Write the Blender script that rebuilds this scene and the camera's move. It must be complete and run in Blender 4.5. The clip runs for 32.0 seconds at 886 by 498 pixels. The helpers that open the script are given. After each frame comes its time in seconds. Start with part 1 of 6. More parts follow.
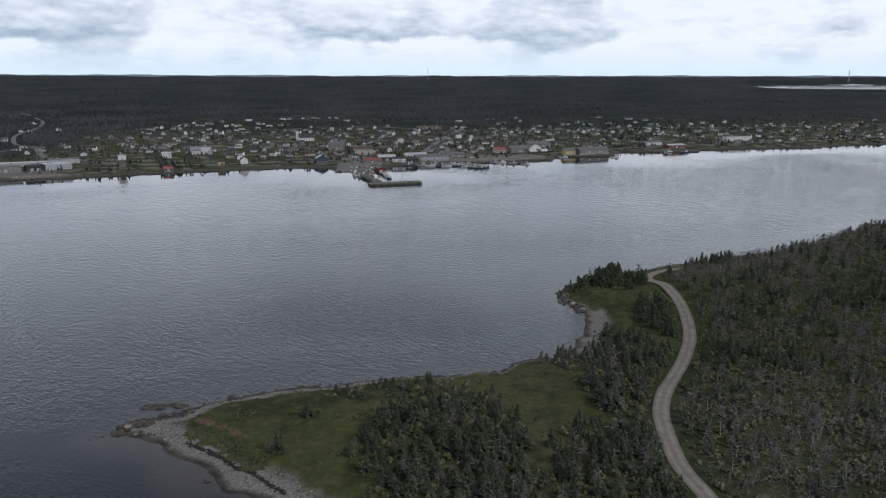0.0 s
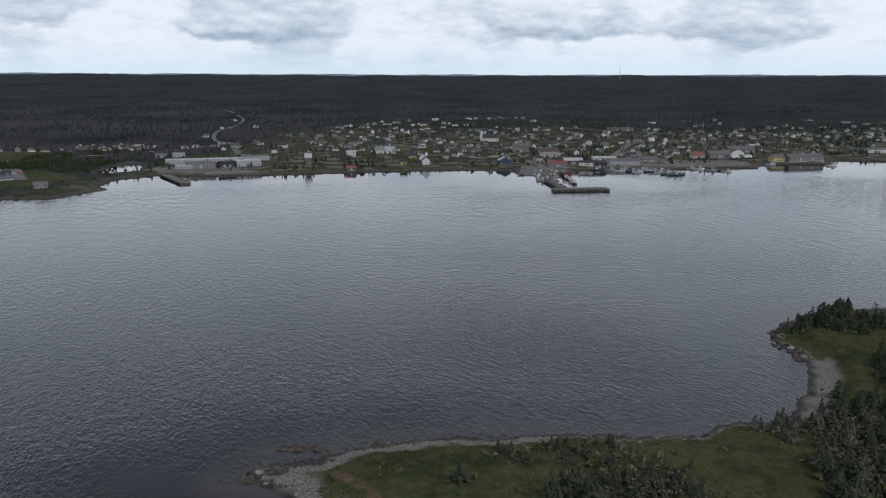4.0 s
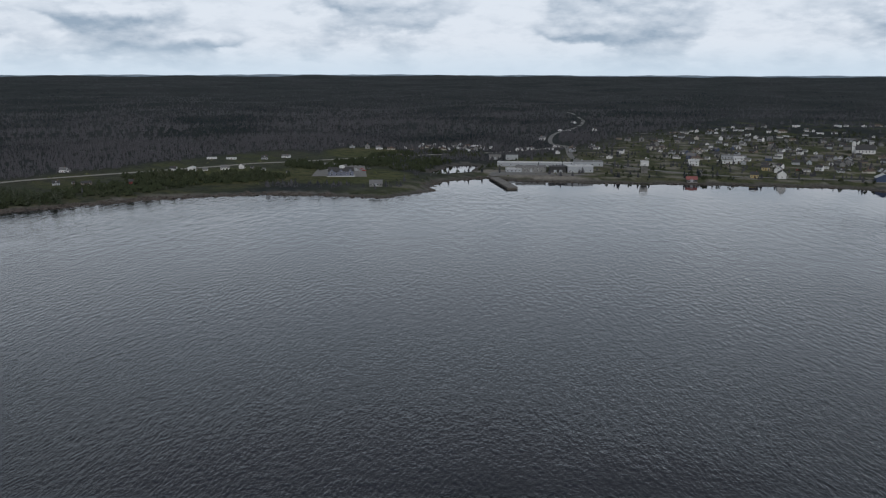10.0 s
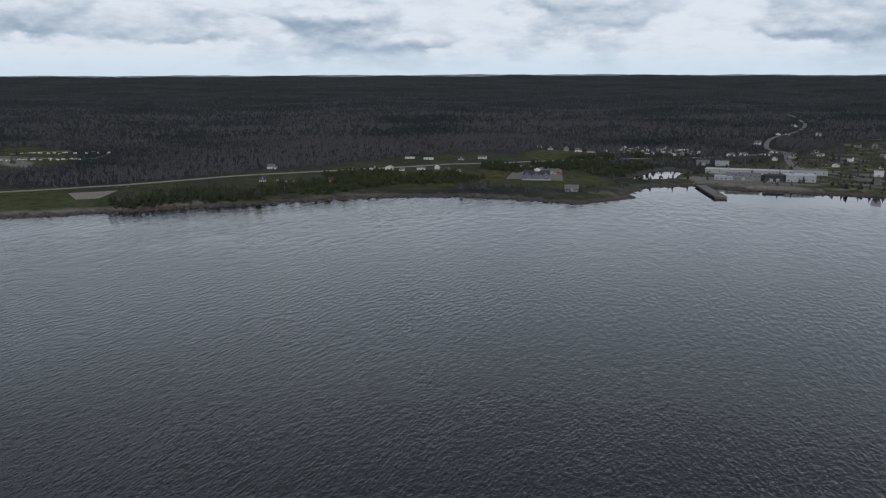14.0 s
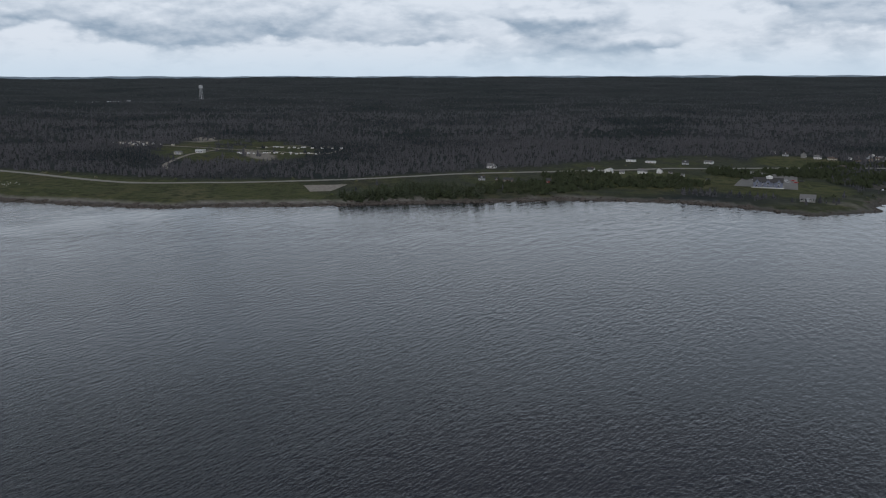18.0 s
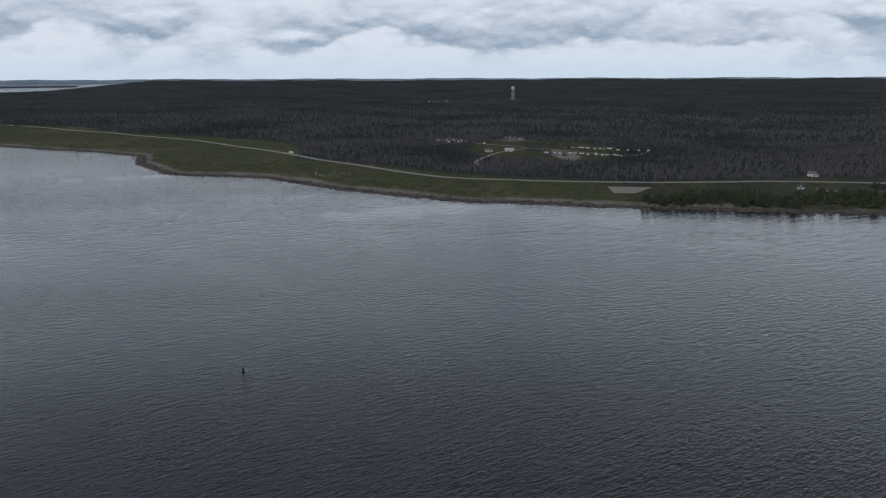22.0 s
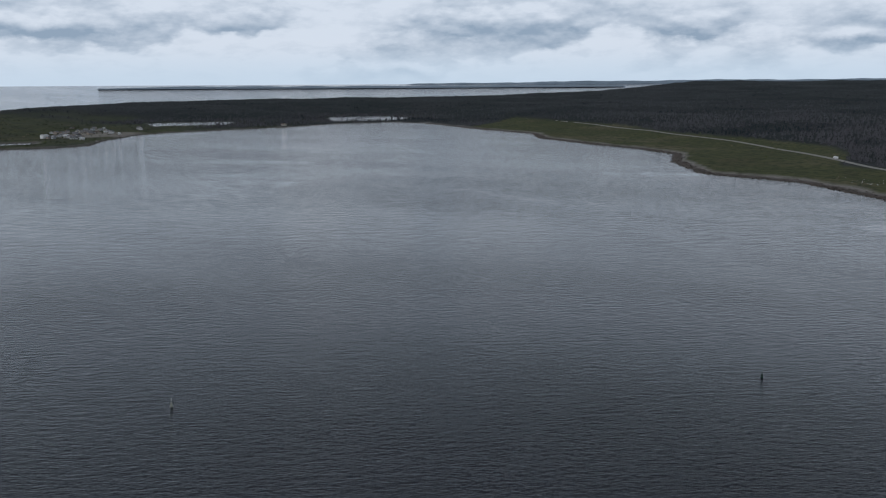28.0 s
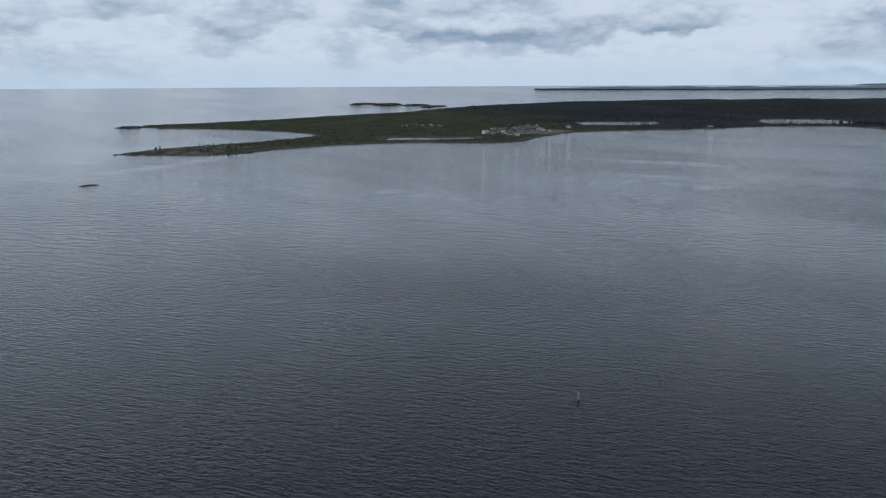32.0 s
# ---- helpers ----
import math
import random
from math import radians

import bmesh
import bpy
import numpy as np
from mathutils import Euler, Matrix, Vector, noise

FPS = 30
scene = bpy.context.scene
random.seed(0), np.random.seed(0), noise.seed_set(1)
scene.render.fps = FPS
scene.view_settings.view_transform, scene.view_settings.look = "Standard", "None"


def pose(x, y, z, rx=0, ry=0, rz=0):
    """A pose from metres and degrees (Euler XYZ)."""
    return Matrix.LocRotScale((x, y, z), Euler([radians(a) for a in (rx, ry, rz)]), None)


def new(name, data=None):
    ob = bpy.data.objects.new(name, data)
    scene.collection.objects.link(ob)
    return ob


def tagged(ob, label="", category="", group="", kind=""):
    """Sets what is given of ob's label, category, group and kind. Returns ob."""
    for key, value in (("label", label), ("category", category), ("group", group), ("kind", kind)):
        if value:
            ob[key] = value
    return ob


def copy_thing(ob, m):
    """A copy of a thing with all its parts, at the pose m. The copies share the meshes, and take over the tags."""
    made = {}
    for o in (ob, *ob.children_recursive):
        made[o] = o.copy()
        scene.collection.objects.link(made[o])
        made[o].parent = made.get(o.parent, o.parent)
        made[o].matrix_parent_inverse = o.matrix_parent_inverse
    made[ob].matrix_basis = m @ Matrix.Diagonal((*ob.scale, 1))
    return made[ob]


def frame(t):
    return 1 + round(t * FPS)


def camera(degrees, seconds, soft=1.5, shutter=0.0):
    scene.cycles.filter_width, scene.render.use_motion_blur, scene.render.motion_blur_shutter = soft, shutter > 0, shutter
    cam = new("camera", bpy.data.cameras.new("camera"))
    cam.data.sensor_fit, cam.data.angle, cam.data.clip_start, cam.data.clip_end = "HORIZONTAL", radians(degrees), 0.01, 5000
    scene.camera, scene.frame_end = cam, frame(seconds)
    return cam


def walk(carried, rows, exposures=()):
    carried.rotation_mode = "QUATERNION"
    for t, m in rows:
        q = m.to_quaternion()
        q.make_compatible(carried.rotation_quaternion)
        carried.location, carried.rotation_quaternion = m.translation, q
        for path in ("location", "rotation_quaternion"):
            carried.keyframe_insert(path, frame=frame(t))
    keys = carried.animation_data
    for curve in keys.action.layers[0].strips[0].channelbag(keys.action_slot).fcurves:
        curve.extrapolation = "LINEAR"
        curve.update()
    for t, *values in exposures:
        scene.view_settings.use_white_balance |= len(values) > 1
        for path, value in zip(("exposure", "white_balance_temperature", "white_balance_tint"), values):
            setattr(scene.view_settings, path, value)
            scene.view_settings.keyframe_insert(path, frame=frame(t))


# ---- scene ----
# The path: seconds, place, tilt, heading and lean.
PATH = [
    (0, 0.00, 0.00, 100.00, 78.40, -0.00, 0.05),
    (1, -0.16, 11.45, 99.73, 78.36, 2.91, 0.01),
    (2, -0.62, 22.92, 99.49, 78.34, 6.46, -0.00),
    (3, -1.38, 34.33, 99.29, 78.35, 9.50, 0.01),
    (4, -2.46, 45.62, 99.12, 78.36, 12.59, 0.03),
    (5, -3.99, 56.93, 98.96, 78.39, 15.86, 0.07),
    (6, -6.14, 68.22, 98.77, 78.43, 19.23, 0.08),
    (7, -8.84, 79.07, 98.53, 78.45, 23.81, 0.07),
    (8, -12.09, 89.29, 98.27, 78.47, 28.40, 0.08),
    (9, -15.96, 98.81, 98.07, 78.47, 32.15, 0.06),
    (10, -20.32, 107.74, 97.97, 78.47, 35.50, 0.01),
    (11, -24.90, 115.97, 97.97, 78.47, 38.78, -0.01),
    (12, -29.23, 123.10, 98.05, 78.50, 41.95, -0.06),
    (13, -32.77, 128.51, 98.14, 78.49, 44.66, -0.16),
    (14, -35.27, 131.80, 98.21, 78.47, 49.11, -0.11),
    (15, -36.73, 133.35, 98.25, 78.47, 52.94, -0.05),
    (16, -37.44, 133.80, 98.26, 78.50, 56.62, 0.00),
    (17, -37.75, 133.71, 98.23, 78.51, 60.26, 0.02),
    (18, -37.90, 133.60, 98.15, 78.53, 63.86, 0.01),
    (19, -37.85, 133.68, 98.04, 78.57, 68.69, -0.03),
    (20, -37.52, 133.53, 97.90, 78.58, 74.06, -0.01),
    (21, -36.80, 132.64, 97.78, 78.60, 79.00, -0.01),
    (22, -35.84, 131.27, 97.68, 78.64, 84.22, -0.05),
    (23, -34.87, 130.05, 97.58, 78.68, 89.47, -0.11),
    (24, -34.02, 129.21, 97.45, 78.70, 94.60, -0.18),
    (25, -33.33, 128.77, 97.25, 78.69, 100.09, -0.24),
    (26, -32.81, 128.72, 97.02, 78.72, 105.85, -0.26),
    (27, -32.47, 128.82, 96.82, 78.75, 112.36, -0.26),
    (28, -32.34, 128.60, 96.68, 78.78, 119.16, -0.28),
    (29, -32.37, 127.96, 96.65, 78.84, 125.98, -0.27),
    (30, -32.47, 126.92, 96.70, 78.88, 133.08, -0.25),
    (31, -32.73, 125.73, 96.81, 78.91, 140.23, -0.26),
    (32, -33.18, 124.61, 96.93, 78.93, 147.09, -0.32),
]

cam = camera(55.36, 32.0, soft=1.2)
walk(cam, [(t, pose(x, y, z, tilt, 0, turn) @ pose(0, 0, 0, 0, 0, lean)) for t, x, y, z, tilt, turn, lean in PATH],
     exposures=[(0, 0.28, 6200, 15), (6, 0.10, 6250, 13), (13, 0.02, 6250, 13), (23, -0.06, 6150, 13), (28, -0.08, 6050, 13), (32, -0.18, 5850, 12)])

# ---------------------------------------------------------------- sky and sun
SUN_ELEVATION, SUN_TURN = radians(42), radians(122)
world = bpy.data.worlds.new("sky")
scene.world = world
world.use_nodes = True
wn, wl = world.node_tree.nodes, world.node_tree.links
wn.clear()


def sky_node(kind, **values):
    n = wn.new(kind)
    for k, v in values.items():
        n.inputs[k].default_value = v
    return n


def build_sky():
    out, back = wn.new("ShaderNodeOutputWorld"), wn.new("ShaderNodeBackground")
    sky = wn.new("ShaderNodeTexSky")
    sky.sky_type, sky.sun_disc, sky.sun_elevation, sky.sun_rotation = "NISHITA", False, SUN_ELEVATION, SUN_TURN
    sky.dust_density, sky.altitude = 2.0, 100
    gain = wn.new("ShaderNodeMix")
    gain.data_type, gain.blend_type = "RGBA", "MULTIPLY"
    gain.inputs[0].default_value = 1.0
    wl.new(sky.outputs[0], gain.inputs[6])
    gain.inputs[7].default_value = (0.10, 0.10, 0.10, 1)
    coord, sep = wn.new("ShaderNodeTexCoord"), wn.new("ShaderNodeSeparateXYZ")
    wl.new(coord.outputs["Generated"], sep.inputs[0])
    up = wn.new("ShaderNodeMath")
    up.operation = "MAXIMUM"
    up.inputs[1].default_value = 0.0
    wl.new(sep.outputs[2], up.inputs[0])

    def calc(op, a, b, c=None, clamp=False):
        n = wn.new("ShaderNodeMath")
        n.operation, n.use_clamp = op, clamp
        for k, v in enumerate((a, b, c)):
            if v is None:
                continue
            if isinstance(v, (int, float)):
                n.inputs[k].default_value = v
            else:
                wl.new(v, n.inputs[k])
        return n.outputs[0]

    def ease(v, lo, hi):
        r = wn.new("ShaderNodeMapRange")
        r.interpolation_type = "SMOOTHSTEP"
        r.inputs[1].default_value, r.inputs[2].default_value = lo, hi
        wl.new(v, r.inputs[0])
        return r.outputs[0]

    # single large clouds: heading and elevation in degrees, half width, half height, weight
    heading = calc("MULTIPLY", calc("ARCTAN2", calc("MULTIPLY", sep.outputs[0], -1.0), sep.outputs[1]), 57.2958)
    rise = calc("MULTIPLY", calc("ARCSINE", sep.outputs[2], 0.0), 57.2958)
    warp = wn.new("ShaderNodeTexNoise")
    warp.inputs["Scale"].default_value, warp.inputs["Detail"].default_value = 26.0, 4.0
    wl.new(coord.outputs["Generated"], warp.inputs["Vector"])
    rise_bent = calc("MULTIPLY_ADD", calc("SUBTRACT", warp.outputs[0], 0.5), 1.5, rise)

    def banks(lifted):
        total = 0.0
        for h, e, hw, hh, weight in ((25.5, 3.3, 5.2, 1.2, 0.26), (4.0, 3.5, 4.6, 0.9, 0.17), (-6.5, 3.2, 6.5, 0.9, 0.17), (-22, 4.6, 4, 0.5, 0.08), (-19, 1.9, 5, 0.4, -0.12), (55.5, 3.9, 4.0, 0.7, 0.2), (51, 2.4, 2.8, 0.6, 0.2), (43.5, 4.8, 2.8, 0.7, 0.15),
                                     (80.5, 3.7, 9.5, 1.2, 0.2), (103.5, 3.8, 4.0, 0.9, 0.2), (114.5, 4.0, 7.0, 1.1, 0.2), (94, 2.6, 1.7, 0.4, 0.14), (121, 0.9, 5.0, 0.35, 0.12), (134, 3.9, 5.5, 0.9, 0.18), (145, 3.6, 4.5, 0.6, 0.16), (66, 1.8, 5, 0.6, -0.1),
                                     (160, 4.2, 8.0, 0.7, 0.12)):
            u = calc("DIVIDE", calc("SUBTRACT", heading, h), hw)
            v = calc("DIVIDE", calc("SUBTRACT", rise_bent, e - lifted), hh)
            q = calc("ADD", calc("MULTIPLY", u, u), calc("MULTIPLY", v, v))
            total = calc("MULTIPLY_ADD", calc("EXPONENT", calc("MULTIPLY", q, -1.0), 0.0), weight, total)
        return total

    # heaped clouds, wider than high; lifted: a look at the same clouds a little higher up
    def heap(scale, detail, rough, seed, flatness, lifted=0.0):
        squash = wn.new("ShaderNodeVectorMath")
        squash.operation = "MULTIPLY_ADD"
        squash.inputs[1].default_value, squash.inputs[2].default_value = (1, 1, flatness), (0, 0, lifted * flatness)
        wl.new(coord.outputs["Generated"], squash.inputs[0])
        n = wn.new("ShaderNodeTexNoise")
        n.noise_dimensions = "4D"
        n.inputs["W"].default_value, n.inputs["Distortion"].default_value = seed, 0.0
        n.inputs["Scale"].default_value, n.inputs["Detail"].default_value, n.inputs["Roughness"].default_value = scale, detail, rough
        wl.new(squash.outputs[0], n.inputs["Vector"])
        return n.outputs[0]

    cover = ease(heap(0.8, 4, 0.5, 3.0, 1.0), 0.02, 0.22)
    body = calc("ADD", heap(7.5, 9, 0.54, 9.0, 2.5), banks(0.0))
    above = calc("ADD", heap(7.5, 9, 0.54, 9.0, 2.5, 0.007), banks(0.45))
    thick = ease(body, 0.485, 0.575)
    # the tops are lit, the bases lie in their own shade
    under = calc("MULTIPLY", calc("SUBTRACT", above, body), 4.5)
    shade = calc("MULTIPLY", thick, calc("ADD", 0.5, under), None, True)
    # overhead the deck closes into an even grey
    closed = ease(up.outputs[0], 0.12, 0.30)
    shade = calc("ADD", calc("MULTIPLY", shade, calc("SUBTRACT", 1.0, closed)), calc("MULTIPLY", closed, 0.42))
    fleck = calc("MULTIPLY", ease(heap(24.0, 6, 0.6, 5.0, 3.0), 0.46, 0.66), 0.17)
    tone = wn.new("ShaderNodeMix")
    tone.data_type = "RGBA"
    wl.new(calc("ADD", shade, fleck, None, True), tone.inputs[0])
    tone.inputs[6].default_value, tone.inputs[7].default_value = (0.72, 0.775, 0.81, 1), (0.31, 0.395, 0.475, 1)
    # a paler, evener band lies along the horizon
    band = wn.new("ShaderNodeMapRange")
    band.interpolation_type = "SMOOTHSTEP"
    band.inputs[1].default_value, band.inputs[2].default_value = 0.0, 0.045
    band.inputs[3].default_value, band.inputs[4].default_value = 0.15, 1.0
    wl.new(up.outputs[0], band.inputs[0])
    horizon = wn.new("ShaderNodeMix")
    horizon.data_type = "RGBA"
    wl.new(band.outputs[0], horizon.inputs[0])
    horizon.inputs[6].default_value = (0.60, 0.71, 0.78, 1)
    wl.new(tone.outputs[2], horizon.inputs[7])
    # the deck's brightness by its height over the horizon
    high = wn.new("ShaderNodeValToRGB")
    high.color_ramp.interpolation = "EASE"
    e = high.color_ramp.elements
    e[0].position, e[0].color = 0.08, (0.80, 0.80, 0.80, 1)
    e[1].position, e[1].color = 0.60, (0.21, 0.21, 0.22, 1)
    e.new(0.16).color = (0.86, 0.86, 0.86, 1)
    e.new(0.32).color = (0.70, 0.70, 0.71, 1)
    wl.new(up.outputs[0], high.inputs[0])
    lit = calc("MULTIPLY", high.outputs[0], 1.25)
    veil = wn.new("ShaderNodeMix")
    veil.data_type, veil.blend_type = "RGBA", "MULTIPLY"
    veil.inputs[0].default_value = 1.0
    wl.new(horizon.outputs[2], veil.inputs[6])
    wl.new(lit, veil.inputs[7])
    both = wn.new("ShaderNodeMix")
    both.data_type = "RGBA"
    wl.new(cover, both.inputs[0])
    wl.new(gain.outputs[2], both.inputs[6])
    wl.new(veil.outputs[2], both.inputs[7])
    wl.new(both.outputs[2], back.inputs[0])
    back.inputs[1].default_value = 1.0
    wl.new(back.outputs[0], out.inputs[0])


build_sky()
sun = new("sun", bpy.data.lights.new("sun", "SUN"))
sun.data.energy, sun.data.angle, sun.data.color = 1.3, radians(30), (1.0, 0.96, 0.9)
sun.matrix_world = pose(0, 0, 300, 90 - math.degrees(SUN_ELEVATION), 0, 180 - math.degrees(SUN_TURN))

# ---------------------------------------------------------------- materials


def mat(name, tones, rough=0.85, scale=1.0, bump=0.2, fine=6.0, metal=0.0, vary=0.0, coord="Object", spec=0.3):
    """Two or three tones mixed by noise at two scales, with fine relief; vary: by how much whole pieces differ."""
    m = bpy.data.materials.new(name)
    m.use_nodes = True
    n, l = m.node_tree.nodes, m.node_tree.links
    b = n["Principled BSDF"]
    b.inputs["Roughness"].default_value, b.inputs["Metallic"].default_value = rough, metal
    b.inputs["Specular IOR Level"].default_value = spec
    if coord == "World":
        g = n.new("ShaderNodeNewGeometry")
        vec = g.outputs["Position"]
    else:
        vec = n.new("ShaderNodeTexCoord").outputs["Object"]
    big, small = n.new("ShaderNodeTexNoise"), n.new("ShaderNodeTexNoise")
    big.inputs["Scale"].default_value, big.inputs["Detail"].default_value = scale, 4
    small.inputs["Scale"].default_value, small.inputs["Detail"].default_value = scale * fine, 5
    for t in (big, small):
        l.new(vec, t.inputs["Vector"])
    add = n.new("ShaderNodeMath")
    add.operation = "MULTIPLY_ADD"
    add.inputs[1].default_value = 0.45
    l.new(small.outputs[0], add.inputs[0])
    half = n.new("ShaderNodeMath")
    half.operation = "MULTIPLY"
    half.inputs[1].default_value = 0.55
    l.new(big.outputs[0], half.inputs[0])
    l.new(half.outputs[0], add.inputs[2])
    ramp = n.new("ShaderNodeValToRGB")
    l.new(add.outputs[0], ramp.inputs[0])
    e = ramp.color_ramp.elements
    e[0].position, e[0].color = 0.36, (*tones[0], 1)
    e[1].position, e[1].color = 0.64, (*tones[-1], 1)
    if len(tones) > 2:
        e.new(0.5).color = (*tones[1], 1)
    colour = ramp.outputs[0]
    if vary:
        info = n.new("ShaderNodeObjectInfo")
        hsv = n.new("ShaderNodeHueSaturation")
        rng = n.new("ShaderNodeMapRange")
        rng.inputs[3].default_value, rng.inputs[4].default_value = 1 - vary, 1 + vary
        l.new(info.outputs["Random"], rng.inputs[0])
        l.new(rng.outputs[0], hsv.inputs["Value"])
        l.new(colour, hsv.inputs["Color"])
        colour = hsv.outputs[0]
    l.new(colour, b.inputs["Base Color"])
    if bump:
        bp = n.new("ShaderNodeBump")
        bp.inputs["Strength"].default_value, bp.inputs["Distance"].default_value = bump, 0.3 / max(scale, 0.05) * 0.2
        l.new(small.outputs[0], bp.inputs["Height"])
        l.new(bp.outputs[0], b.inputs["Normal"])
    return m


def tree_mat(name, live, dead, share, alone=0.3):
    """Leaf or needle colour that differs from tree to tree; share: how much of a stand is dead and grey, in patches."""
    m = bpy.data.materials.new(name)
    m.use_nodes = True
    n, l = m.node_tree.nodes, m.node_tree.links
    b = n["Principled BSDF"]
    b.inputs["Roughness"].default_value, b.inputs["Specular IOR Level"].default_value = 0.9, 0.1
    g = n.new("ShaderNodeNewGeometry")
    patch = n.new("ShaderNodeTexNoise")
    patch.inputs["Scale"].default_value, patch.inputs["Detail"].default_value = 0.0052, 6
    l.new(g.outputs["Position"], patch.inputs["Vector"])
    s = n.new("ShaderNodeMath")
    s.operation = "MULTIPLY_ADD"
    s.inputs[1].default_value = alone
    l.new(g.outputs["Random Per Island"], s.inputs[0])
    l.new(patch.outputs[0], s.inputs[2])
    pick = n.new("ShaderNodeMapRange")
    pick.inputs[1].default_value, pick.inputs[2].default_value = 0.60 + alone - share * 0.5, 0.74 + alone - share * 0.5
    l.new(s.outputs[0], pick.inputs[0])
    grain = n.new("ShaderNodeTexNoise")
    grain.inputs["Scale"].default_value = 0.9
    l.new(g.outputs["Position"], grain.inputs["Vector"])
    lv = n.new("ShaderNodeMix")
    lv.data_type = "RGBA"
    l.new(grain.outputs[0], lv.inputs[0])
    lv.inputs[6].default_value, lv.inputs[7].default_value = (*live[0], 1), (*live[1], 1)
    mx = n.new("ShaderNodeMix")
    mx.data_type = "RGBA"
    l.new(pick.outputs[0], mx.inputs[0])
    l.new(lv.outputs[2], mx.inputs[6])
    mx.inputs[7].default_value = (*dead, 1)
    l.new(mx.outputs[2], b.inputs["Base Color"])
    return m


def water_mat(name, deep, calm=0.0):
    m = bpy.data.materials.new(name)
    m.use_nodes = True
    n, l = m.node_tree.nodes, m.node_tree.links
    b = n["Principled BSDF"]
    b.inputs["IOR"].default_value = 1.333
    g = n.new("ShaderNodeNewGeometry")
    # the brown bed shows through the shallows
    shoal, bed = n.new("ShaderNodeAttribute"), n.new("ShaderNodeMix")
    shoal.attribute_name, bed.data_type = "shoal", "RGBA"
    bed.inputs[6].default_value, bed.inputs[7].default_value = (*deep, 1), (0.048, 0.040, 0.041, 1)
    l.new(shoal.outputs["Fac"], bed.inputs[0])
    l.new(bed.outputs[2], b.inputs["Base Color"])
    turn = n.new("ShaderNodeMapping")
    turn.inputs["Rotation"].default_value = (0, 0, radians(-123))
    l.new(g.outputs["Position"], turn.inputs["Vector"])

    def waves(scale, detail, crest):
        """Ripples whose crests run along one heading; crest: how short they are."""
        long = n.new("ShaderNodeMapping")
        long.inputs["Scale"].default_value = (crest, 1, 1)
        l.new(turn.outputs[0], long.inputs["Vector"])
        t = n.new("ShaderNodeTexNoise")
        t.inputs["Scale"].default_value, t.inputs["Detail"].default_value, t.inputs["Roughness"].default_value = scale, detail, 0.55
        l.new(long.outputs[0], t.inputs["Vector"])
        return t.outputs[0]
    chop, swell, train = waves(2.6, 4, 0.6), waves(1.15, 3, 0.4), waves(0.5, 4, 0.4)
    wind = n.new("ShaderNodeTexNoise")
    wind.inputs["Scale"].default_value, wind.inputs["Detail"].default_value, wind.inputs["Distortion"].default_value = 0.0042, 4, 1.2
    stretch = n.new("ShaderNodeMapping")
    stretch.inputs["Rotation"].default_value = (0, 0, radians(62))
    stretch.inputs["Scale"].default_value = (1, 0.35, 1)
    l.new(g.outputs["Position"], stretch.inputs["Vector"])
    l.new(stretch.outputs[0], wind.inputs["Vector"])
    gust = n.new("ShaderNodeMapRange")
    gust.inputs[1].default_value, gust.inputs[2].default_value = 0.40, 0.60
    gust.inputs[3].default_value, gust.inputs[4].default_value = 0.62, 1.1
    paws, paw_lane = n.new("ShaderNodeTexNoise"), n.new("ShaderNodeMapping")
    paw_lane.inputs["Scale"].default_value = (0.75, 1, 1)
    paws.inputs["Scale"].default_value, paws.inputs["Detail"].default_value, paws.inputs["Roughness"].default_value = 0.11, 6, 0.72
    l.new(turn.outputs[0], paw_lane.inputs["Vector"])
    l.new(paw_lane.outputs[0], paws.inputs["Vector"])
    lanes = n.new("ShaderNodeMath")
    lanes.operation = "MULTIPLY_ADD"
    lanes.inputs[1].default_value = 0.32
    l.new(paws.outputs[0], lanes.inputs[0])
    most = n.new("ShaderNodeMath")
    most.operation, most.inputs[1].default_value = "MULTIPLY", 0.68
    l.new(wind.outputs[0], most.inputs[0])
    l.new(most.outputs[0], lanes.inputs[2])
    l.new(lanes.outputs[0], gust.inputs[0])
    mix = n.new("ShaderNodeMath")
    mix.operation = "MULTIPLY_ADD"
    mix.inputs[1].default_value = 0.28
    l.new(chop, mix.inputs[0])
    far_mix = n.new("ShaderNodeMath")
    far_mix.operation = "MULTIPLY_ADD"
    far_mix.inputs[1].default_value = 1.1
    l.new(train, far_mix.inputs[0])
    l.new(swell, far_mix.inputs[2])
    l.new(far_mix.outputs[0], mix.inputs[2])
    # short ripples rule the sheltered near water, a longer sea the open bay
    fetch = n.new("ShaderNodeAttribute")
    fetch.attribute_name = "fetch"

    def longer(before, scale, detail, crest, tall, lo, hi):
        grown, share, pick = n.new("ShaderNodeMath"), n.new("ShaderNodeMapRange"), n.new("ShaderNodeMix")
        grown.operation, grown.inputs[1].default_value = "MULTIPLY", tall
        l.new(waves(scale, detail, crest), grown.inputs[0])
        share.inputs[1].default_value, share.inputs[2].default_value = lo, hi
        l.new(fetch.outputs["Fac"], share.inputs[0])
        pick.data_type = "FLOAT"
        l.new(share.outputs[0], pick.inputs[0])
        l.new(before, pick.inputs[2])
        l.new(grown.outputs[0], pick.inputs[3])
        return pick.outputs[0]
    rising = longer(mix.outputs[0], 0.50, 4, 0.42, 1.2, 0.16, 0.36)
    rising = longer(rising, 0.17, 4, 0.45, 2.4, 0.36, 0.72)
    bp = n.new("ShaderNodeBump")
    bp.inputs["Distance"].default_value = 0.8
    force = n.new("ShaderNodeMath")
    force.operation = "MULTIPLY"
    force.inputs[1].default_value = 0.52 * (1 - calm)
    lee = n.new("ShaderNodeAttribute")
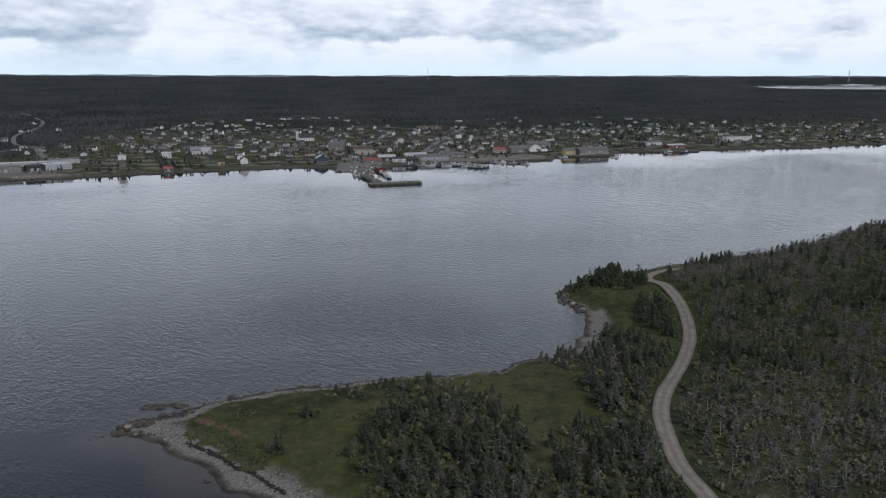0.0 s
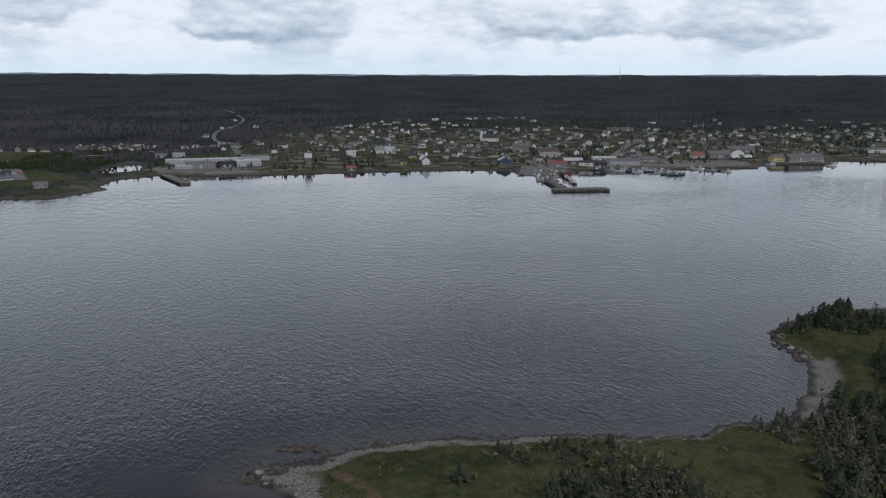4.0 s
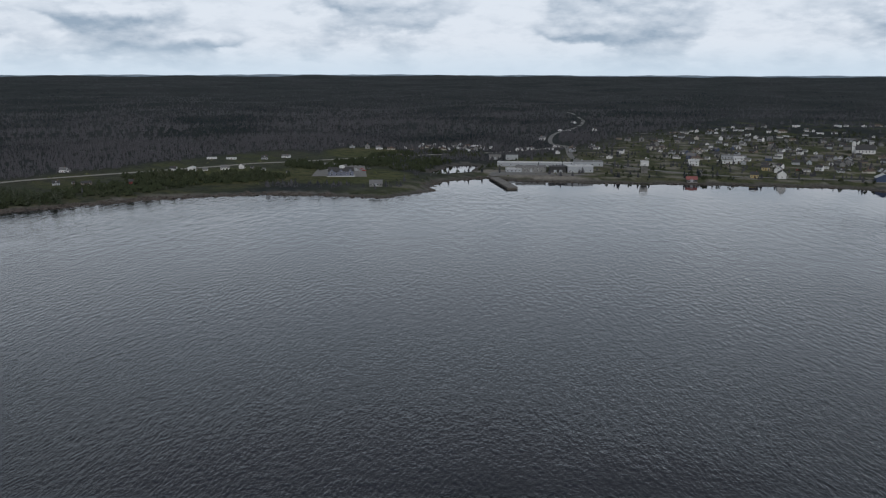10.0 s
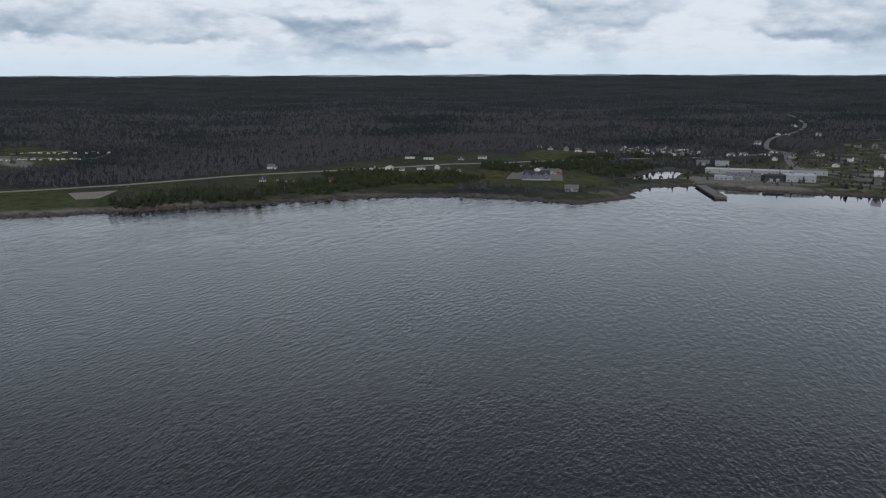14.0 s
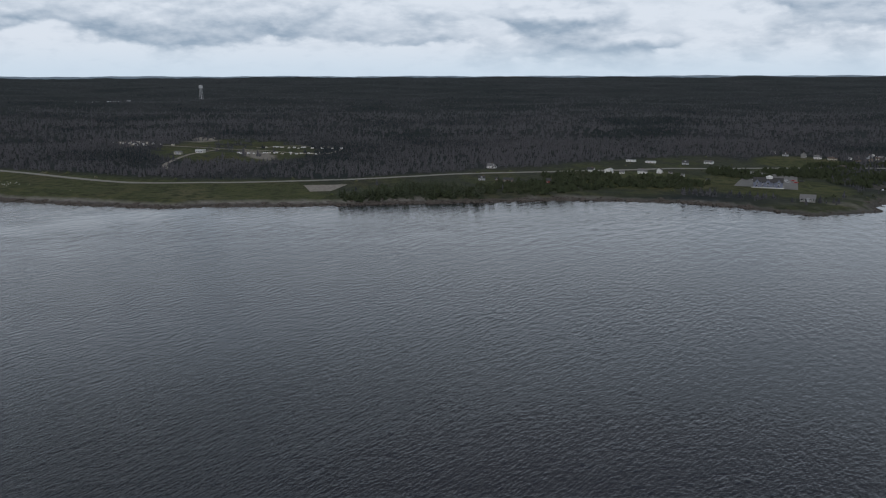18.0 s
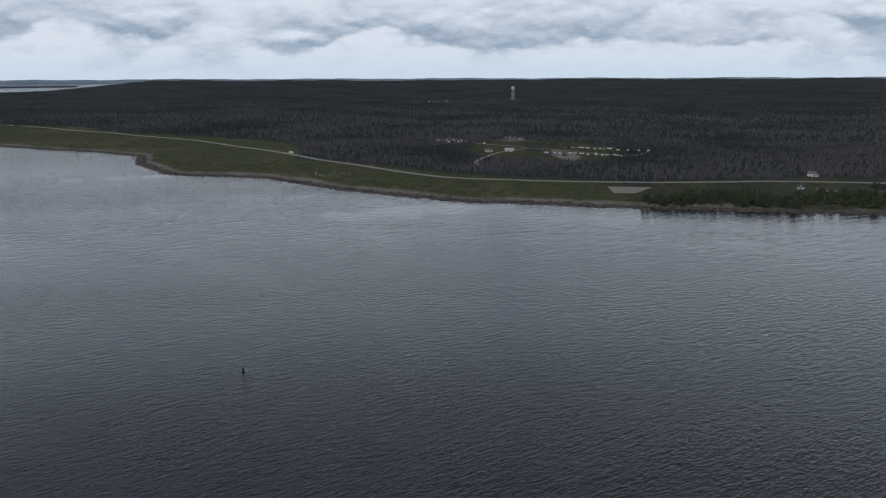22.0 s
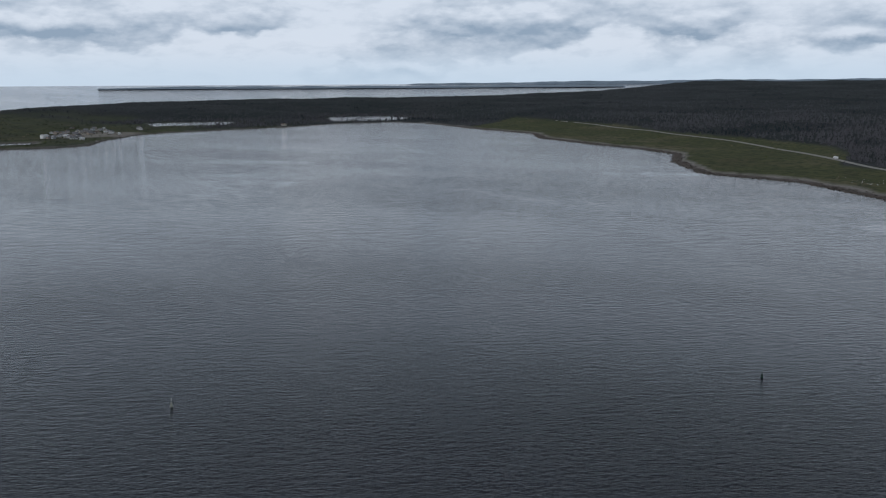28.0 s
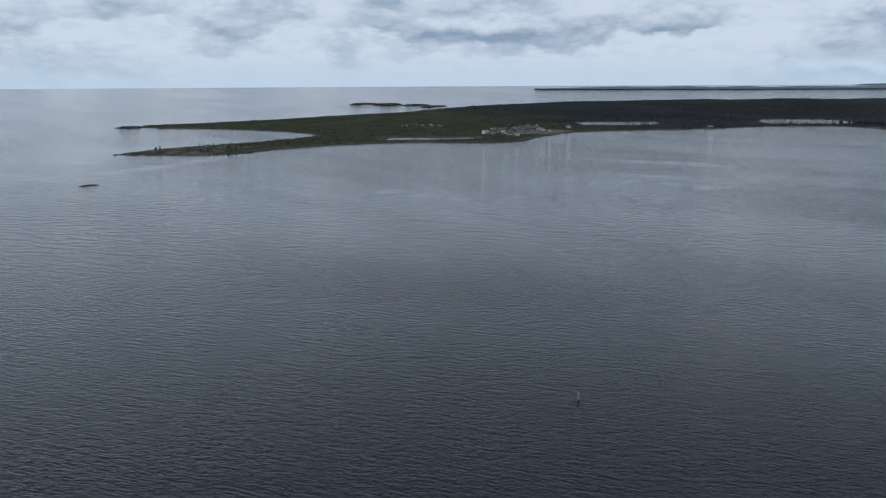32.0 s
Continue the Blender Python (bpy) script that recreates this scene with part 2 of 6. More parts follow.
    lee.attribute_name = "lee"
    open_sea = n.new("ShaderNodeMath")
    open_sea.operation, open_sea.inputs[0].default_value = "SUBTRACT", 1.12
    l.new(lee.outputs["Fac"], open_sea.inputs[1])
    blown = n.new("ShaderNodeMath")
    blown.operation = "MULTIPLY"
    l.new(open_sea.outputs[0], blown.inputs[0])
    l.new(gust.outputs[0], blown.inputs[1])
    shelter, felt = n.new("ShaderNodeMath"), n.new("ShaderNodeMath")
    shelter.operation, felt.operation = "MULTIPLY_ADD", "MULTIPLY"
    shelter.inputs[1].default_value, shelter.inputs[2].default_value = -0.05, 0.92
    l.new(fetch.outputs["Fac"], shelter.inputs[0])
    l.new(shelter.outputs[0], felt.inputs[0])
    l.new(blown.outputs[0], felt.inputs[1])
    l.new(felt.outputs[0], force.inputs[0])
    l.new(force.outputs[0], bp.inputs["Strength"])
    l.new(rising, bp.inputs["Height"])
    l.new(bp.outputs[0], b.inputs["Normal"])
    rough = n.new("ShaderNodeMapRange")
    rough.inputs[3].default_value, rough.inputs[4].default_value = 0.02, 0.07
    l.new(blown.outputs[0], rough.inputs[0])
    l.new(rough.outputs[0], b.inputs["Roughness"])
    return m


WATER = water_mat("sea_water", (0.006, 0.008, 0.013))
POND = water_mat("pond_water", (0.012, 0.016, 0.018), 0.8)

# ---------------------------------------------------------------- the lie of the land
NEAR_COAST = [(-28, 170), (-43, 186), (-54, 192), (-68, 208), (-80, 218), (-93, 225), (-90, 234), (-80, 240), (-74, 249), (-61, 256), (-49, 261),
              (-34, 266), (-16, 271), (3, 273), (19, 276), (24, 284), (36, 291), (47, 297), (53, 314), (61, 341), (60, 354),
              (55, 366), (54, 383), (61, 400), (79, 418), (100, 430), (128, 446), (175, 470), (245, 505), (330, 545), (480, 590),
              (900, 640), (1700, 500), (1700, -900), (600, -900), (160, -420), (50, -120), (22, 30), (4, 105)]
TOWN_COAST = [(4300, 2600), (2600, 1900), (1400, 1560), (900, 1340), (661, 1266), (585, 1244), (530, 1196), (431, 1184), (333, 1150), (309, 1122), (238, 1129),
              (210, 1070), (153, 1066), (126, 1018), (100, 1004), (49, 990), (-3, 982), (-59, 944), (-70, 906), (-112, 888),
              (-122, 925), (-157, 930), (-214, 909), (-276, 882), (-320, 858), (-367, 830), (-431, 806), (-466, 808), (-480, 780),
              (-486, 752), (-470, 722), (-452, 700), (-460, 640), (-512, 624)]
FIELD_COAST = [(-512, 624), (-557, 600), (-585, 564), (-612, 520), (-628, 460), (-654, 390), (-668, 330), (-703, 252), (-705, 226), (-749, 174),
               (-799, 118), (-842, 85), (-904, 35), (-944, -65), (-1060, -123), (-1170, -150), (-1238, -222), (-1291, -304),
               (-1390, -433), (-1502, -497), (-1590, -650), (-1740, -870), (-1746, -957)]
ISLE_COAST = [(-1746, -957), (-1638, -1043), (-1461, -1072), (-1338, -1115), (-1225, -1150), (-1150, -1150), (-1017, -1080), (-926, -1006),
              (-872, -1006), (-743, -1112), (-642, -1122), (-514, -1092), (-456, -1052), (-390, -1059), (-293, -1139), (-375, -1205),
              (-490, -1240), (-610, -1290), (-691, -1350), (-734, -1403), (-715, -1540), (-648, -1699), (-553, -1798), (-498, -1890),
              (-540, -1990), (-648, -1992), (-759, -2024), (-867, -2068), (-1036, -2090), (-1235, -2184), (-1469, -2311),
              (-1900, -2380), (-2350, -2250), (-2750, -2000), (-3050, -1650), (-3500, -1420), (-4200, -1380)]
POND_RIM = [(-520, 812), (-508, 842), (-520, 862), (-535, 898), (-556, 902), (-562, 872), (-548, 852), (-546, 826), (-534, 806)]
LAGOON_RIM = [(-1720, -1095), (-1800, -1030), (-1885, -1005), (-1960, -1085), (-1965, -1150), (-1880, -1225), (-1800, -1180)]
SPIT_POND = [(-745, -1165), (-890, -1100), (-930, -1150), (-800, -1240)]
ISLE_POND = [(-1370, -1340), (-1491, -1250), (-1590, -1330), (-1455, -1450)]
MAIN = TOWN_COAST + FIELD_COAST[1:] + ISLE_COAST[1:] + [(-6000, -1300), (-6000, 6000), (6000, 6000), (6000, 3200)]


def signed(px, py, rim):
    """Distance to a rim, above nought inside it."""
    best, inside = np.full(px.shape, 1e12), np.zeros(px.shape, bool)
    for (ax, ay), (bx, by) in zip(rim, rim[1:] + rim[:1]):
        dx, dy = bx - ax, by - ay
        h = np.clip(((px - ax) * dx + (py - ay) * dy) / (dx * dx + dy * dy + 1e-9), 0, 1)
        best = np.minimum(best, (px - ax - h * dx) ** 2 + (py - ay - h * dy) ** 2)
        if ay != by:
            cross = ((ay > py) != (by > py)) & (px < (py - ay) * dx / dy + ax)
            inside ^= cross
    return np.where(inside, 1, -1) * np.sqrt(best)


def wave(px, py, size, seed):
    """Smooth rolling noise from a few crossed sines, about -1 to 1."""
    r = np.random.RandomState(seed)
    out = 0
    for k in range(7):
        a, f, p = r.uniform(0, 6.28), r.uniform(0.6, 1.9) * 6.28 / size, r.uniform(0, 6.28)
        out = out + np.sin((px * np.cos(a) + py * np.sin(a)) * f + p) * r.uniform(0.5, 1)
    return out / 3.2


def smooth(a, b, v):
    t = np.clip((v - a) / (b - a), 0, 1)
    return t * t * (3 - 2 * t)


def lift(px, py):
    """The far sea and shore swing up to where the real horizon lies, which is further off than this sheet reaches."""
    r = np.hypot(px + 35, py - 115)
    return 82 * np.clip((r - 1500) / 3450, 0, 1) ** 2


def tarn_gap(px, py):
    """How far a place lies from the middle of the far lake; 1 at its shore."""
    u, v = (px - 1690) * 0.454 + (py - 3500) * 0.891, (px - 1690) * 0.891 - (py - 3500) * 0.454
    return np.hypot(u / 780, v / (430 + 60 * np.sin(u / 150)))


def ground(px, py):
    """Height of the ground, and how far inland a place lies (near shore, main shore)."""
    px, py = np.asarray(px, float), np.asarray(py, float)
    jag = wave(px, py, 26, 5) * 2.2 + wave(px, py, 9, 6) * 0.9
    near, main = signed(px, py, NEAR_COAST) + jag * 0.8, signed(px, py, MAIN) + jag * 1.2
    for rim in (POND_RIM, LAGOON_RIM, SPIT_POND, ISLE_POND):
        main = np.minimum(main, -signed(px, py, rim))
    r = np.hypot(px + 35, py - 115)
    sea = np.maximum(main, near)
    z = np.where(sea < 0, np.maximum(sea * 0.16, -5), 0)
    # near shore: a low bank, then a gentle rise under the wood
    n = np.clip(near, 0, None)
    hill = 11 * smooth(90, 320, px + 0.25 * (py - 200)) + 13 * smooth(120, 270, px) + 2.0 * smooth(10, 60, n)
    z = np.where(near > 0, np.minimum(n * 0.16, 1.6) + 1.6 * smooth(9, 14, n) + hill * smooth(5, 70, n) + 0.5 * wave(px, py, 40, 7) * smooth(10, 40, n), z)
    # main shore
    n = np.clip(main, 0, None)
    rise = np.minimum(n * 0.15, 1.8) + 1.4 * smooth(10, 18, n) + 7 * smooth(20, 300, n)
    heading = (np.degrees(np.arctan2(-(px + 35), py - 115)) + 90) % 360 - 90
    far = np.interp(heading, [10, 50, 70, 88, 100, 124], [52, 62, 57, 51, 51, 43]) * np.clip((r - 950) / 3950, 0, 1.05) * smooth(60, 420, n)
    roll = wave(px, py, 420, 11) * 4.5 * smooth(150, 600, n) + wave(px, py, 1500, 12) * 6 * smooth(500, 1500, n) * smooth(900, 2500, r) * (1 - 0.55 * smooth(3500, 4900, r))
    roll = roll + wave(px, py, 640, 13) * 5.5 * smooth(600, 1100, n) * smooth(1750, 2300, r) * (1 - 0.7 * smooth(3300, 4600, r))
    z = np.where((main > 0) & (near <= 0), rise + far + roll, z)
    tarn = smooth(0.0, 0.2, 1.15 - tarn_gap(px, py))
    z = z + lift(px, py) * np.where(sea > 0, 0.35, 1)
    return z * (1 - tarn) + 56 * tarn, near, main


def height(x, y):
    return float(ground(np.array([x]), np.array([y]))[0][0])


# ---------------------------------------------------------------- making meshes
def mesh_from(name, verts, tris, material, smooth_faces=False):
    """A mesh from arrays of places and triangles (or quads)."""
    me = bpy.data.meshes.new(name)
    verts, tris = np.asarray(verts, np.float32), np.asarray(tris, np.int32)
    k = tris.shape[1]
    me.vertices.add(len(verts))
    me.vertices.foreach_set("co", verts.ravel())
    me.loops.add(tris.size)
    me.loops.foreach_set("vertex_index", tris.ravel())
    me.polygons.add(len(tris))
    me.polygons.foreach_set("loop_start", np.arange(0, tris.size, k, dtype=np.int32))
    me.polygons.foreach_set("use_smooth", np.full(len(tris), smooth_faces))
    me.update()
    me.validate()
    me.materials.append(material)
    return me


def part(name, shape, material, parent, label=""):
    """Links a bmesh or a mesh as one part of a thing."""
    if isinstance(shape, bmesh.types.BMesh):
        me = bpy.data.meshes.new(name)
        shape.to_mesh(me)
        shape.free()
        me.materials.append(material)
    else:
        me = shape
    ob = new(name, me)
    ob.parent = parent
    if label:
        ob["label"] = label
    return ob


def box(bm, x0, x1, y0, y1, z0, z1, taper=0.0):
    t = taper
    c = [(x0, y0, z0), (x1, y0, z0), (x1, y1, z0), (x0, y1, z0), (x0 + t, y0 + t, z1), (x1 - t, y0 + t, z1), (x1 - t, y1 - t, z1), (x0 + t, y1 - t, z1)]
    v = [bm.verts.new(p) for p in c]
    for f in ((3, 2, 1, 0), (4, 5, 6, 7), (0, 1, 5, 4), (1, 2, 6, 5), (2, 3, 7, 6), (3, 0, 4, 7)):
        bm.faces.new([v[i] for i in f])
    return bm


def boxed(*args, **kw):
    return box(bmesh.new(), *args, **kw)


def tube(bm, x, y, z0, z1, r0, r1, sides=8):
    a = [bm.verts.new((x + r0 * math.cos(6.2832 * i / sides), y + r0 * math.sin(6.2832 * i / sides), z0)) for i in range(sides)]
    b = [bm.verts.new((x + r1 * math.cos(6.2832 * i / sides), y + r1 * math.sin(6.2832 * i / sides), z1)) for i in range(sides)]
    for i in range(sides):
        j = (i + 1) % sides
        bm.faces.new((a[i], a[j], b[j], b[i]))
    bm.faces.new(list(reversed(a)))
    bm.faces.new(b)
    return bm


def prism(bm, x0, x1, y0, y1, z0, z1, over=0.0, thick=0.18):
    """A gabled roof of two slabs whose ridge runs along x."""
    ym = (y0 + y1) / 2
    slope = (z1 - z0) / (ym - y0)
    lo = z0 - over * slope
    for ya in (y0 - over, y1 + over):
        p = [(x0 - over, ya, lo), (x1 + over, ya, lo), (x1 + over, ym, z1), (x0 - over, ym, z1)]
        low = [bm.verts.new(q) for q in p]
        top = [bm.verts.new((q[0], q[1], q[2] + thick)) for q in p]
        bm.faces.new(top if ya < ym else list(reversed(top)))
        bm.faces.new(list(reversed(low)) if ya < ym else low)
        for i in range(4):
            j = (i + 1) % 4
            bm.faces.new((low[i], low[j], top[j], top[i]) if ya < ym else (top[i], top[j], low[j], low[i]))
    return bm


def empty(name, m, label, category, group="", kind=""):
    ob = new(name)
    ob.matrix_world = m
    ob.empty_display_size = 1.0
    return tagged(ob, label, category, group, kind)


# ---------------------------------------------------------------- ground sheet and sea
def ground_mat():
    m = bpy.data.materials.new("ground_cover")
    m.use_nodes = True
    n, l = m.node_tree.nodes, m.node_tree.links
    b = n["Principled BSDF"]
    b.inputs["Roughness"].default_value, b.inputs["Specular IOR Level"].default_value = 0.95, 0.1
    g = n.new("ShaderNodeNewGeometry")

    def noise_of(scale, detail=4):
        t = n.new("ShaderNodeTexNoise")
        t.inputs["Scale"].default_value, t.inputs["Detail"].default_value = scale, detail
        l.new(g.outputs["Position"], t.inputs["Vector"])
        return t.outputs[0]

    def blend(fac, a, c):
        x = n.new("ShaderNodeMix")
        x.data_type = "RGBA"
        l.new(fac, x.inputs[0])
        for sock, v in ((x.inputs[6], a), (x.inputs[7], c)):
            if isinstance(v, tuple):
                sock.default_value = (*v, 1)
            else:
                l.new(v, sock)
        return x.outputs[2]

    def spread(value, lo, hi):
        r = n.new("ShaderNodeMapRange")
        r.inputs[1].default_value, r.inputs[2].default_value = lo, hi
        l.new(value, r.inputs[0])
        return r.outputs[0]

    def zone(name):
        a = n.new("ShaderNodeAttribute")
        a.attribute_name = name
        return a.outputs["Fac"]

    wood = blend(spread(noise_of(0.006), 0.4, 0.62), (0.018, 0.025, 0.028), (0.041, 0.044, 0.050))
    wood = blend(spread(noise_of(0.12), 0.35, 0.7), wood, (0.021, 0.027, 0.024))
    grass = blend(spread(noise_of(0.03), 0.35, 0.65), (0.041, 0.054, 0.020), (0.066, 0.077, 0.029))
    grass = blend(spread(noise_of(0.011, 5), 0.54, 0.74), grass, (0.066, 0.062, 0.030))
    grass = blend(spread(noise_of(0.5), 0.45, 0.75), grass, (0.100, 0.090, 0.048))
    stone = blend(spread(noise_of(1.6, 6), 0.35, 0.65), (0.11, 0.104, 0.096), (0.27, 0.258, 0.24))
    wet = blend(spread(noise_of(0.25), 0.4, 0.6), (0.046, 0.043, 0.040), (0.085, 0.079, 0.073))
    stone = blend(zone("wet"), stone, wet)
    grit = blend(spread(noise_of(0.2), 0.35, 0.65), (0.15, 0.14, 0.125), (0.24, 0.225, 0.20))
    grass = blend(spread(noise_of(0.007, 5), 0.54, 0.76), grass, (0.125, 0.112, 0.070))
    grass = blend(spread(noise_of(0.14, 6), 0.46, 0.66), grass, (0.030, 0.037, 0.016))
    c = blend(zone("grass"), wood, grass)
    c = blend(zone("grit"), c, grit)
    c = blend(zone("shore"), c, stone)
    earth = blend(spread(noise_of(0.9), 0.4, 0.6), (0.10, 0.066, 0.046), (0.16, 0.108, 0.078))
    c = blend(zone("earth"), c, earth)
    l.new(c, b.inputs["Base Color"])
    bp = n.new("ShaderNodeBump")
    bp.inputs["Strength"].default_value, bp.inputs["Distance"].default_value = 0.6, 0.8
    l.new(noise_of(0.8, 6), bp.inputs["Height"])
    l.new(bp.outputs[0], b.inputs["Normal"])
    return m


def near_wood(x, y):
    """How wooded the near shore is, 0 to 1."""
    d = np.maximum.reduce([1.25 - np.hypot((x - 0) / 19, (y - 212) / 40), 1.0 - np.hypot((x + 8) / 16, (y - 251) / 11),
                           1.2 - np.hypot((x - 58) / 24, (y - 285) / 16) * 1.0, 1.15 - np.hypot((x - 66) / 20, (y - 255) / 52),
                           1.2 - np.hypot((x - 47) / 22, (y - 190) / 28), 1.1 - np.hypot((x - 18) / 44, (y - 166) / 30), 1.0 - np.hypot((x + 30) / 9, (y - 247) / 6), 0.8 - np.hypot((x + 39) / 7, (y - 229) / 5), 0.7 - np.hypot((x + 25) / 5, (y - 206) / 5), 0.7 - np.hypot((x + 44) / 4, (y - 207) / 4), 1.25 - np.hypot((x - 76) / 25, (y - 397) / 17), 1.1 - np.hypot((x - 88) / 9, (y - 330) / 26)])
    d = d + 0.16 * wave(x, y, 14, 23) + 0.10 * wave(x, y, 6, 24)
    right = smooth(0, 4, x - np.interp(y, ROAD_Y, ROAD_X) - 3)
    return np.clip(np.maximum(smooth(0.0, 0.3, d), right), 0, 1)


NEAR_ROAD = [(60, 60), (66, 110), (63, 150), (61, 178), (59, 196), (62, 225), (69, 247), (81, 273), (93, 305), (101, 345), (102, 375), (99, 397), (107, 412), (122, 421)]
ROAD_Y, ROAD_X = [p[1] for p in NEAR_ROAD], [p[0] for p in NEAR_ROAD]
COAST_ROAD = [(-2050, -900), (-1900, -740), (-1790, -590), (-1680, -440), (-1547, -312), (-1447, -217), (-1349, -112), (-1204, -12), (-1060, 68), (-975, 128), (-857, 206), (-815, 275), (-792, 340), (-778, 400), (-772, 456),
              (-765, 520), (-742, 600), (-715, 680), (-690, 770), (-672, 850), (-640, 930), (-600, 985), (-560, 1040), (-530, 1100)]


def road_gap(x, y, line):
    d = np.full(np.shape(x), 1e9)
    for (ax, ay), (bx, by) in zip(line, line[1:]):
        dx, dy = bx - ax, by - ay
        h = np.clip(((x - ax) * dx + (y - ay) * dy) / (dx * dx + dy * dy), 0, 1)
        d = np.minimum(d, np.hypot(x - ax - h * dx, y - ay - h * dy))
    return d


def open_land(x, y, main):
    """How open (grassy) the main shore is, 0 to 1."""
    mottle = wave(x, y, 70, 21) * 0.5 + wave(x, y, 23, 22) * 0.25
    east = smooth(-560, -440, x)
    town = east * smooth(1500, 1180, y - 0.25 * np.clip(x, 0, 900)) * smooth(-0.25, 0.35, 0.55 + mottle) * smooth(3, 9, main)
    upper = east * (y > 1200) * smooth(1800, 1650, y) * smooth(0.15, 0.5, mottle) * (x < 900)
    lawn = smooth(1, 0.7, np.hypot((x + 575) / 85, (y - 720) / 75)) + smooth(1, 0.75, np.hypot((x + 700) / 60, (y - 900) / 60)) + smooth(1, 0.75, np.hypot((x + 465) / 75, (y - 960) / 45))
    lawn = lawn + smooth(1, 0.8, np.hypot((x + 660) / 60, (y - 640) / 60)) * 0.6
    lawn = lawn + (0.45 + 0.4 * smooth(-0.2, 0.4, mottle)) * smooth(-800, -770, x) * smooth(-560, -600, x) * smooth(330, 400, y) * smooth(870, 820, y)
    west = smooth(420, 330, y) * smooth(-620, -660, x)
    between = west * smooth(0, 30, 215 - main) * (y > -700) * np.where(y < 60, 1, smooth(150, 110, main))
    isle = smooth(-980, -1050, y) * smooth(-1550, -1200, x + 120 * wave(x, y, 300, 31))
    camp = smooth(1, 0.75, np.hypot((x + 1080) / 160, (y - 360) / 105)) * smooth(-0.3, 0.2, mottle + 0.2)
    return np.clip(np.maximum.reduce([town * (0.75 + 0.25 * smooth(-0.3, 0.5, wave(x, y, 48, 25))), upper, lawn, between, isle * (0.75 + 0.25 * wave(x, y, 90, 26)), camp]), 0, 1)


def build_ground():
    seen = np.radians(np.arange(-38, 186, 0.33)) + radians(90)
    rest = np.radians(np.arange(186, 322, 3.0)) + radians(90)
    ang = np.concatenate([seen, rest])
    rad = np.concatenate([[0.5], np.exp(np.arange(math.log(12), math.log(4950), 0.0098)), [4950]])
    A, R = np.meshgrid(ang, rad)
    X, Y = R * np.cos(A) - 35, R * np.sin(A) + 115
    Z, near, main = ground(X, Y)
    grass = np.where(near > 0, 1 - 0.3 * near_wood(X, Y), open_land(X, Y, main))
    inland = np.maximum(near, main)
    width = np.where(near > 0, np.where(X < -20, 13, np.where((X > 42) & (Y > 296) & (Y < 352), 11, 4.2)), np.where((X < -620) & (Y < 420) & (Y > -900), 17, 10) + 4 * wave(X, Y, 120, 3))
    shore = smooth(1, 0.6, inland / width) * (inland < 60)
    wet = smooth(1.0, 0.3, (Z - lift(X, Y) * np.where(inland > 0, 0.35, 1)) / np.where((main > 0) & (Y > 700), 2.2, np.where(main > 0, 1.7, np.where((X > 40) & (Y < 352), 0.45, 0.55))))
    grit = np.zeros_like(X)
    for cx, cy, rx, ry in ((-90, 915, 34, 34), (-20, 995, 120, 26), (-440, 838, 70, 22), (80, 1030, 60, 26), (-1090, -1180, 90, 60), (-1010, 372, 60, 16), (-1215, 262, 46, 22), (-1215, 350, 14, 22), (-90, 915, 34, 34)):
        grit = np.maximum(grit, smooth(1.1, 0.8, np.hypot((X - cx) / rx, (Y - cy) / ry) + 0.12 * wave(X, Y, 30, 8)))
    yards = smooth(0.1, 0.6, wave(X, Y, 52, 27) + 0.5 * wave(X, Y, 17, 28)) * smooth(-520, -440, X) * smooth(1420, 1250, Y - 0.25 * np.clip(X, 0, 900)) * (main > 14) * (near < 0)
    grit = np.maximum(grit, 0.8 * yards)
    # the far wood is a rough canopy, not a smooth floor
    bush = (wave(X, Y, 19, 41) + wave(X, Y, 8, 42)) * 1.5 * (1 - grass) * smooth(60, 160, main) * smooth(900, 1400, R)
    bush = bush * (tarn_gap(X, Y) > 1.15)
    Z = Z + bush + 3.5 * (tarn_gap(X, Y) > 1.15) * (1 - grass) * smooth(60, 160, main) * smooth(1500, 2300, R) * (near <= 0)
    na, nr = len(ang), len(rad)
    i, j = np.meshgrid(np.arange(nr - 1), np.arange(na), indexing="ij")
    k = (j + 1) % na
    quads = np.stack([i * na + j, (i + 1) * na + j, (i + 1) * na + k, i * na + k], -1).reshape(-1, 4)
    # the deep sea bed is never seen
    quads = quads[((inland > -25) | (R > 4700)).ravel()[quads].any(1)]
    me = mesh_from("ground", np.stack([X, Y, Z], -1).reshape(-1, 3), quads, ground_mat(), True)
    earth = smooth(2.4, 1.0, road_gap(X, Y, [(-69, 227), (-64, 224), (-60, 221), (-55, 216)]) + 0.5 * wave(X, Y, 5, 9)) * (near > 0)
    for name, v in (("earth", earth), ("grass", grass), ("shore", shore), ("wet", wet), ("grit", grit)):
        me.attributes.new(name, "FLOAT", "POINT").data.foreach_set("value", v.astype(np.float32).ravel())
    tagged(new("ground", me), "low wooded shore with grass, shingle beaches and gravel yards", "ground", kind="structure")


SLICKS = [([(-704, -511), (-714, -336), (-709, -211), (-625, -62), (-564, -5), (-497, 49), (-400, 120)], 12, 0.22), ([(-610, -140), (-560, -80)], 26, 0.2), ([(-240, -880), (-363, -967), (-430, -1030), (-481, -1068)], 20, 0.6), ([(-150, 544), (-91, 600), (-28, 646), (59, 755), (131, 866)], 18, 0.3), ([(-125, 588), (-54, 555), (7, 613)], 9, 0.25), ([(-491, 63), (-444, 96), (-396, 124), (-363, 155)], 5, 0.22), ([(-434, 97), (-401, 133), (-364, 174)], 4, 0.2)]


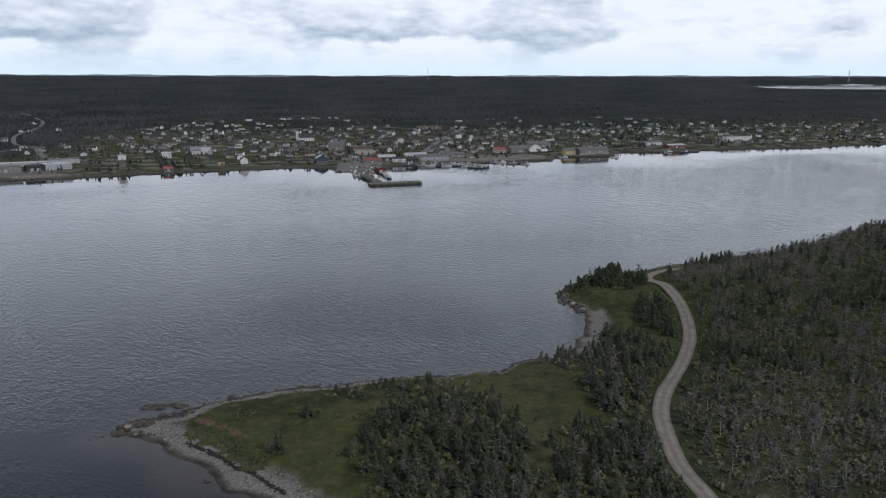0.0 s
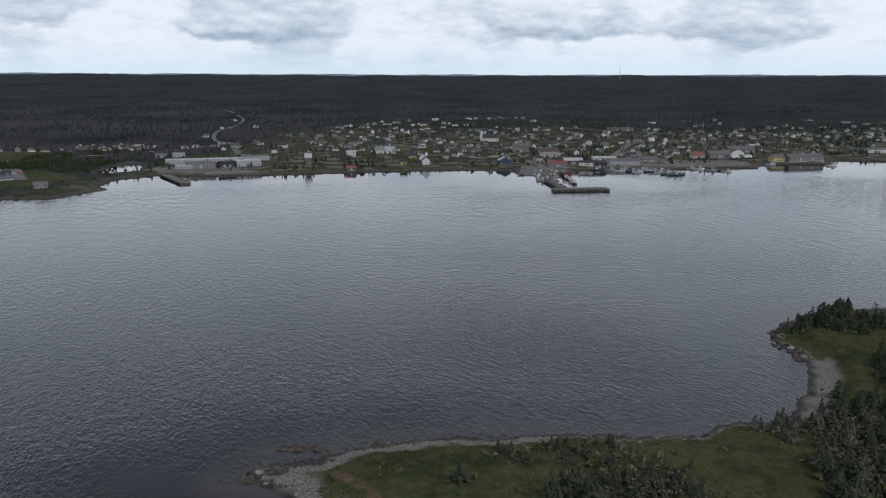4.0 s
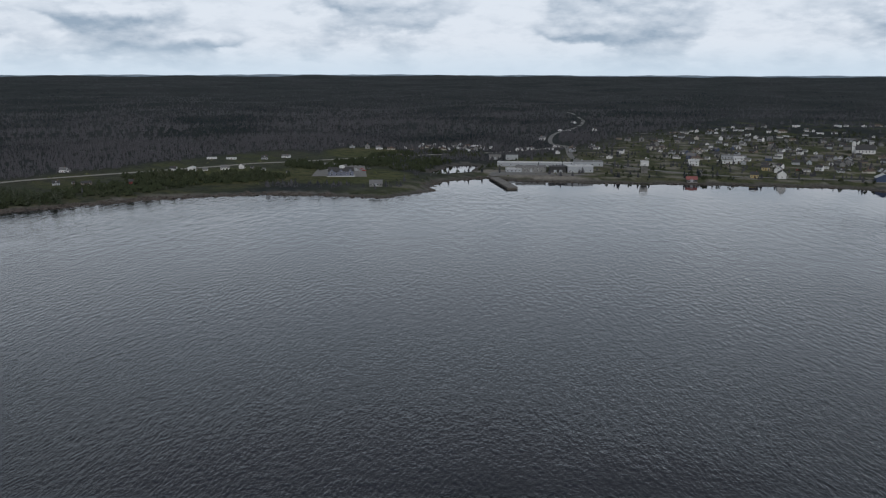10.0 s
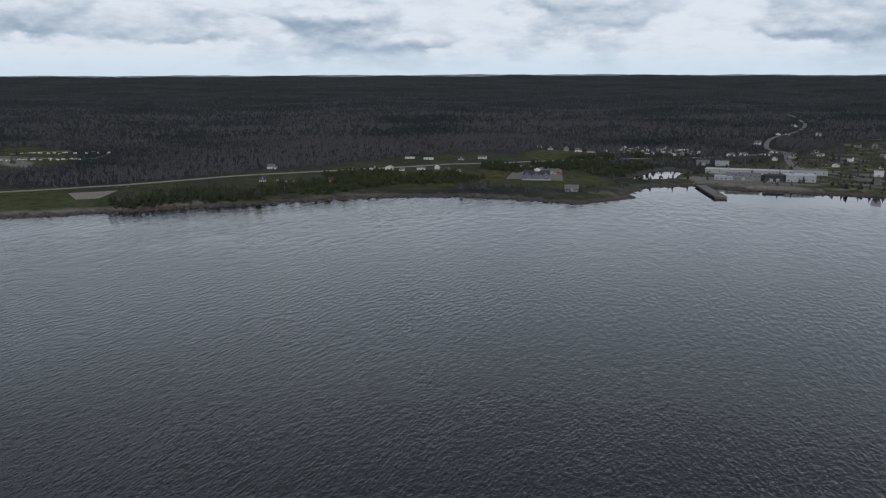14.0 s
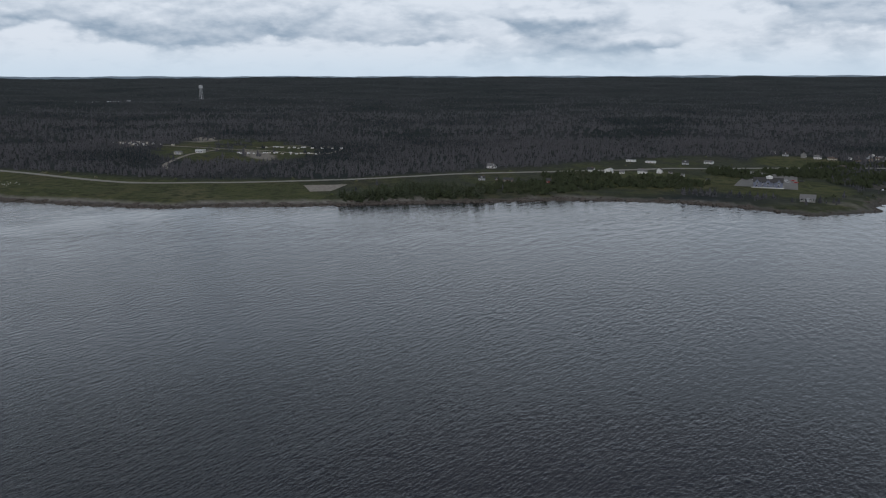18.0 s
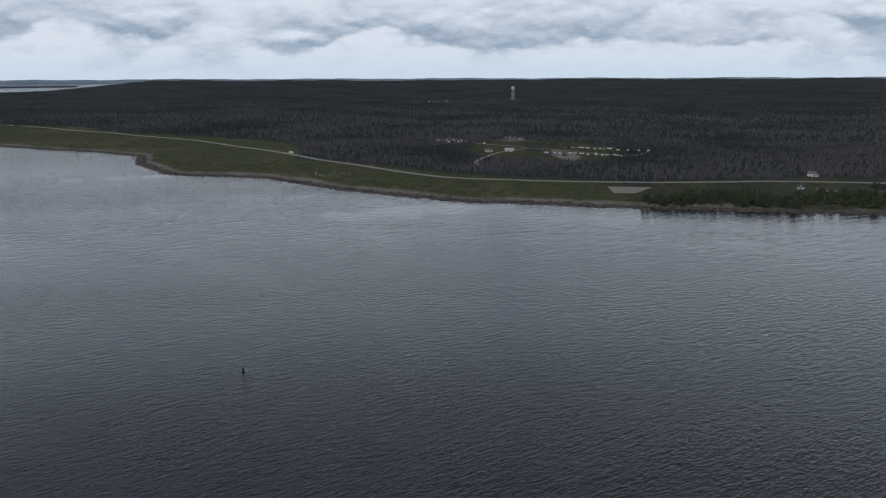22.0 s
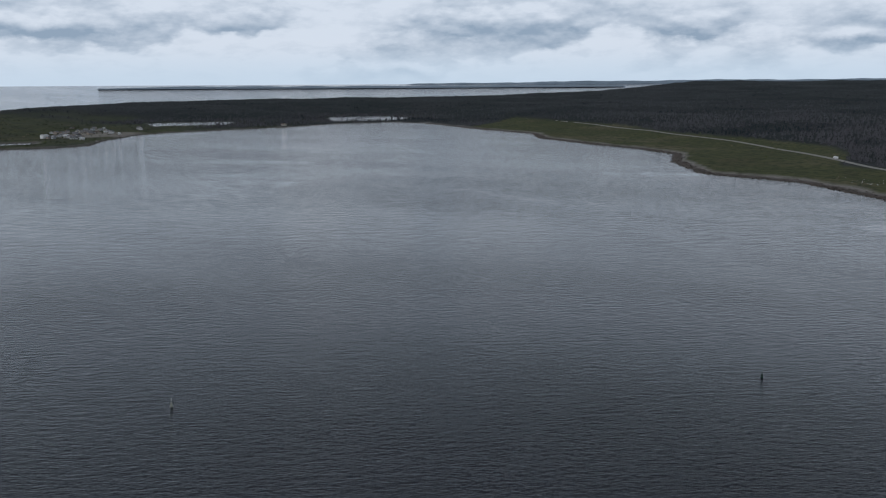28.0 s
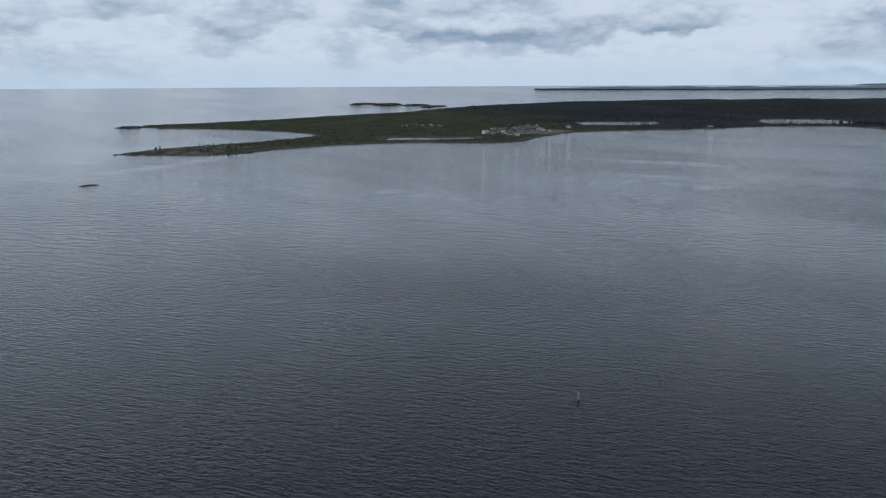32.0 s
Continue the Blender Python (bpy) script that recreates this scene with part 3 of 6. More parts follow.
def build_sea():
    ang = np.radians(np.arange(0, 360, 0.6))
    rad = np.concatenate([[0.01], np.arange(50, 420, 6), np.arange(420, 1500, 14), np.arange(1500, 4950, 75), [4950]])
    A, R = np.meshgrid(ang, rad)
    X, Y = R * np.cos(A) - 35, R * np.sin(A) + 115
    # the wind does not reach the water close under the town, the inlet and the isle
    off = -signed(X, Y, MAIN)
    edge = 165 + 90 * wave(X, Y, 210, 14) + 26 * wave(X, Y, 60, 15)
    lee = smooth(1.0, 0.25, off / np.maximum(edge, 8)) * np.maximum(smooth(690, 760, Y), smooth(-980, -1020, Y) * 0.25)
    streak = smooth(0.62, 1.0, wave(X, Y * 0.5 + X * 0.3, 190, 16) + 0.35 * wave(X, Y, 60, 17)) * 0.55 * smooth(300, 600, R) * smooth(2000, 1400, R)
    inshore = signed(X, Y, NEAR_COAST)
    for cx, cy, rx, ry in ((-455, 745, 75, 60), (-30, 880, 60, 70), (160, 985, 150, 60), (-240, 830, 130, 50)):
        lee = np.maximum(lee, 0.85 * smooth(1.1, 0.5, np.hypot((X - cx) / rx, (Y - cy) / ry) + 0.25 * wave(X, Y, 60, 19)))
    # long smooth slicks that drift across the bay
    for line, half, much in SLICKS:
        gap = road_gap(X, Y, line) + 0.5 * half * wave(X, Y, 5 * half, 29)
        streak = np.maximum(streak, much * smooth(1.3, 0.2, gap / half))
    cove = smooth(-75, -14, inshore + 10 * wave(X, Y, 40, 18)) * np.where(Y < 225, 1.0, 0.55)
    lee = np.maximum.reduce([lee, streak, cove])
    shoal = np.maximum(np.where(Y < 225, 1.0, 0.45) * smooth(-20, 0, inshore + 5 * wave(X, Y, 30, 20)), 0.8 * smooth(-16, 0, -off))
    na, nr = len(ang), len(rad)
    i, j = np.meshgrid(np.arange(nr - 1), np.arange(na), indexing="ij")
    k = (j + 1) % na
    quads = np.stack([i * na + j, (i + 1) * na + j, (i + 1) * na + k, i * na + k], -1).reshape(-1, 4)
    me = mesh_from("water", np.stack([X, Y, lift(X, Y)], -1).reshape(-1, 3), quads, WATER, True)
    me.attributes.new("lee", "FLOAT", "POINT").data.foreach_set("value", lee.astype(np.float32).ravel())
    me.attributes.new("shoal", "FLOAT", "POINT").data.foreach_set("value", shoal.astype(np.float32).ravel())
    me.attributes.new("fetch", "FLOAT", "POINT").data.foreach_set("value", np.clip((R - 80) / 820, 0, 1).astype(np.float32).ravel())
    tagged(new("water", me), "grey rippled harbour water with smooth slicks", "water", kind="structure")
    bm = bmesh.new()
    rim = []
    for i in range(40):
        u = 760 * math.cos(i * math.pi / 20)
        v = 0.97 * (430 + 60 * math.sin(u / 150)) * math.sin(i * math.pi / 20)
        rim.append(bm.verts.new((1690 + u * 0.454 + v * 0.891, 3500 + u * 0.891 - v * 0.454, 57.2)))
    f = bm.faces.new(rim)
    bm.normal_update()
    if f.normal.z < 0:
        f.normal_flip()
    tagged(part("lake", bm, POND, None), "pale lake far off among woods", "lake", kind="structure")


build_ground()
build_sea()


# ---------------------------------------------------------------- roads
def smooth_line(pts, step=4.0):
    p = [Vector((*q, 0)) for q in pts]
    p = [2 * p[0] - p[1]] + p + [2 * p[-1] - p[-2]]
    out = []
    for a, b, c, d in zip(p, p[1:], p[2:], p[3:]):
        n = max(2, int((c - b).length / step))
        for i in range(n):
            t = i / n
            out.append(0.5 * ((2 * b) + (c - a) * t + (2 * a - 5 * b + 4 * c - d) * t * t + (3 * b - a - 3 * c + d) * t ** 3))
    return out + [p[-2]]


def road(name, pts, width, material, label, rise=0.12):
    line = smooth_line(pts)
    side = []
    for i, q in enumerate(line):
        d = (line[min(i + 1, len(line) - 1)] - line[max(i - 1, 0)]).normalized()
        side.append(Vector((-d.y, d.x, 0)))
    across = (-0.5, -0.3, 0.0, 0.3, 0.5)
    x = np.array([[q.x + s.x * width * a for a in across] for q, s in zip(line, side)])
    y = np.array([[q.y + s.y * width * a for a in across] for q, s in zip(line, side)])
    z = ground(x, y)[0]
    z = np.maximum(z, z[:, 2:3] - 0.1) + rise + np.array([0, 0.05, 0.1, 0.05, 0])
    n, k = len(line), len(across)
    i, j = np.meshgrid(np.arange(n - 1), np.arange(k - 1), indexing="ij")
    quads = np.stack([i * k + j + 1, i * k + j, (i + 1) * k + j, (i + 1) * k + j + 1], -1).reshape(-1, 4)
    me = mesh_from(name, np.stack([x, y, z], -1).reshape(-1, 3), quads, material, True)
    me.attributes.new("lane", "FLOAT", "POINT").data.foreach_set("value", np.tile(np.array(across, np.float32) + 0.5, n))
    return tagged(new(name, me), label, "road", kind="structure")


GRAVEL = mat("gravel", ((0.17, 0.155, 0.135), (0.23, 0.21, 0.185), (0.28, 0.26, 0.235)), 0.95, 0.35, 0.5, coord="World")


def tracked():
    """Gravel with two packed wheel lanes, a looser crown and rough edges."""
    m = mat("tracked_gravel", ((0.17, 0.155, 0.135), (0.23, 0.21, 0.185), (0.28, 0.26, 0.235)), 0.95, 0.35, 0.5, coord="World")
    n, l = m.node_tree.nodes, m.node_tree.links
    b = n["Principled BSDF"]
    base = b.inputs["Base Color"].links[0].from_socket
    lane, ramp, mul = n.new("ShaderNodeAttribute"), n.new("ShaderNodeValToRGB"), n.new("ShaderNodeMix")
    lane.attribute_name = "lane"
    e = ramp.color_ramp.elements
    e[0].position, e[0].color = 0.0, (0.62, 0.62, 0.56, 1)
    e[1].position, e[1].color = 1.0, (0.62, 0.62, 0.56, 1)
    for at, v in ((0.12, 0.86), (0.28, 1.12), (0.40, 0.9), (0.5, 0.82), (0.6, 0.9), (0.72, 1.12), (0.88, 0.86)):
        e.new(at).color = (v, v, v * 0.99, 1)
    l.new(lane.outputs["Fac"], ramp.inputs[0])
    mul.data_type, mul.blend_type = "RGBA", "MULTIPLY"
    mul.inputs[0].default_value = 1.0
    l.new(base, mul.inputs[6])
    l.new(ramp.outputs[0], mul.inputs[7])
    l.new(mul.outputs[2], b.inputs["Base Color"])
    return m


TRACKED = tracked()
ASPHALT = mat("old_asphalt", ((0.13, 0.13, 0.13), (0.19, 0.19, 0.185)), 0.9, 0.2, 0.2, coord="World")
PALE_ASPHALT = mat("sun_bleached_asphalt", ((0.20, 0.195, 0.18), (0.28, 0.27, 0.25)), 0.9, 0.2, 0.2, coord="World")
road("road_near", NEAR_ROAD, 4.9, TRACKED, "winding pale gravel road through spruce woods")
road("road_coast", COAST_ROAD, 7.5, PALE_ASPHALT, "long pale coast road beside grassland", 0.25)
road("road_hill", [(-530, 1100), (-564, 1120), (-609, 1208), (-636, 1300), (-663, 1400), (-700, 1490), (-778, 1619), (-888, 1754), (-960, 1850)], 6, ASPHALT, "pale road climbing through woods", 0.6)
road("street_main", [(-70, 880), (-92, 935), (-104, 985), (-112, 1050), (-108, 1120), (-96, 1200), (-84, 1290)], 9, ASPHALT, "grey town street from wharf uphill", 0.3)
road("street_east", [(-30, 1010), (-24, 1070), (-14, 1150), (0, 1240), (20, 1340), (40, 1460)], 8, ASPHALT, "grey side street climbing through town", 0.3)
road("street_shore", [(-530, 1100), (-460, 985), (-400, 950), (-300, 930), (-210, 950), (-112, 985), (-30, 1005), (80, 1045), (180, 1110), (290, 1180), (420, 1230), (600, 1310), (800, 1420)], 7, ASPHALT, "grey shore street through town", 0.3)
road("street_upper", [(-520, 1300), (-420, 1340), (-300, 1400), (-180, 1410), (-84, 1390), (60, 1370), (200, 1400), (350, 1450), (560, 1480), (800, 1560)], 7, ASPHALT, "grey upper street behind town", 0.4)


def lot(name, label, corners, material):
    """A paved yard draped on the ground between four corners."""
    u, v = np.meshgrid(np.linspace(0, 1, 12), np.linspace(0, 1, 12))
    a, b, c, d = [np.array(q, float) for q in corners]
    x = (1 - v) * ((1 - u) * a[0] + u * b[0]) + v * ((1 - u) * d[0] + u * c[0])
    y = (1 - v) * ((1 - u) * a[1] + u * b[1]) + v * ((1 - u) * d[1] + u * c[1])
    z = ground(x, y)[0] + 0.3
    i, j = np.meshgrid(np.arange(11), np.arange(11), indexing="ij")
    quads = np.stack([i * 12 + j, i * 12 + j + 1, (i + 1) * 12 + j + 1, (i + 1) * 12 + j], -1).reshape(-1, 4)
    tagged(new(name, mesh_from(name, np.stack([x, y, z], -1).reshape(-1, 3), quads, material, True)), label, "pavement", kind="structure")


lot("pavement_inn", "grey paved car park round the guest house", [(-590, 690), (-548, 722), (-618, 800), (-664, 786)], ASPHALT)
lot("pavement_wharf", "grey gravel parking yard beside the wharf", [(-114, 893), (-74, 880), (-84, 950), (-118, 950)], ASPHALT)
lot("pavement_turnout", "pale gravel turnout beside the coast road", [(-724, 345), (-719, 362), (-750, 388), (-761, 351)], GRAVEL)
lot("pavement_camp", "pale gravel yard of the camp", [(-1234, 338), (-1214, 362), (-1250, 374), (-1268, 350)], GRAVEL)
lot("pavement_plant", "grey concrete yard of the fish plant", [(-470, 812), (-395, 850), (-385, 872), (-476, 836)], ASPHALT)
road("road_camp", [(-905, 262), (-960, 262), (-1040, 300), (-1100, 345), (-1160, 300), (-1215, 265)], 5, GRAVEL, "pale gravel camp lane", 0.3)
road("road_camp", [(-1100, 345), (-1060, 385), (-1000, 420), (-985, 450), (-1040, 480), (-1090, 440), (-1090, 390)], 5, GRAVEL, "pale gravel loop through the camp", 0.3)

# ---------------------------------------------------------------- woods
# woods across the water: needle colour carries the blue of distance haze
HAZED_SPRUCE = tree_mat("hazed_spruce_needles", ((0.012, 0.018, 0.020), (0.031, 0.039, 0.044)), (0.074, 0.073, 0.081), 0.62, 0.14)
NEAR_SPRUCE = tree_mat("near_needles", ((0.026, 0.036, 0.023), (0.070, 0.083, 0.052)), (0.108, 0.106, 0.090), 0.40, 0.22)
SNAG = tree_mat("dead_wood", ((0.115, 0.107, 0.102), (0.190, 0.180, 0.172)), (0.28, 0.268, 0.26), 0.42)
# dead_wood for the far woods, cooled by haze mixed into its colour
HAZED_SNAG = tree_mat("hazed_dead_wood", ((0.075, 0.076, 0.080), (0.125, 0.126, 0.132)), (0.17, 0.17, 0.178), 0.4)
BARK = mat("spruce_bark", ((0.05, 0.042, 0.035), (0.11, 0.095, 0.08)), 0.95, 3.0, 0.4)
TUSSOCK = tree_mat("tussock_grass", ((0.048, 0.068, 0.023), (0.082, 0.096, 0.038)), (0.12, 0.108, 0.055), 0.5)
LEAFY = tree_mat("dark_leaves", ((0.022, 0.030, 0.017), (0.048, 0.058, 0.031)), (0.075, 0.074, 0.052), 0.3)
SHRUB = tree_mat("shrub_leaves", ((0.055, 0.070, 0.030), (0.110, 0.124, 0.054)), (0.165, 0.150, 0.108), 0.5)


def spruce_shape(tiers, spikes, seed, trunk=True, droop=0.5):
    """A spruce one metre high and one wide at its foot: ragged tiers of pointed boughs round a stem."""
    r = random.Random(seed)
    v, f = [], []
    if trunk:
        for a in range(4):
            v.append((0.035 * math.cos(a * 1.571), 0.035 * math.sin(a * 1.571), -0.06))
        v.append((0, 0, 0.9))
        f += [(0, 1, 4), (1, 2, 4), (2, 3, 4), (3, 0, 4)]
    for t in range(tiers):
        u = t / tiers
        z = 0.06 + 0.86 * u
        rad = (1 - u) ** 0.85 * 0.5 * r.uniform(0.8, 1.15) + 0.03
        b = len(v)
        v.append((r.uniform(-0.02, 0.02), r.uniform(-0.02, 0.02), z + (1.5 if tiers > 2 else 1.0) * 0.94 / tiers))
        turn = r.uniform(0, 6.28)
        for k in range(2 * spikes):
            a = turn + math.pi * k / spikes + r.uniform(-0.12, 0.12)
            q = rad * ((r.uniform(0.65, 1.35) if k % 2 == 0 else r.uniform(0.3, 0.62)) if tiers > 4 else (r.uniform(0.8, 1.18) if k % 2 == 0 else r.uniform(0.55, 0.8)))
            v.append((q * math.cos(a), q * math.sin(a), z + r.uniform(-0.03, 0.03) - droop * (0.09 if k % 2 == 0 else 0.04)))
        for k in range(2 * spikes):
            f.append((b, b + 1 + k, b + 1 + (k + 1) % (2 * spikes)))
    return np.array(v), np.array(f)


def bough_shape(boughs, seed, power=0.8, fill=0.5):
    """A ragged living spruce one metre high and one wide: a stem hung with single drooping boughs."""
    r = random.Random(seed)
    v = [(0.03, 0, -0.06), (-0.015, 0.026, -0.06), (-0.015, -0.026, -0.06), (0, 0, 0.97)]
    f = [(0, 1, 3), (1, 2, 3), (2, 0, 3)]
    side = r.uniform(0, 6.28)
    for k in range(boughs):
        u = r.random() ** 1.25 * 0.95
        a = 2.4 * k + r.uniform(-0.5, 0.5)
        rad = ((1 - u) ** power * 0.5 * r.uniform(0.55, 1.2) + 0.03) * (1 + 0.22 * math.cos(a - side))
        z, w, drop = 0.05 + 0.93 * u, rad * fill * r.uniform(0.7, 1.2) + 0.015, r.uniform(0.05, 0.32) * rad
        c, d = math.cos(a), math.sin(a)
        m = r.uniform(0.5, 0.7)
        b = len(v)
        v += [(0, 0, z + 0.07), (m * rad * c - w * d, m * rad * d + w * c, z - drop * 0.5 - 0.02), (rad * c, rad * d, z - drop + r.uniform(0, 0.05)), (m * rad * c + w * d, m * rad * d - w * c, z - drop * 0.5 - 0.02)]
        f += [(b, b + 1, b + 2), (b, b + 2, b + 3)]
    return np.array(v), np.array(f)


def snag_shape(seed, limbs=9, lean_most=0.12):
    """A bare dead tree: a thin stem with many thin limbs and twigs that sweep upward."""
    r = random.Random(seed)
    lean = (r.uniform(-lean_most, lean_most), r.uniform(-lean_most, lean_most))
    v = [(0.025, 0, -0.05), (-0.012, 0.022, -0.05), (-0.012, -0.022, -0.05), (lean[0], lean[1], 1.0)]
    f = [(0, 1, 3), (1, 2, 3), (2, 0, 3)]
    for k in range(limbs):
        z, a, s = r.uniform(0.08, 0.92), r.uniform(0, 6.28), r.uniform(0.18, 0.5)
        s *= 1.15 - z * 0.8
        x, y = lean[0] * z, lean[1] * z
        b = len(v)
        up = r.uniform(0.05, 0.3) * s
        v += [(x, y, z), (x, y, z + 0.035), (x + s * math.cos(a), y + s * math.sin(a), z + up)]
        f.append((b, b + 2, b + 1))
        for q in range(1 + k % 2):
            c, m = r.uniform(-0.8, 0.8), r.uniform(0.3, 0.6)
            e = len(v)
            px, py, pz = x + m * s * math.cos(a), y + m * s * math.sin(a), z + m * up
            v += [(px, py, pz), (px, py, pz + 0.03), (px + 0.45 * s * math.cos(a + c), py + 0.45 * s * math.sin(a + c), pz + r.uniform(0.04, 0.16))]
            f.append((e, e + 2, e + 1))
    return np.array(v), np.array(f)


def shrub_shape(seed, n=22):
    """A low bush: a clump of small leaning leaf tufts."""
    r = random.Random(seed)
    v, f = [], []
    for k in range(n):
        a, d = r.uniform(0, 6.28), r.uniform(0, 0.42)
        x, y, z = d * math.cos(a), d * math.sin(a), (1 - (d / 0.5) ** 2) * r.uniform(0.4, 0.95)
        s = r.uniform(0.12, 0.24)
        b = len(v)
        v += [(x - s, y - s * 0.6, z - s), (x + s, y - s * 0.6, z - s * r.uniform(0.6, 1)), (x, y + s, z - s), (x + r.uniform(-.06, .06), y, z + s * 0.8)]
        f += [(b, b + 1, b + 3), (b + 1, b + 2, b + 3), (b + 2, b, b + 3)]
    return np.array(v), np.array(f)


def grove(name, shapes, xs, ys, zs, hs, ws, material, label, category, rng):
    """Many plants of a few shapes as one mass."""
    V, F, base = [], [], 0
    which = rng.randint(0, len(shapes), len(xs))
    for k, (v, f) in enumerate(shapes):
        s = np.where(which == k)[0]
        if not len(s):
            continue
        a = rng.uniform(0, 6.283, len(s))
        c, d = np.cos(a), np.sin(a)
        lean = rng.normal(0, 0.03, (2, len(s)))
        x = (v[None, :, 0] * c[:, None] - v[None, :, 1] * d[:, None]) * ws[s, None] + v[None, :, 2] * hs[s, None] * lean[0][:, None] + xs[s, None]
        y = (v[None, :, 0] * d[:, None] + v[None, :, 1] * c[:, None]) * ws[s, None] + v[None, :, 2] * hs[s, None] * lean[1][:, None] + ys[s, None]
        z = v[None, :, 2] * hs[s, None] + zs[s, None]
        V.append(np.stack([x, y, z], -1).reshape(-1, 3))
        F.append((f[None] + (np.arange(len(s)) * len(v))[:, None, None]).reshape(-1, 3) + base)
        base += len(s) * len(v)
    me = mesh_from(name, np.concatenate(V), np.concatenate(F), material)
    return tagged(new(name, me), label, category, kind="stuff")


def scatter(rng, n, r0, r1, a0, a1):
    """Places spread over a sector round the harbour; headings in degrees, left of north."""
    r, a = np.sqrt(rng.uniform(r0 * r0, r1 * r1, n)), np.radians(rng.uniform(a0, a1, n))
    return -35 - np.sin(a) * r, 115 + np.cos(a) * r


ROADS = [NEAR_ROAD, COAST_ROAD, [(-530, 1100), (-564, 1120), (-609, 1208), (-636, 1300), (-663, 1400), (-700, 1490), (-778, 1619), (-888, 1754), (-960, 1850)]]


def main_woods():
    rng = np.random.RandomState(4)
    mids = [spruce_shape(3, 3, s, False) for s in range(6)]
    fars = [spruce_shape(2, 2, s + 20, False) for s in range(5)]
    snags = [snag_shape(s, 6) for s in range(5)]
    for name, n, r0, r1, shapes, label in (("woods", 62000, 560, 1250, mids, "dark spruce wood behind the shore"), ("far_woods", 76000, 1250, 2600, fars, "dark spruce wood stretching inland"),
                                           ("distant_woods", 40000, 2600, 4300, fars, "dark distant spruce wood")):
        x, y = scatter(rng, n, r0, r1, -36, 172)
        z, near, main = ground(x, y)
        keep = (near < -10) & (main > 22)
        free = open_land(x, y, main)
        gap = np.minimum.reduce([road_gap(x, y, q) for q in ROADS[1:]])
        town = (x > -520) & (y < 1750 + 0.2 * np.clip(x, 0, 900)) & (x < 950)
        keep &= (rng.uniform(0, 1, n) > np.where(town, np.maximum(free * 0.86, 0.85 + 0.25 * wave(x, y, 90, 51)), smooth(0.05, 0.5, free) * 1.01)) & (gap > 9)
        keep &= tarn_gap(x, y) > 1.12
        keep &= ~((x > -770) & (x < -590) & (y > 440) & (y < 860) & (rng.uniform(0, 1, n) < 0.62))
        x, y, z = x[keep], y[keep], z[keep]
        far = name != "woods"
        h = rng.uniform(2.6, 6.0, len(x)) * (1.3 if far else 1.0) * (1 + 0.3 * wave(x, y, 150, 62))
        w = h * rng.uniform(0.5, 0.8, len(x)) * (1.7 if name == "distant_woods" else 1.25 if far else 1.0)
        grove(name, shapes, x, y, z - 0.3, h, w, HAZED_SPRUCE, label, "wood", rng)
        if name != "distant_woods":
            pick = (rng.uniform(0, 1, len(x)) < (0.25 if far else 0.75)) & (wave(x, y, 260, 61) > -0.4) & (np.hypot(x + 35, y - 115) < 1900)
            grove("dead_trees", snags, x[pick] + 2, y[pick] + 1, z[pick] - 0.2, h[pick] * 1.1, h[pick] * 0.7, HAZED_SNAG, "bare grey dead trees standing in the wood", "dead trees", rng)
    # scrub on open land
    x, y = scatter(rng, 9000, 560, 1900, -36, 172)
    z, near, main = ground(x, y)
    keep = (near < -10) & (main > 12) & (open_land(x, y, main) > 0.4) & (wave(x, y, 60, 71) + wave(x, y, 17, 72) * 0.6 > 0.45)
    x, y, z = x[keep], y[keep], z[keep]
    h = rng.uniform(0.8, 3.2, len(x))
    grove("scrub", [shrub_shape(s, 9) for s in range(4)], x, y, z - 0.1, h, h * rng.uniform(1.2, 2.2, len(x)), SHRUB, "low green scrub on open land", "scrub", rng)
    x, y = rng.uniform(-2300, -450, 14000), rng.uniform(-2300, -980, 14000)
    z, near, main = ground(x, y)
    keep = (main > 14) & (wave(x, y, 120, 76) + 0.6 * wave(x, y, 30, 77) > 0.1)
    x, y, z = x[keep], y[keep], z[keep]
    h = rng.uniform(0.8, 3.4, len(x))
    grove("isle_scrub", [shrub_shape(s + 20, 7) for s in range(4)], x, y, z - 0.1, h, h * rng.uniform(1.4, 2.8, len(x)), LEAFY, "low dark scrub on the outer isle", "scrub", rng)
    # tall spruces close above the shore rocks
    x, y = rng.uniform(-730, -600, 2600), rng.uniform(350, 490, 2600)
    z, near, main = ground(x, y)
    keep = np.zeros(len(x), bool)
    for cx, cy, rx, ry in ((-672, 398, 20, 24), (-652, 446, 18, 26), (-690, 440, 22, 26), (-676, 366, 9, 14)):
        keep |= np.hypot((x - cx) / rx, (y - cy) / ry) < 1 + 0.25 * wave(x, y, 20, 78)
    keep &= (main > 9) & (road_gap(x, y, COAST_ROAD) > 10) & (rng.uniform(0, 1, len(x)) < 0.38 + 0.3 * wave(x, y, 34, 79))
    x, y, z = x[keep], y[keep], z[keep]
    h = rng.uniform(4, 9.5, len(x))
    grove("coast_spruces", [bough_shape(40, 500 + s, 0.8, 0.3) for s in range(6)], x, y, z - 0.2, h, h * rng.uniform(0.5, 0.75, len(x)), NEAR_SPRUCE, "tall dark spruces above the shore rocks", "trees", rng)
    # dark round-headed trees and tall bushes between the houses and along the shores
    x, y = np.concatenate([rng.uniform(-800, -500, 11000), rng.uniform(-520, 900, 17000)]), np.concatenate([rng.uniform(320, 1010, 11000), rng.uniform(860, 1600, 17000)])
    z, near, main = ground(x, y)
    clump = wave(x, y, 75, 73) + 0.7 * wave(x, y, 24, 74)
    built = (x > -520) & (x < 950) & (y < 1500 + 0.2 * np.clip(x, 0, 900)) & (y > 700)
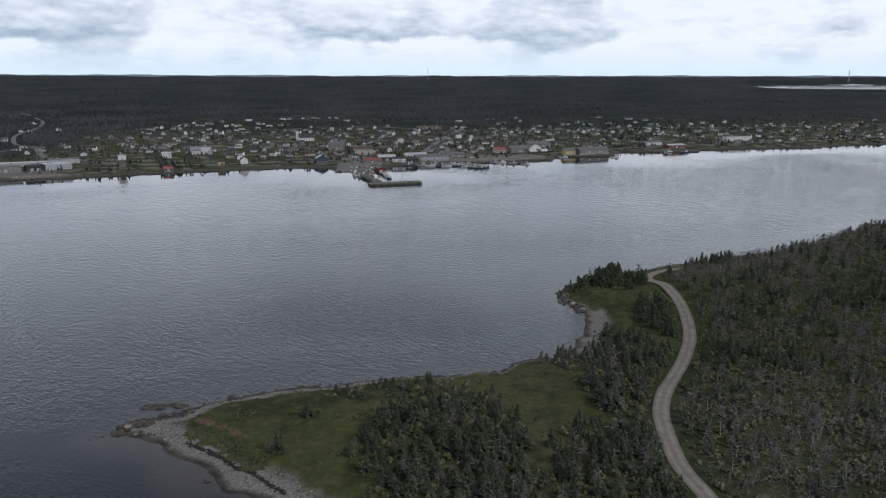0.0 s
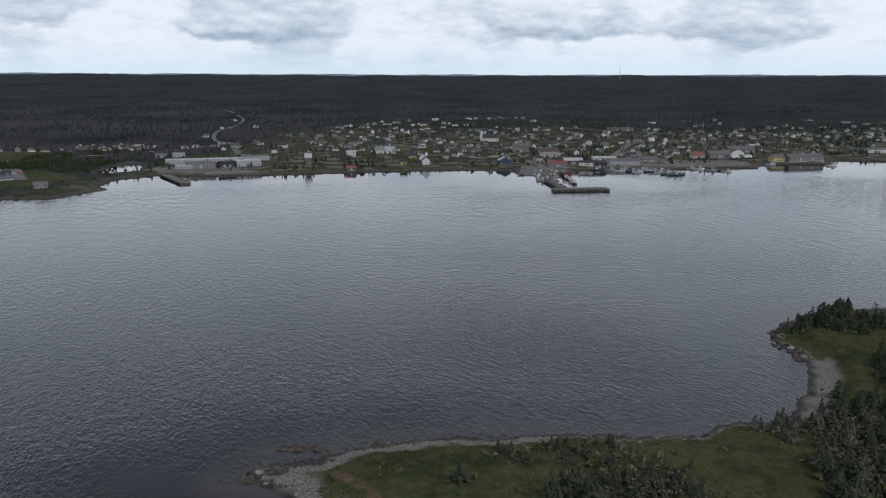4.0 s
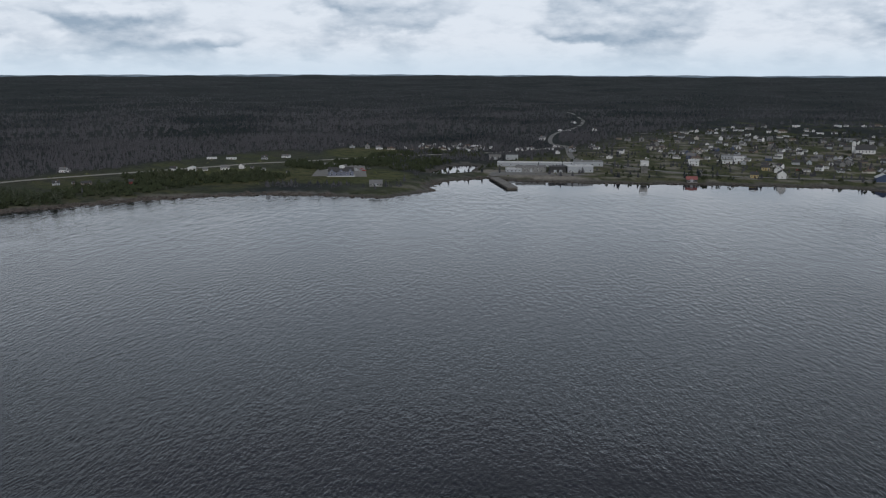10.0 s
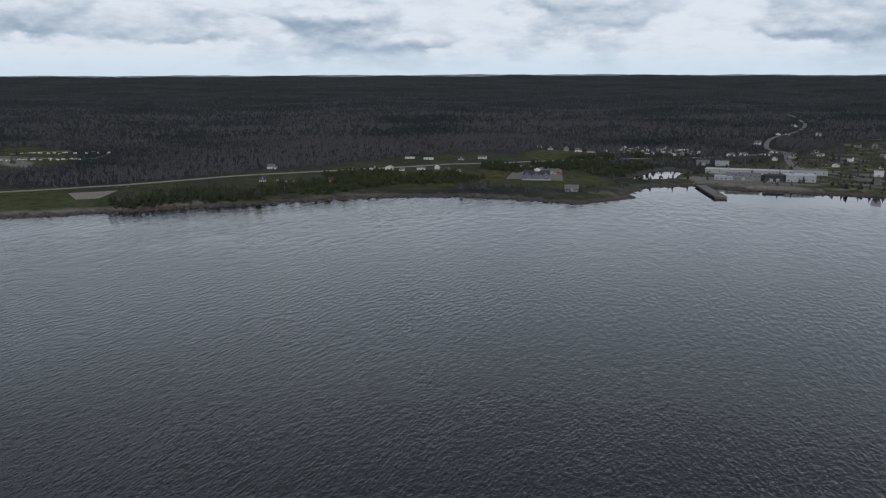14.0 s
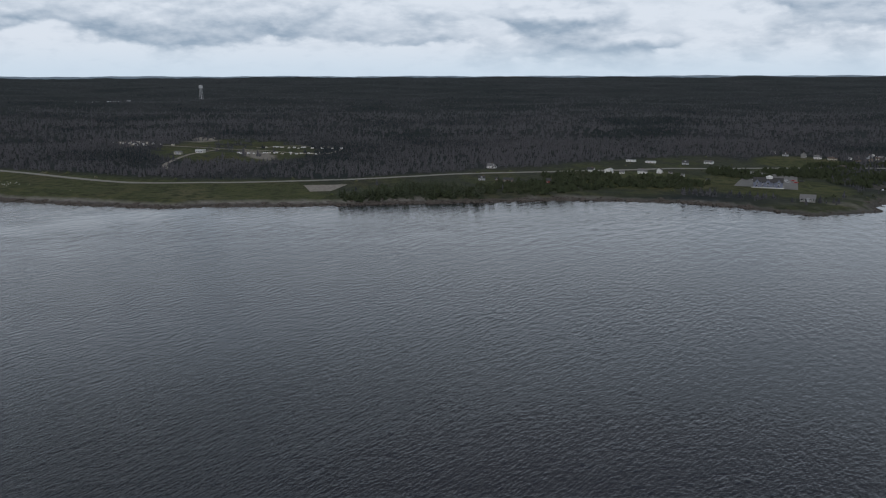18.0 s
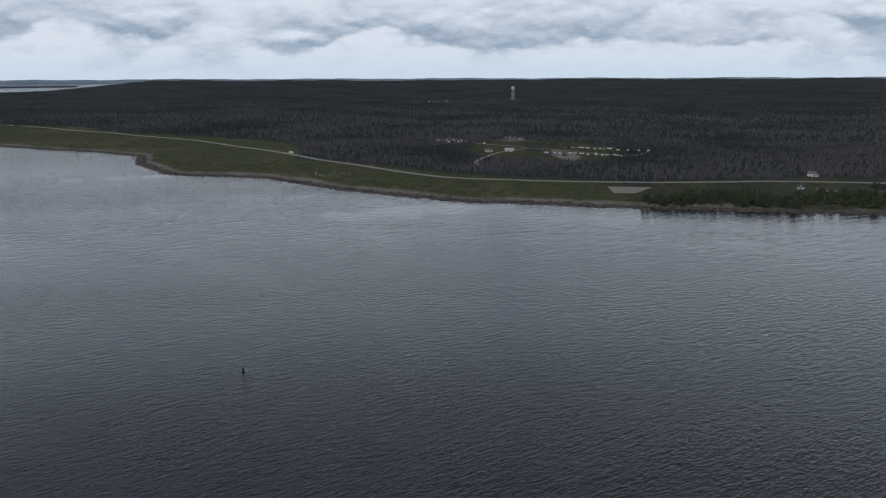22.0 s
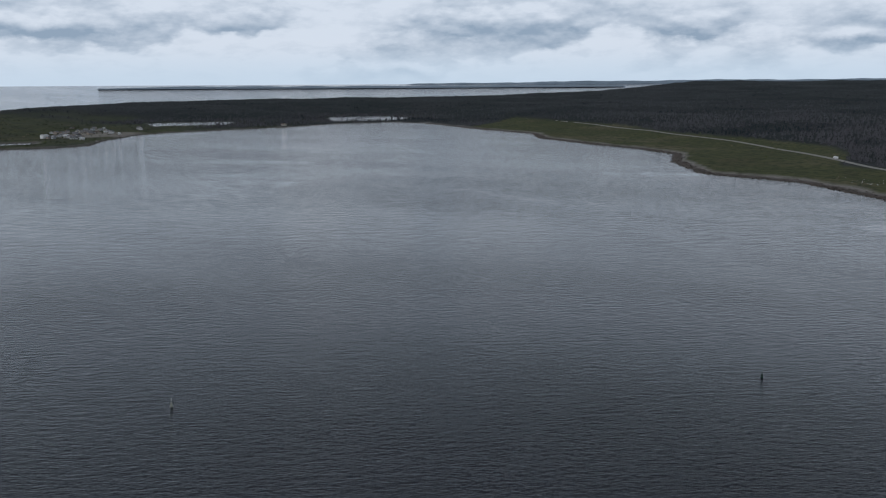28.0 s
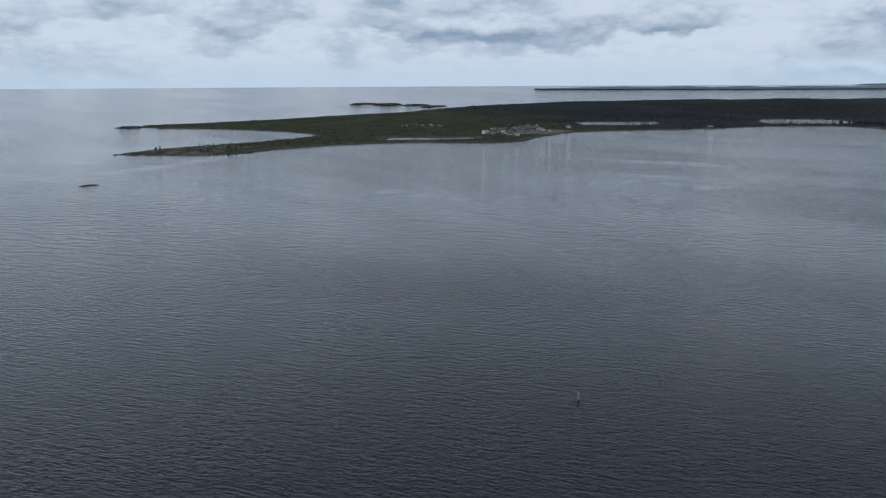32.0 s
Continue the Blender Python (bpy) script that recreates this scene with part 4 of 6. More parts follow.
    keep = built & (clump > 0.05) & (rng.uniform(0, 1, len(x)) < 0.2 + 0.3 * smooth(1150, 1350, y)) & (np.hypot(x + 92, y - 905) > 48)
    for cx, cy, rx, ry in ((-648, 750, 34, 26), (-632, 830, 32, 46), (-655, 905, 26, 32), (-566, 812, 24, 22), (-590, 870, 30, 40), (-612, 965, 40, 22), (-676, 380, 14, 26), (-690, 425, 22, 24), (-660, 450, 18, 26),
                           (-662, 545, 34, 70), (-367, 933, 16, 8), (-343, 941, 14, 8), (-640, 640, 30, 40), (-690, 600, 36, 36), (-622, 655, 26, 26)):
        keep |= np.hypot((x - cx) / rx, (y - cy) / ry) < 1 + 0.25 * wave(x, y, 20, 75)
    keep &= (near < -10) & (main > 7) & (np.minimum.reduce([road_gap(x, y, q) for q in ROADS[1:]]) > 8) & (np.hypot(x + 572, y - 712) > 26) & (np.hypot(x + 590, y - 745) > 26)
    x, y, z = x[keep], y[keep], z[keep]
    h = np.where(x < -520, rng.uniform(2.2, 7.0, len(x)), rng.uniform(1.8, 5.2, len(x)))
    grove("leafy_trees", [shrub_shape(s + 300, 11) for s in range(6)], x, y, z - 0.2, h, h * rng.uniform(0.8, 1.3, len(x)), LEAFY, "dark leafy trees and tall bushes among houses", "trees", rng)


main_woods()


def spruce_thing(seed, height_m, spread_m, dead):
    top = empty("dead_tree" if dead else "spruce_tree", Matrix(), "bare grey dead spruce on the near shore" if dead else "dark green ragged spruce on the near shore", "tree", "trees on the near shore")
    bm = tube(bmesh.new(), 0, 0, -0.4, height_m * 0.96, 0.02 * height_m, 0.03, 6)
    part("trunk", bm, BARK if not dead else SNAG, top)
    v, f = snag_shape(seed, 26) if dead else bough_shape(240, seed, 0.9, 0.2)
    v = v * np.array([spread_m, spread_m, height_m])
    part("crown", mesh_from("crown", v, f, SNAG if dead else NEAR_SPRUCE), None, top, "bare grey branching crown" if dead else "")
    return top


def near_woods():
    rng = np.random.RandomState(8)
    x, y = rng.uniform(-95, 400, 50000), rng.uniform(130, 600, 50000)
    z, near, main = ground(x, y)
    want = near_wood(x, y)
    gap = road_gap(x, y, NEAR_ROAD)
    keep = (near > 6) & (gap > 5.2) & (rng.uniform(0, 1, len(x)) < want * (0.48 + 0.3 * wave(x, y, 26, 81)))
    x, y, z = x[keep], y[keep], z[keep]
    left = x < np.interp(y, ROAD_Y, ROAD_X)
    bare = rng.uniform(0, 1, len(x)) < np.where(left, 0.16, 0.70 + 0.45 * wave(x, y, 70, 82) + 0.12 * smooth(15, 60, x - np.interp(y, ROAD_Y, ROAD_X)))
    h = np.where(left, rng.uniform(3.5, 8.0, len(x)), rng.uniform(2.2, 6.5, len(x)))
    h = np.where((y > 236) & (x < 22), h * 0.5, np.where(left & (y > 375), h * rng.uniform(0.4, 1.25, len(x)), np.where(left, h * rng.uniform(0.55, 1.0, len(x)), h)))
    w = h * np.where(left, rng.uniform(0.6, 1.05, len(x)), rng.uniform(0.5, 0.85, len(x)))
    # those nearest the shore stand singly
    single = left & (np.arange(len(x)) % 2 == 0) & (y > 185) & (y < 420)
    pick = np.where(single)[0][:280]
    models = [spruce_thing(s, 6.0, 3.1, False) for s in range(6)] + [spruce_thing(40 + s, 6.0, 3.6, True) for s in range(2)]
    first = set()
    for i in pick:
        k = (6 + i % 2) if bare[i] else i % 6
        m = Matrix.Translation((x[i], y[i], z[i] - 0.1)) @ Matrix.Rotation(rng.uniform(0, 6.28), 4, "Z") @ Matrix.Diagonal((w[i] / 3.1, w[i] / 3.1, h[i] / 6.0, 1))
        if k not in first:
            first.add(k)
            models[k].matrix_world = m
        else:
            c = copy_thing(models[k], Matrix())
            c.matrix_world = m
    rest = np.ones(len(x), bool)
    rest[pick] = False
    live, dead = rest & ~bare, rest & bare
    grove("near_woods", [bough_shape(84, 60 + s, (0.75, 0.9, 1.05)[s % 3], 0.24) for s in range(9)], x[live], y[live], z[live] - 0.1, h[live], w[live], NEAR_SPRUCE, "dense dark spruce wood beside gravel road", "wood", rng)
    grove("near_dead_trees", [snag_shape(80 + s, 15, 0.3) for s in range(9)], x[dead], y[dead], z[dead] - 0.1, h[dead] * 0.9, w[dead] * 1.4, SNAG, "leaning grey dead trees on the slope", "dead trees", rng)
    # undergrowth
    x, y = rng.uniform(-80, 400, 64000), rng.uniform(140, 590, 64000)
    z, near, main = ground(x, y)
    want = near_wood(x, y)
    keep = (near > 8) & (road_gap(x, y, NEAR_ROAD) > 3.8) & ((want > 0.3) & (rng.uniform(0, 1, len(x)) < 0.6) | (wave(x, y, 24, 91) + 0.6 * wave(x, y, 9, 92) > 0.75))
    x, y, z = x[keep], y[keep], z[keep]
    h = rng.uniform(0.5, 2.0, len(x)) * np.where(near_wood(x, y) > 0.5, 1, 0.55)
    grove("undergrowth", [shrub_shape(100 + s, 7) for s in range(6)], x, y, z - 0.1, h, h * rng.uniform(1.2, 2.0, len(x)), SHRUB, "low green brush under and between the trees", "brush", rng)

    # tussocks on the meadows
    x, y = rng.uniform(-90, 110, 26000), rng.uniform(170, 420, 26000)
    z, near, main = ground(x, y)
    keep = (near > 9) & (road_gap(x, y, NEAR_ROAD) > 3.6) & (near_wood(x, y) < 0.4) & (wave(x, y, 11, 93) + 0.7 * wave(x, y, 4, 94) > -0.1)
    x, y, z = x[keep], y[keep], z[keep]
    h = rng.uniform(0.15, 0.5, len(x))
    grove("tussocks", [shrub_shape(130 + s, 5) for s in range(4)], x, y, z - 0.05, h, rng.uniform(0.5, 1.3, len(x)), TUSSOCK, "rough olive grass tussocks on the meadow", "grass", rng)
    # weeds behind the west beach
    x, y = rng.uniform(-74, -40, 6000), rng.uniform(194, 228, 6000)
    z, near, main = ground(x, y)
    keep = road_gap(x, y, [(-69, 221), (-61, 217), (-54, 209), (-48, 202)]) + 1.2 * wave(x, y, 6, 95) < 3.2
    x, y, z = x[keep], y[keep], z[keep]
    h = rng.uniform(0.3, 0.9, len(x))
    grove("beach_weeds", [shrub_shape(140 + s, 6) for s in range(4)], x, y, z - 0.05, h, h * rng.uniform(1.2, 2.0, len(x)), SHRUB, "dark green weeds behind the shingle beach", "weeds", rng)


near_woods()


# ---------------------------------------------------------------- houses
def paint(name, c, rough=0.75):
    return mat(name, (tuple(v * 0.86 for v in c), c, tuple(min(v * 1.06, 0.9) for v in c)), rough, 0.6, 0.12)


WHITE, CREAM, PALE_GREY = paint("white_boards", (0.66, 0.66, 0.655)), paint("cream_boards", (0.45, 0.43, 0.375)), paint("grey_boards", (0.36, 0.38, 0.40))
BLUE, RUST, BROWN, YELLOW = paint("blue_boards", (0.055, 0.075, 0.135)), paint("red_boards", (0.18, 0.045, 0.042)), paint("brown_boards", (0.19, 0.155, 0.125)), paint("yellow_boards", (0.50, 0.40, 0.18))
WEATHERED = paint("weathered_shingle", (0.20, 0.20, 0.195))
GREEN_ROOF, DARK_ROOF, GREY_ROOF = paint("green_roof", (0.05, 0.13, 0.09)), paint("dark_shingles", (0.055, 0.055, 0.058)), paint("grey_shingles", (0.15, 0.15, 0.155))
BROWN_ROOF, RED_ROOF, PALE_ROOF = paint("brown_shingles", (0.11, 0.085, 0.07)), paint("red_roof_metal", (0.25, 0.095, 0.09), 0.8), paint("pale_metal_roof", (0.48, 0.49, 0.50), 0.5)
GLASS = mat("window_glass", ((0.02, 0.025, 0.03), (0.035, 0.04, 0.045)), 0.08, 1.0, 0.0, spec=0.6)
TRIM, STONE = paint("white_trim", (0.66, 0.66, 0.65)), mat("footing_concrete", ((0.25, 0.245, 0.235), (0.36, 0.355, 0.34)), 0.9, 1.5, 0.3)
DOOR = paint("dark_door", (0.10, 0.05, 0.04))
BRICK = paint("chimney_brick", (0.24, 0.11, 0.08))
STEEL = mat("galvanised_steel", ((0.30, 0.31, 0.32), (0.42, 0.43, 0.44)), 0.5, 2.0, 0.1, metal=0.6)
DARK_METAL = mat("dark_metal", ((0.03, 0.03, 0.032), (0.06, 0.06, 0.06)), 0.6, 2.0, 0.1)
RUBBER = mat("tyre_rubber", ((0.015, 0.015, 0.015), (0.03, 0.03, 0.03)), 0.9, 4.0, 0.1)
TIMBER = mat("weathered_timber", ((0.10, 0.09, 0.075), (0.17, 0.155, 0.135)), 0.9, 1.2, 0.4)
CONCRETE = mat("quay_concrete", ((0.10, 0.097, 0.092), (0.16, 0.156, 0.148), (0.22, 0.215, 0.205)), 0.9, 0.3, 0.35)
ROCK = mat("shore_rock", ((0.030, 0.026, 0.023), (0.070, 0.060, 0.052), (0.14, 0.122, 0.108)), 0.9, 0.8, 0.6, coord="World")
WRACK = mat("dried_wrack", ((0.018, 0.015, 0.012), (0.04, 0.034, 0.028)), 0.9, 2.0, 0.3, coord="World")
PALE_ROCK = mat("pale_rock", ((0.11, 0.103, 0.095), (0.22, 0.208, 0.194), (0.36, 0.345, 0.325)), 0.9, 0.8, 0.6, coord="World")


def window(wall, x, y, z, w, h, facing, depth=0.12):
    """A framed window with its pane on a wall; facing: 0 to 3 for south, east, north, west."""
    bm = bmesh.new()
    for i, (a, b, lo, hi, out) in enumerate(((-w / 2, -w / 2 + 0.12, 0, h, depth), (w / 2 - 0.12, w / 2, 0, h, depth), (-w / 2 + 0.12, w / 2 - 0.12, 0, 0.12, depth), (-w / 2 + 0.12, w / 2 - 0.12, h - 0.12, h, depth),
                                             (-w / 2 + 0.12, w / 2 - 0.12, 0.12, h - 0.12, depth * 0.4))):
        n = len(bm.faces)
        box(bm, a, b, -out, 0.02, lo, hi)
        bm.faces.ensure_lookup_table()
        for f in bm.faces[n:]:
            f.material_index = 1 if i == 4 else 0
    bmesh.ops.transform(bm, matrix=Matrix.Translation((x, y, z)) @ Matrix.Rotation(1.5708 * facing, 4, "Z"), verts=bm.verts)
    ob = part("window", bm, TRIM, wall)
    ob.data.materials.append(GLASS)


def gabled(bm, x0, x1, y0, y1, z0, z1, ridge):
    """Walls with two gable ends, ridge along x."""
    ym = (y0 + y1) / 2
    c = [(x0, y0, z0), (x0, y1, z0), (x0, y1, z1), (x0, ym, ridge), (x0, y0, z1)]
    a = [bm.verts.new(p) for p in c]
    b = [bm.verts.new((x1, p[1], p[2])) for p in c]
    bm.faces.new(list(reversed(a)))
    bm.faces.new(b)
    for i in range(5):
        j = (i + 1) % 5
        bm.faces.new((a[i], b[i], b[j], a[j]))
    bmesh.ops.recalc_face_normals(bm, faces=bm.faces[:])
    return bm


def house(label, w, d, wall_h, roof_h, walls, roof, storeys=1, wing=False, dormer=False, porch=False, chimney=True, name="house", group="town houses"):
    """A frame house with its ridge along its length."""
    top = empty(name, Matrix(), label, "house" if name == "house" else name.replace("_", " "), group)
    bm = gabled(bmesh.new(), -w / 2, w / 2, -d / 2, d / 2, -2.5, wall_h, wall_h + roof_h)
    if wing:
        gabled(bm, w / 2 - 0.05, w / 2 + w * 0.4, -d * 0.3, d * 0.3, 0.3, wall_h * 0.7, wall_h * 0.7 + roof_h * 0.6)
    wall = part("wall", bm, walls, top)
    bm = prism(bmesh.new(), -w / 2, w / 2, -d / 2, d / 2, wall_h, wall_h + roof_h, 0.35)
    if wing:
        prism(bm, w / 2 + 0.36, w / 2 + w * 0.4, -d * 0.3, d * 0.3, wall_h * 0.7, wall_h * 0.7 + roof_h * 0.6, 0.3)
    rf = part("roof", bm, roof, top)
    step = wall_h / storeys
    for s in range(storeys):
        z = 1.2 + s * step * 0.95
        for k in range(3):
            x = (k - 1) * w * 0.31
            if k != 1:
                window(wall, x, -d / 2, z, 1.3, 1.3, 0)
        if s == 0:
            window(wall, -w / 2, 0, z, 1.3, 1.3, 3)
    if roof_h > 3.0:
        window(wall, -w / 2, 0, wall_h + 0.3, 0.9, 1.1, 3)
    part("door", boxed(-0.5, 0.5, -d / 2 - 0.09, -d / 2 + 0.02, 0.35, 2.4), DOOR, wall)
    if dormer:
        bm = gabled(bmesh.new(), -1.1, 1.1, -1.3, 1.3, 0, 1.1, 2.0)
        bmesh.ops.rotate(bm, verts=bm.verts, cent=(0, 0, 0), matrix=Matrix.Rotation(1.5708, 3, "Z"))
        bmesh.ops.translate(bm, verts=bm.verts, vec=(0, -d * 0.24, wall_h + roof_h * 0.22))
        part("dormer", bm, walls, rf)
    if porch:
        bm = box(bmesh.new(), -w * 0.3, w * 0.3, -d / 2 - 2.0, -d / 2 - 0.1, 0.1, 0.32)
        pp = part("porch", bm, TIMBER, top)
        for k in (-1, 1):
            part("post", boxed(k * w * 0.28 - 0.07, k * w * 0.28 + 0.07, -d / 2 - 1.9, -d / 2 - 1.76, 0.32, 2.5), TRIM, pp)
        part("canopy", boxed(-w * 0.31, w * 0.31, -d / 2 - 2.1, -d / 2 - 0.36, 2.5, 2.62), roof, pp)
    if chimney:
        part("chimney", boxed(w * 0.18, w * 0.18 + 0.7, -0.35, 0.35, wall_h + roof_h - 0.9, wall_h + roof_h + 0.9), BRICK, rf)
    return top


MODELS = [
    house("white two-storey frame house with dark shingle roof", 9.5, 7.5, 5.2, 2.8, WHITE, DARK_ROOF, 2, porch=True),
    house("white bungalow with grey shingle roof", 12.5, 8, 2.9, 2.0, WHITE, GREY_ROOF, 1),
    house("pale grey one-and-a-half-storey house with dormer", 10, 8, 3.4, 3.4, PALE_GREY, DARK_ROOF, 1, dormer=True),
    house("cream bungalow with brown shingle roof and wing", 11, 8, 2.9, 2.2, CREAM, BROWN_ROOF, 1, wing=True),
    house("white storey-and-a-half house with grey roof and wing", 9, 7.5, 3.6, 3.2, WHITE, GREY_ROOF, 1, wing=True),
    house("weathered shingle two-storey house with dark roof", 10, 8, 5.3, 2.8, WEATHERED, DARK_ROOF, 2),
    house("brown boarded bungalow with dark roof", 12, 8, 2.9, 2.0, BROWN, DARK_ROOF, 1, porch=True),
    house("blue boarded house with grey shingle roof", 9.5, 7.5, 4.2, 2.9, BLUE, GREY_ROOF, 1),
    house("long white mobile home with pale metal roof", 16, 4.8, 2.8, 0.8, WHITE, PALE_ROOF, 1, chimney=False),
    house("grey boarded house with green roof", 10, 8, 3.4, 2.9, PALE_GREY, GREEN_ROOF, 1),
    house("white boxy two-storey house with pale metal roof", 10.5, 9, 5.4, 1.6, WHITE, PALE_ROOF, 2, porch=True),
    house("small weathered garden shed with dark roof", 5, 3.8, 2.3, 1.3, WEATHERED, DARK_ROOF, 1, chimney=False, name="shed"),
    house("small white garage with grey roof", 7, 5.5, 2.6, 1.6, WHITE, GREY_ROOF, 1, chimney=False, name="garage"),
    house("dark red boarded house with white trim", 10, 7.5, 3.6, 3.0, RUST, DARK_ROOF, 1),
    house("small yellow boarded cottage with dark roof", 7.5, 6, 3.4, 2.6, YELLOW, DARK_ROOF, 1),
]
PLACED = set()


def put(model, x, y, turn, size=1.0, sink=0.25, z=None):
    """Sets a model, or a copy of it, down on the ground."""
    gz = height(x, y) if z is None else z
    m = Matrix.Translation((x, y, gz - sink)) @ Matrix.Rotation(radians(turn), 4, "Z") @ Matrix.Scale(size, 4)
    if model.name not in PLACED:
        PLACED.add(model.name)
        ob = model
    else:
        ob = copy_thing(model, Matrix())
    ob.matrix_world = m
    return ob


def dot(r, picks):
    return MODELS[r.choice(picks)]


UPPER = [(-484, 1353), (-473, 1345), (-458, 1390), (-446, 1412), (-432, 1425), (-428, 1471), (-404, 1427), (-395, 1454), (-385, 1485), (-360, 1425), (-349, 1533), (-319, 1464), (-295, 1566),
         (-262, 1590), (-246, 1622), (-207, 1421), (-218, 1640), (-181, 1588), (-152, 1495), (-278, 1463), (-328, 1388), (-347, 1440), (-334, 1370), (-297, 1449), (-309, 1420)]
MIDDLE = [(-598, 1153), (-539, 1089), (-515, 1085), (-497, 1108), (-430, 1008), (-438, 1060), (-488, 1193), (-470, 1204), (-455, 1216), (-430, 1160), (-509, 1212), (-380, 1077), (-366, 1085), (-365, 1115),
          (-360, 1039), (-340, 1042), (-345, 1128), (-331, 1150), (-311, 1101), (-305, 1135), (-298, 1053), (-270, 1074), (-259, 1024), (-268, 1122), (-252, 1145), (-236, 1060), (-244, 1022), (-253, 1175),
          (-226, 1097), (-217, 1132), (-200, 1073), (-180, 1105), (-196, 1120)]
CENTRE = [(-162, 1033), (-159, 1117), (-170, 1243), (-156, 1247), (-150, 1280), (-137, 1182), (-139, 1104), (-132, 1047), (-124, 1290), (-125, 1216), (-90, 1158), (-98, 1330), (-80, 1296),
          (-64, 1116), (-85, 1066), (-207, 1026), (-235, 1223), (-214, 1217), (-215, 1278), (-192, 1069), (-166, 1066), (-149, 1338), (-188, 1347), (-176, 1356), (-130, 1350),
          (-60, 1180), (-50, 1230), (-40, 1110), (-46, 1290), (-20, 1330), (5, 1110), (10, 1180), (24, 1250)]
EAST = [(31, 1560), (33, 1434), (88, 1663), (98, 1527), (143, 1699), (147, 1616), (167, 1465), (179, 1426), (209, 1486), (242, 1541), (256, 1490), (310, 1703), (295, 1512), (299, 1448), (351, 1635),
        (346, 1537), (376, 1589), (367, 1497), (412, 1619), (318, 1365), (337, 1346), (280, 1410), (231, 1381), (208, 1361), (178, 1343), (150, 1356), (124, 1333), (107, 1308), (87, 1252),
        (68, 1320), (84, 1415), (123, 1230), (140, 1200), (178, 1279), (152, 1245), (203, 1290), (192, 1320), (60, 1190), (50, 1120)]
FAR_EAST = [(363, 1330), (379, 1340), (410, 1388), (405, 1324), (421, 1310), (441, 1349), (466, 1530), (452, 1412), (472, 1420), (489, 1400), (521, 1462), (553, 1483), (580, 1502), (605, 1516),
            (567, 1418), (599, 1438), (635, 1482), (653, 1476), (712, 1535), (676, 1450), (609, 1370), (624, 1356), (659, 1387), (771, 1574), (809, 1600), (795, 1545), (517, 1338), (495, 1336), (421, 1465), (408, 1480)]
HILL = [(-568, 1039), (-557, 1055), (-537, 1062), (-506, 1030), (-500, 1056), (-486, 1092), (-447, 1207), (-442, 1276), (-433, 1363), (-384, 1309), (-376, 1364), (-331, 1165), (-265, 1096), (-251, 1150),
        (-279, 1165), (-206, 1040), (-640, 1290), (-600, 1330), (-690, 1440)]
r = random.Random(12)
for rows, picks in ((UPPER, (1, 2, 0, 4, 8, 5, 3, 6)), (MIDDLE, (0, 1, 2, 3, 4, 5, 6, 7, 2, 12, 5)), (CENTRE, (0, 5, 2, 4, 5, 10, 3, 6)), (EAST, (1, 5, 4, 3, 8, 9, 2, 6)), (FAR_EAST, (1, 2, 0, 3, 4, 6)), (HILL, (1, 0, 4, 8, 2))):
    for x, y in rows:
        put(dot(r, picks), x + r.uniform(-2, 2), y + r.uniform(-2, 2), r.choice((0, 90, 15, 105, -20, 180, 200)) + r.uniform(-9, 9), r.uniform(0.6, 0.8))
        if r.random() < 0.5:
            put(MODELS[r.choice((11, 12))], x + r.choice((-1, 1)) * r.uniform(9, 13), y + r.uniform(5, 10), r.choice((0, 90)) + r.uniform(-10, 10), r.uniform(0.65, 0.9))
# the rest of the streets, as closely built as the town is
TAKEN = UPPER + MIDDLE + CENTRE + EAST + FAR_EAST + HILL
for i in range(700):
    x, y = r.uniform(-430, 700), r.uniform(960, 1560)
    if float(signed(np.array([x]), np.array([y]), MAIN)[0]) < 40 or y > 1360 + 0.3 * max(x, 0) or y < 1000 + 0.35 * max(x, 0) or min(math.hypot(x - a, y - b) for a, b in TAKEN) < 15:
        continue
    TAKEN.append((x, y))
    if len(TAKEN) > 305:
        break
    put(dot(r, (0, 1, 2, 2, 3, 4, 5, 5, 6, 11, 12)), x, y, r.choice((10, 100, 20, 110, -15)) + r.uniform(-8, 8), r.uniform(0.56, 0.76))


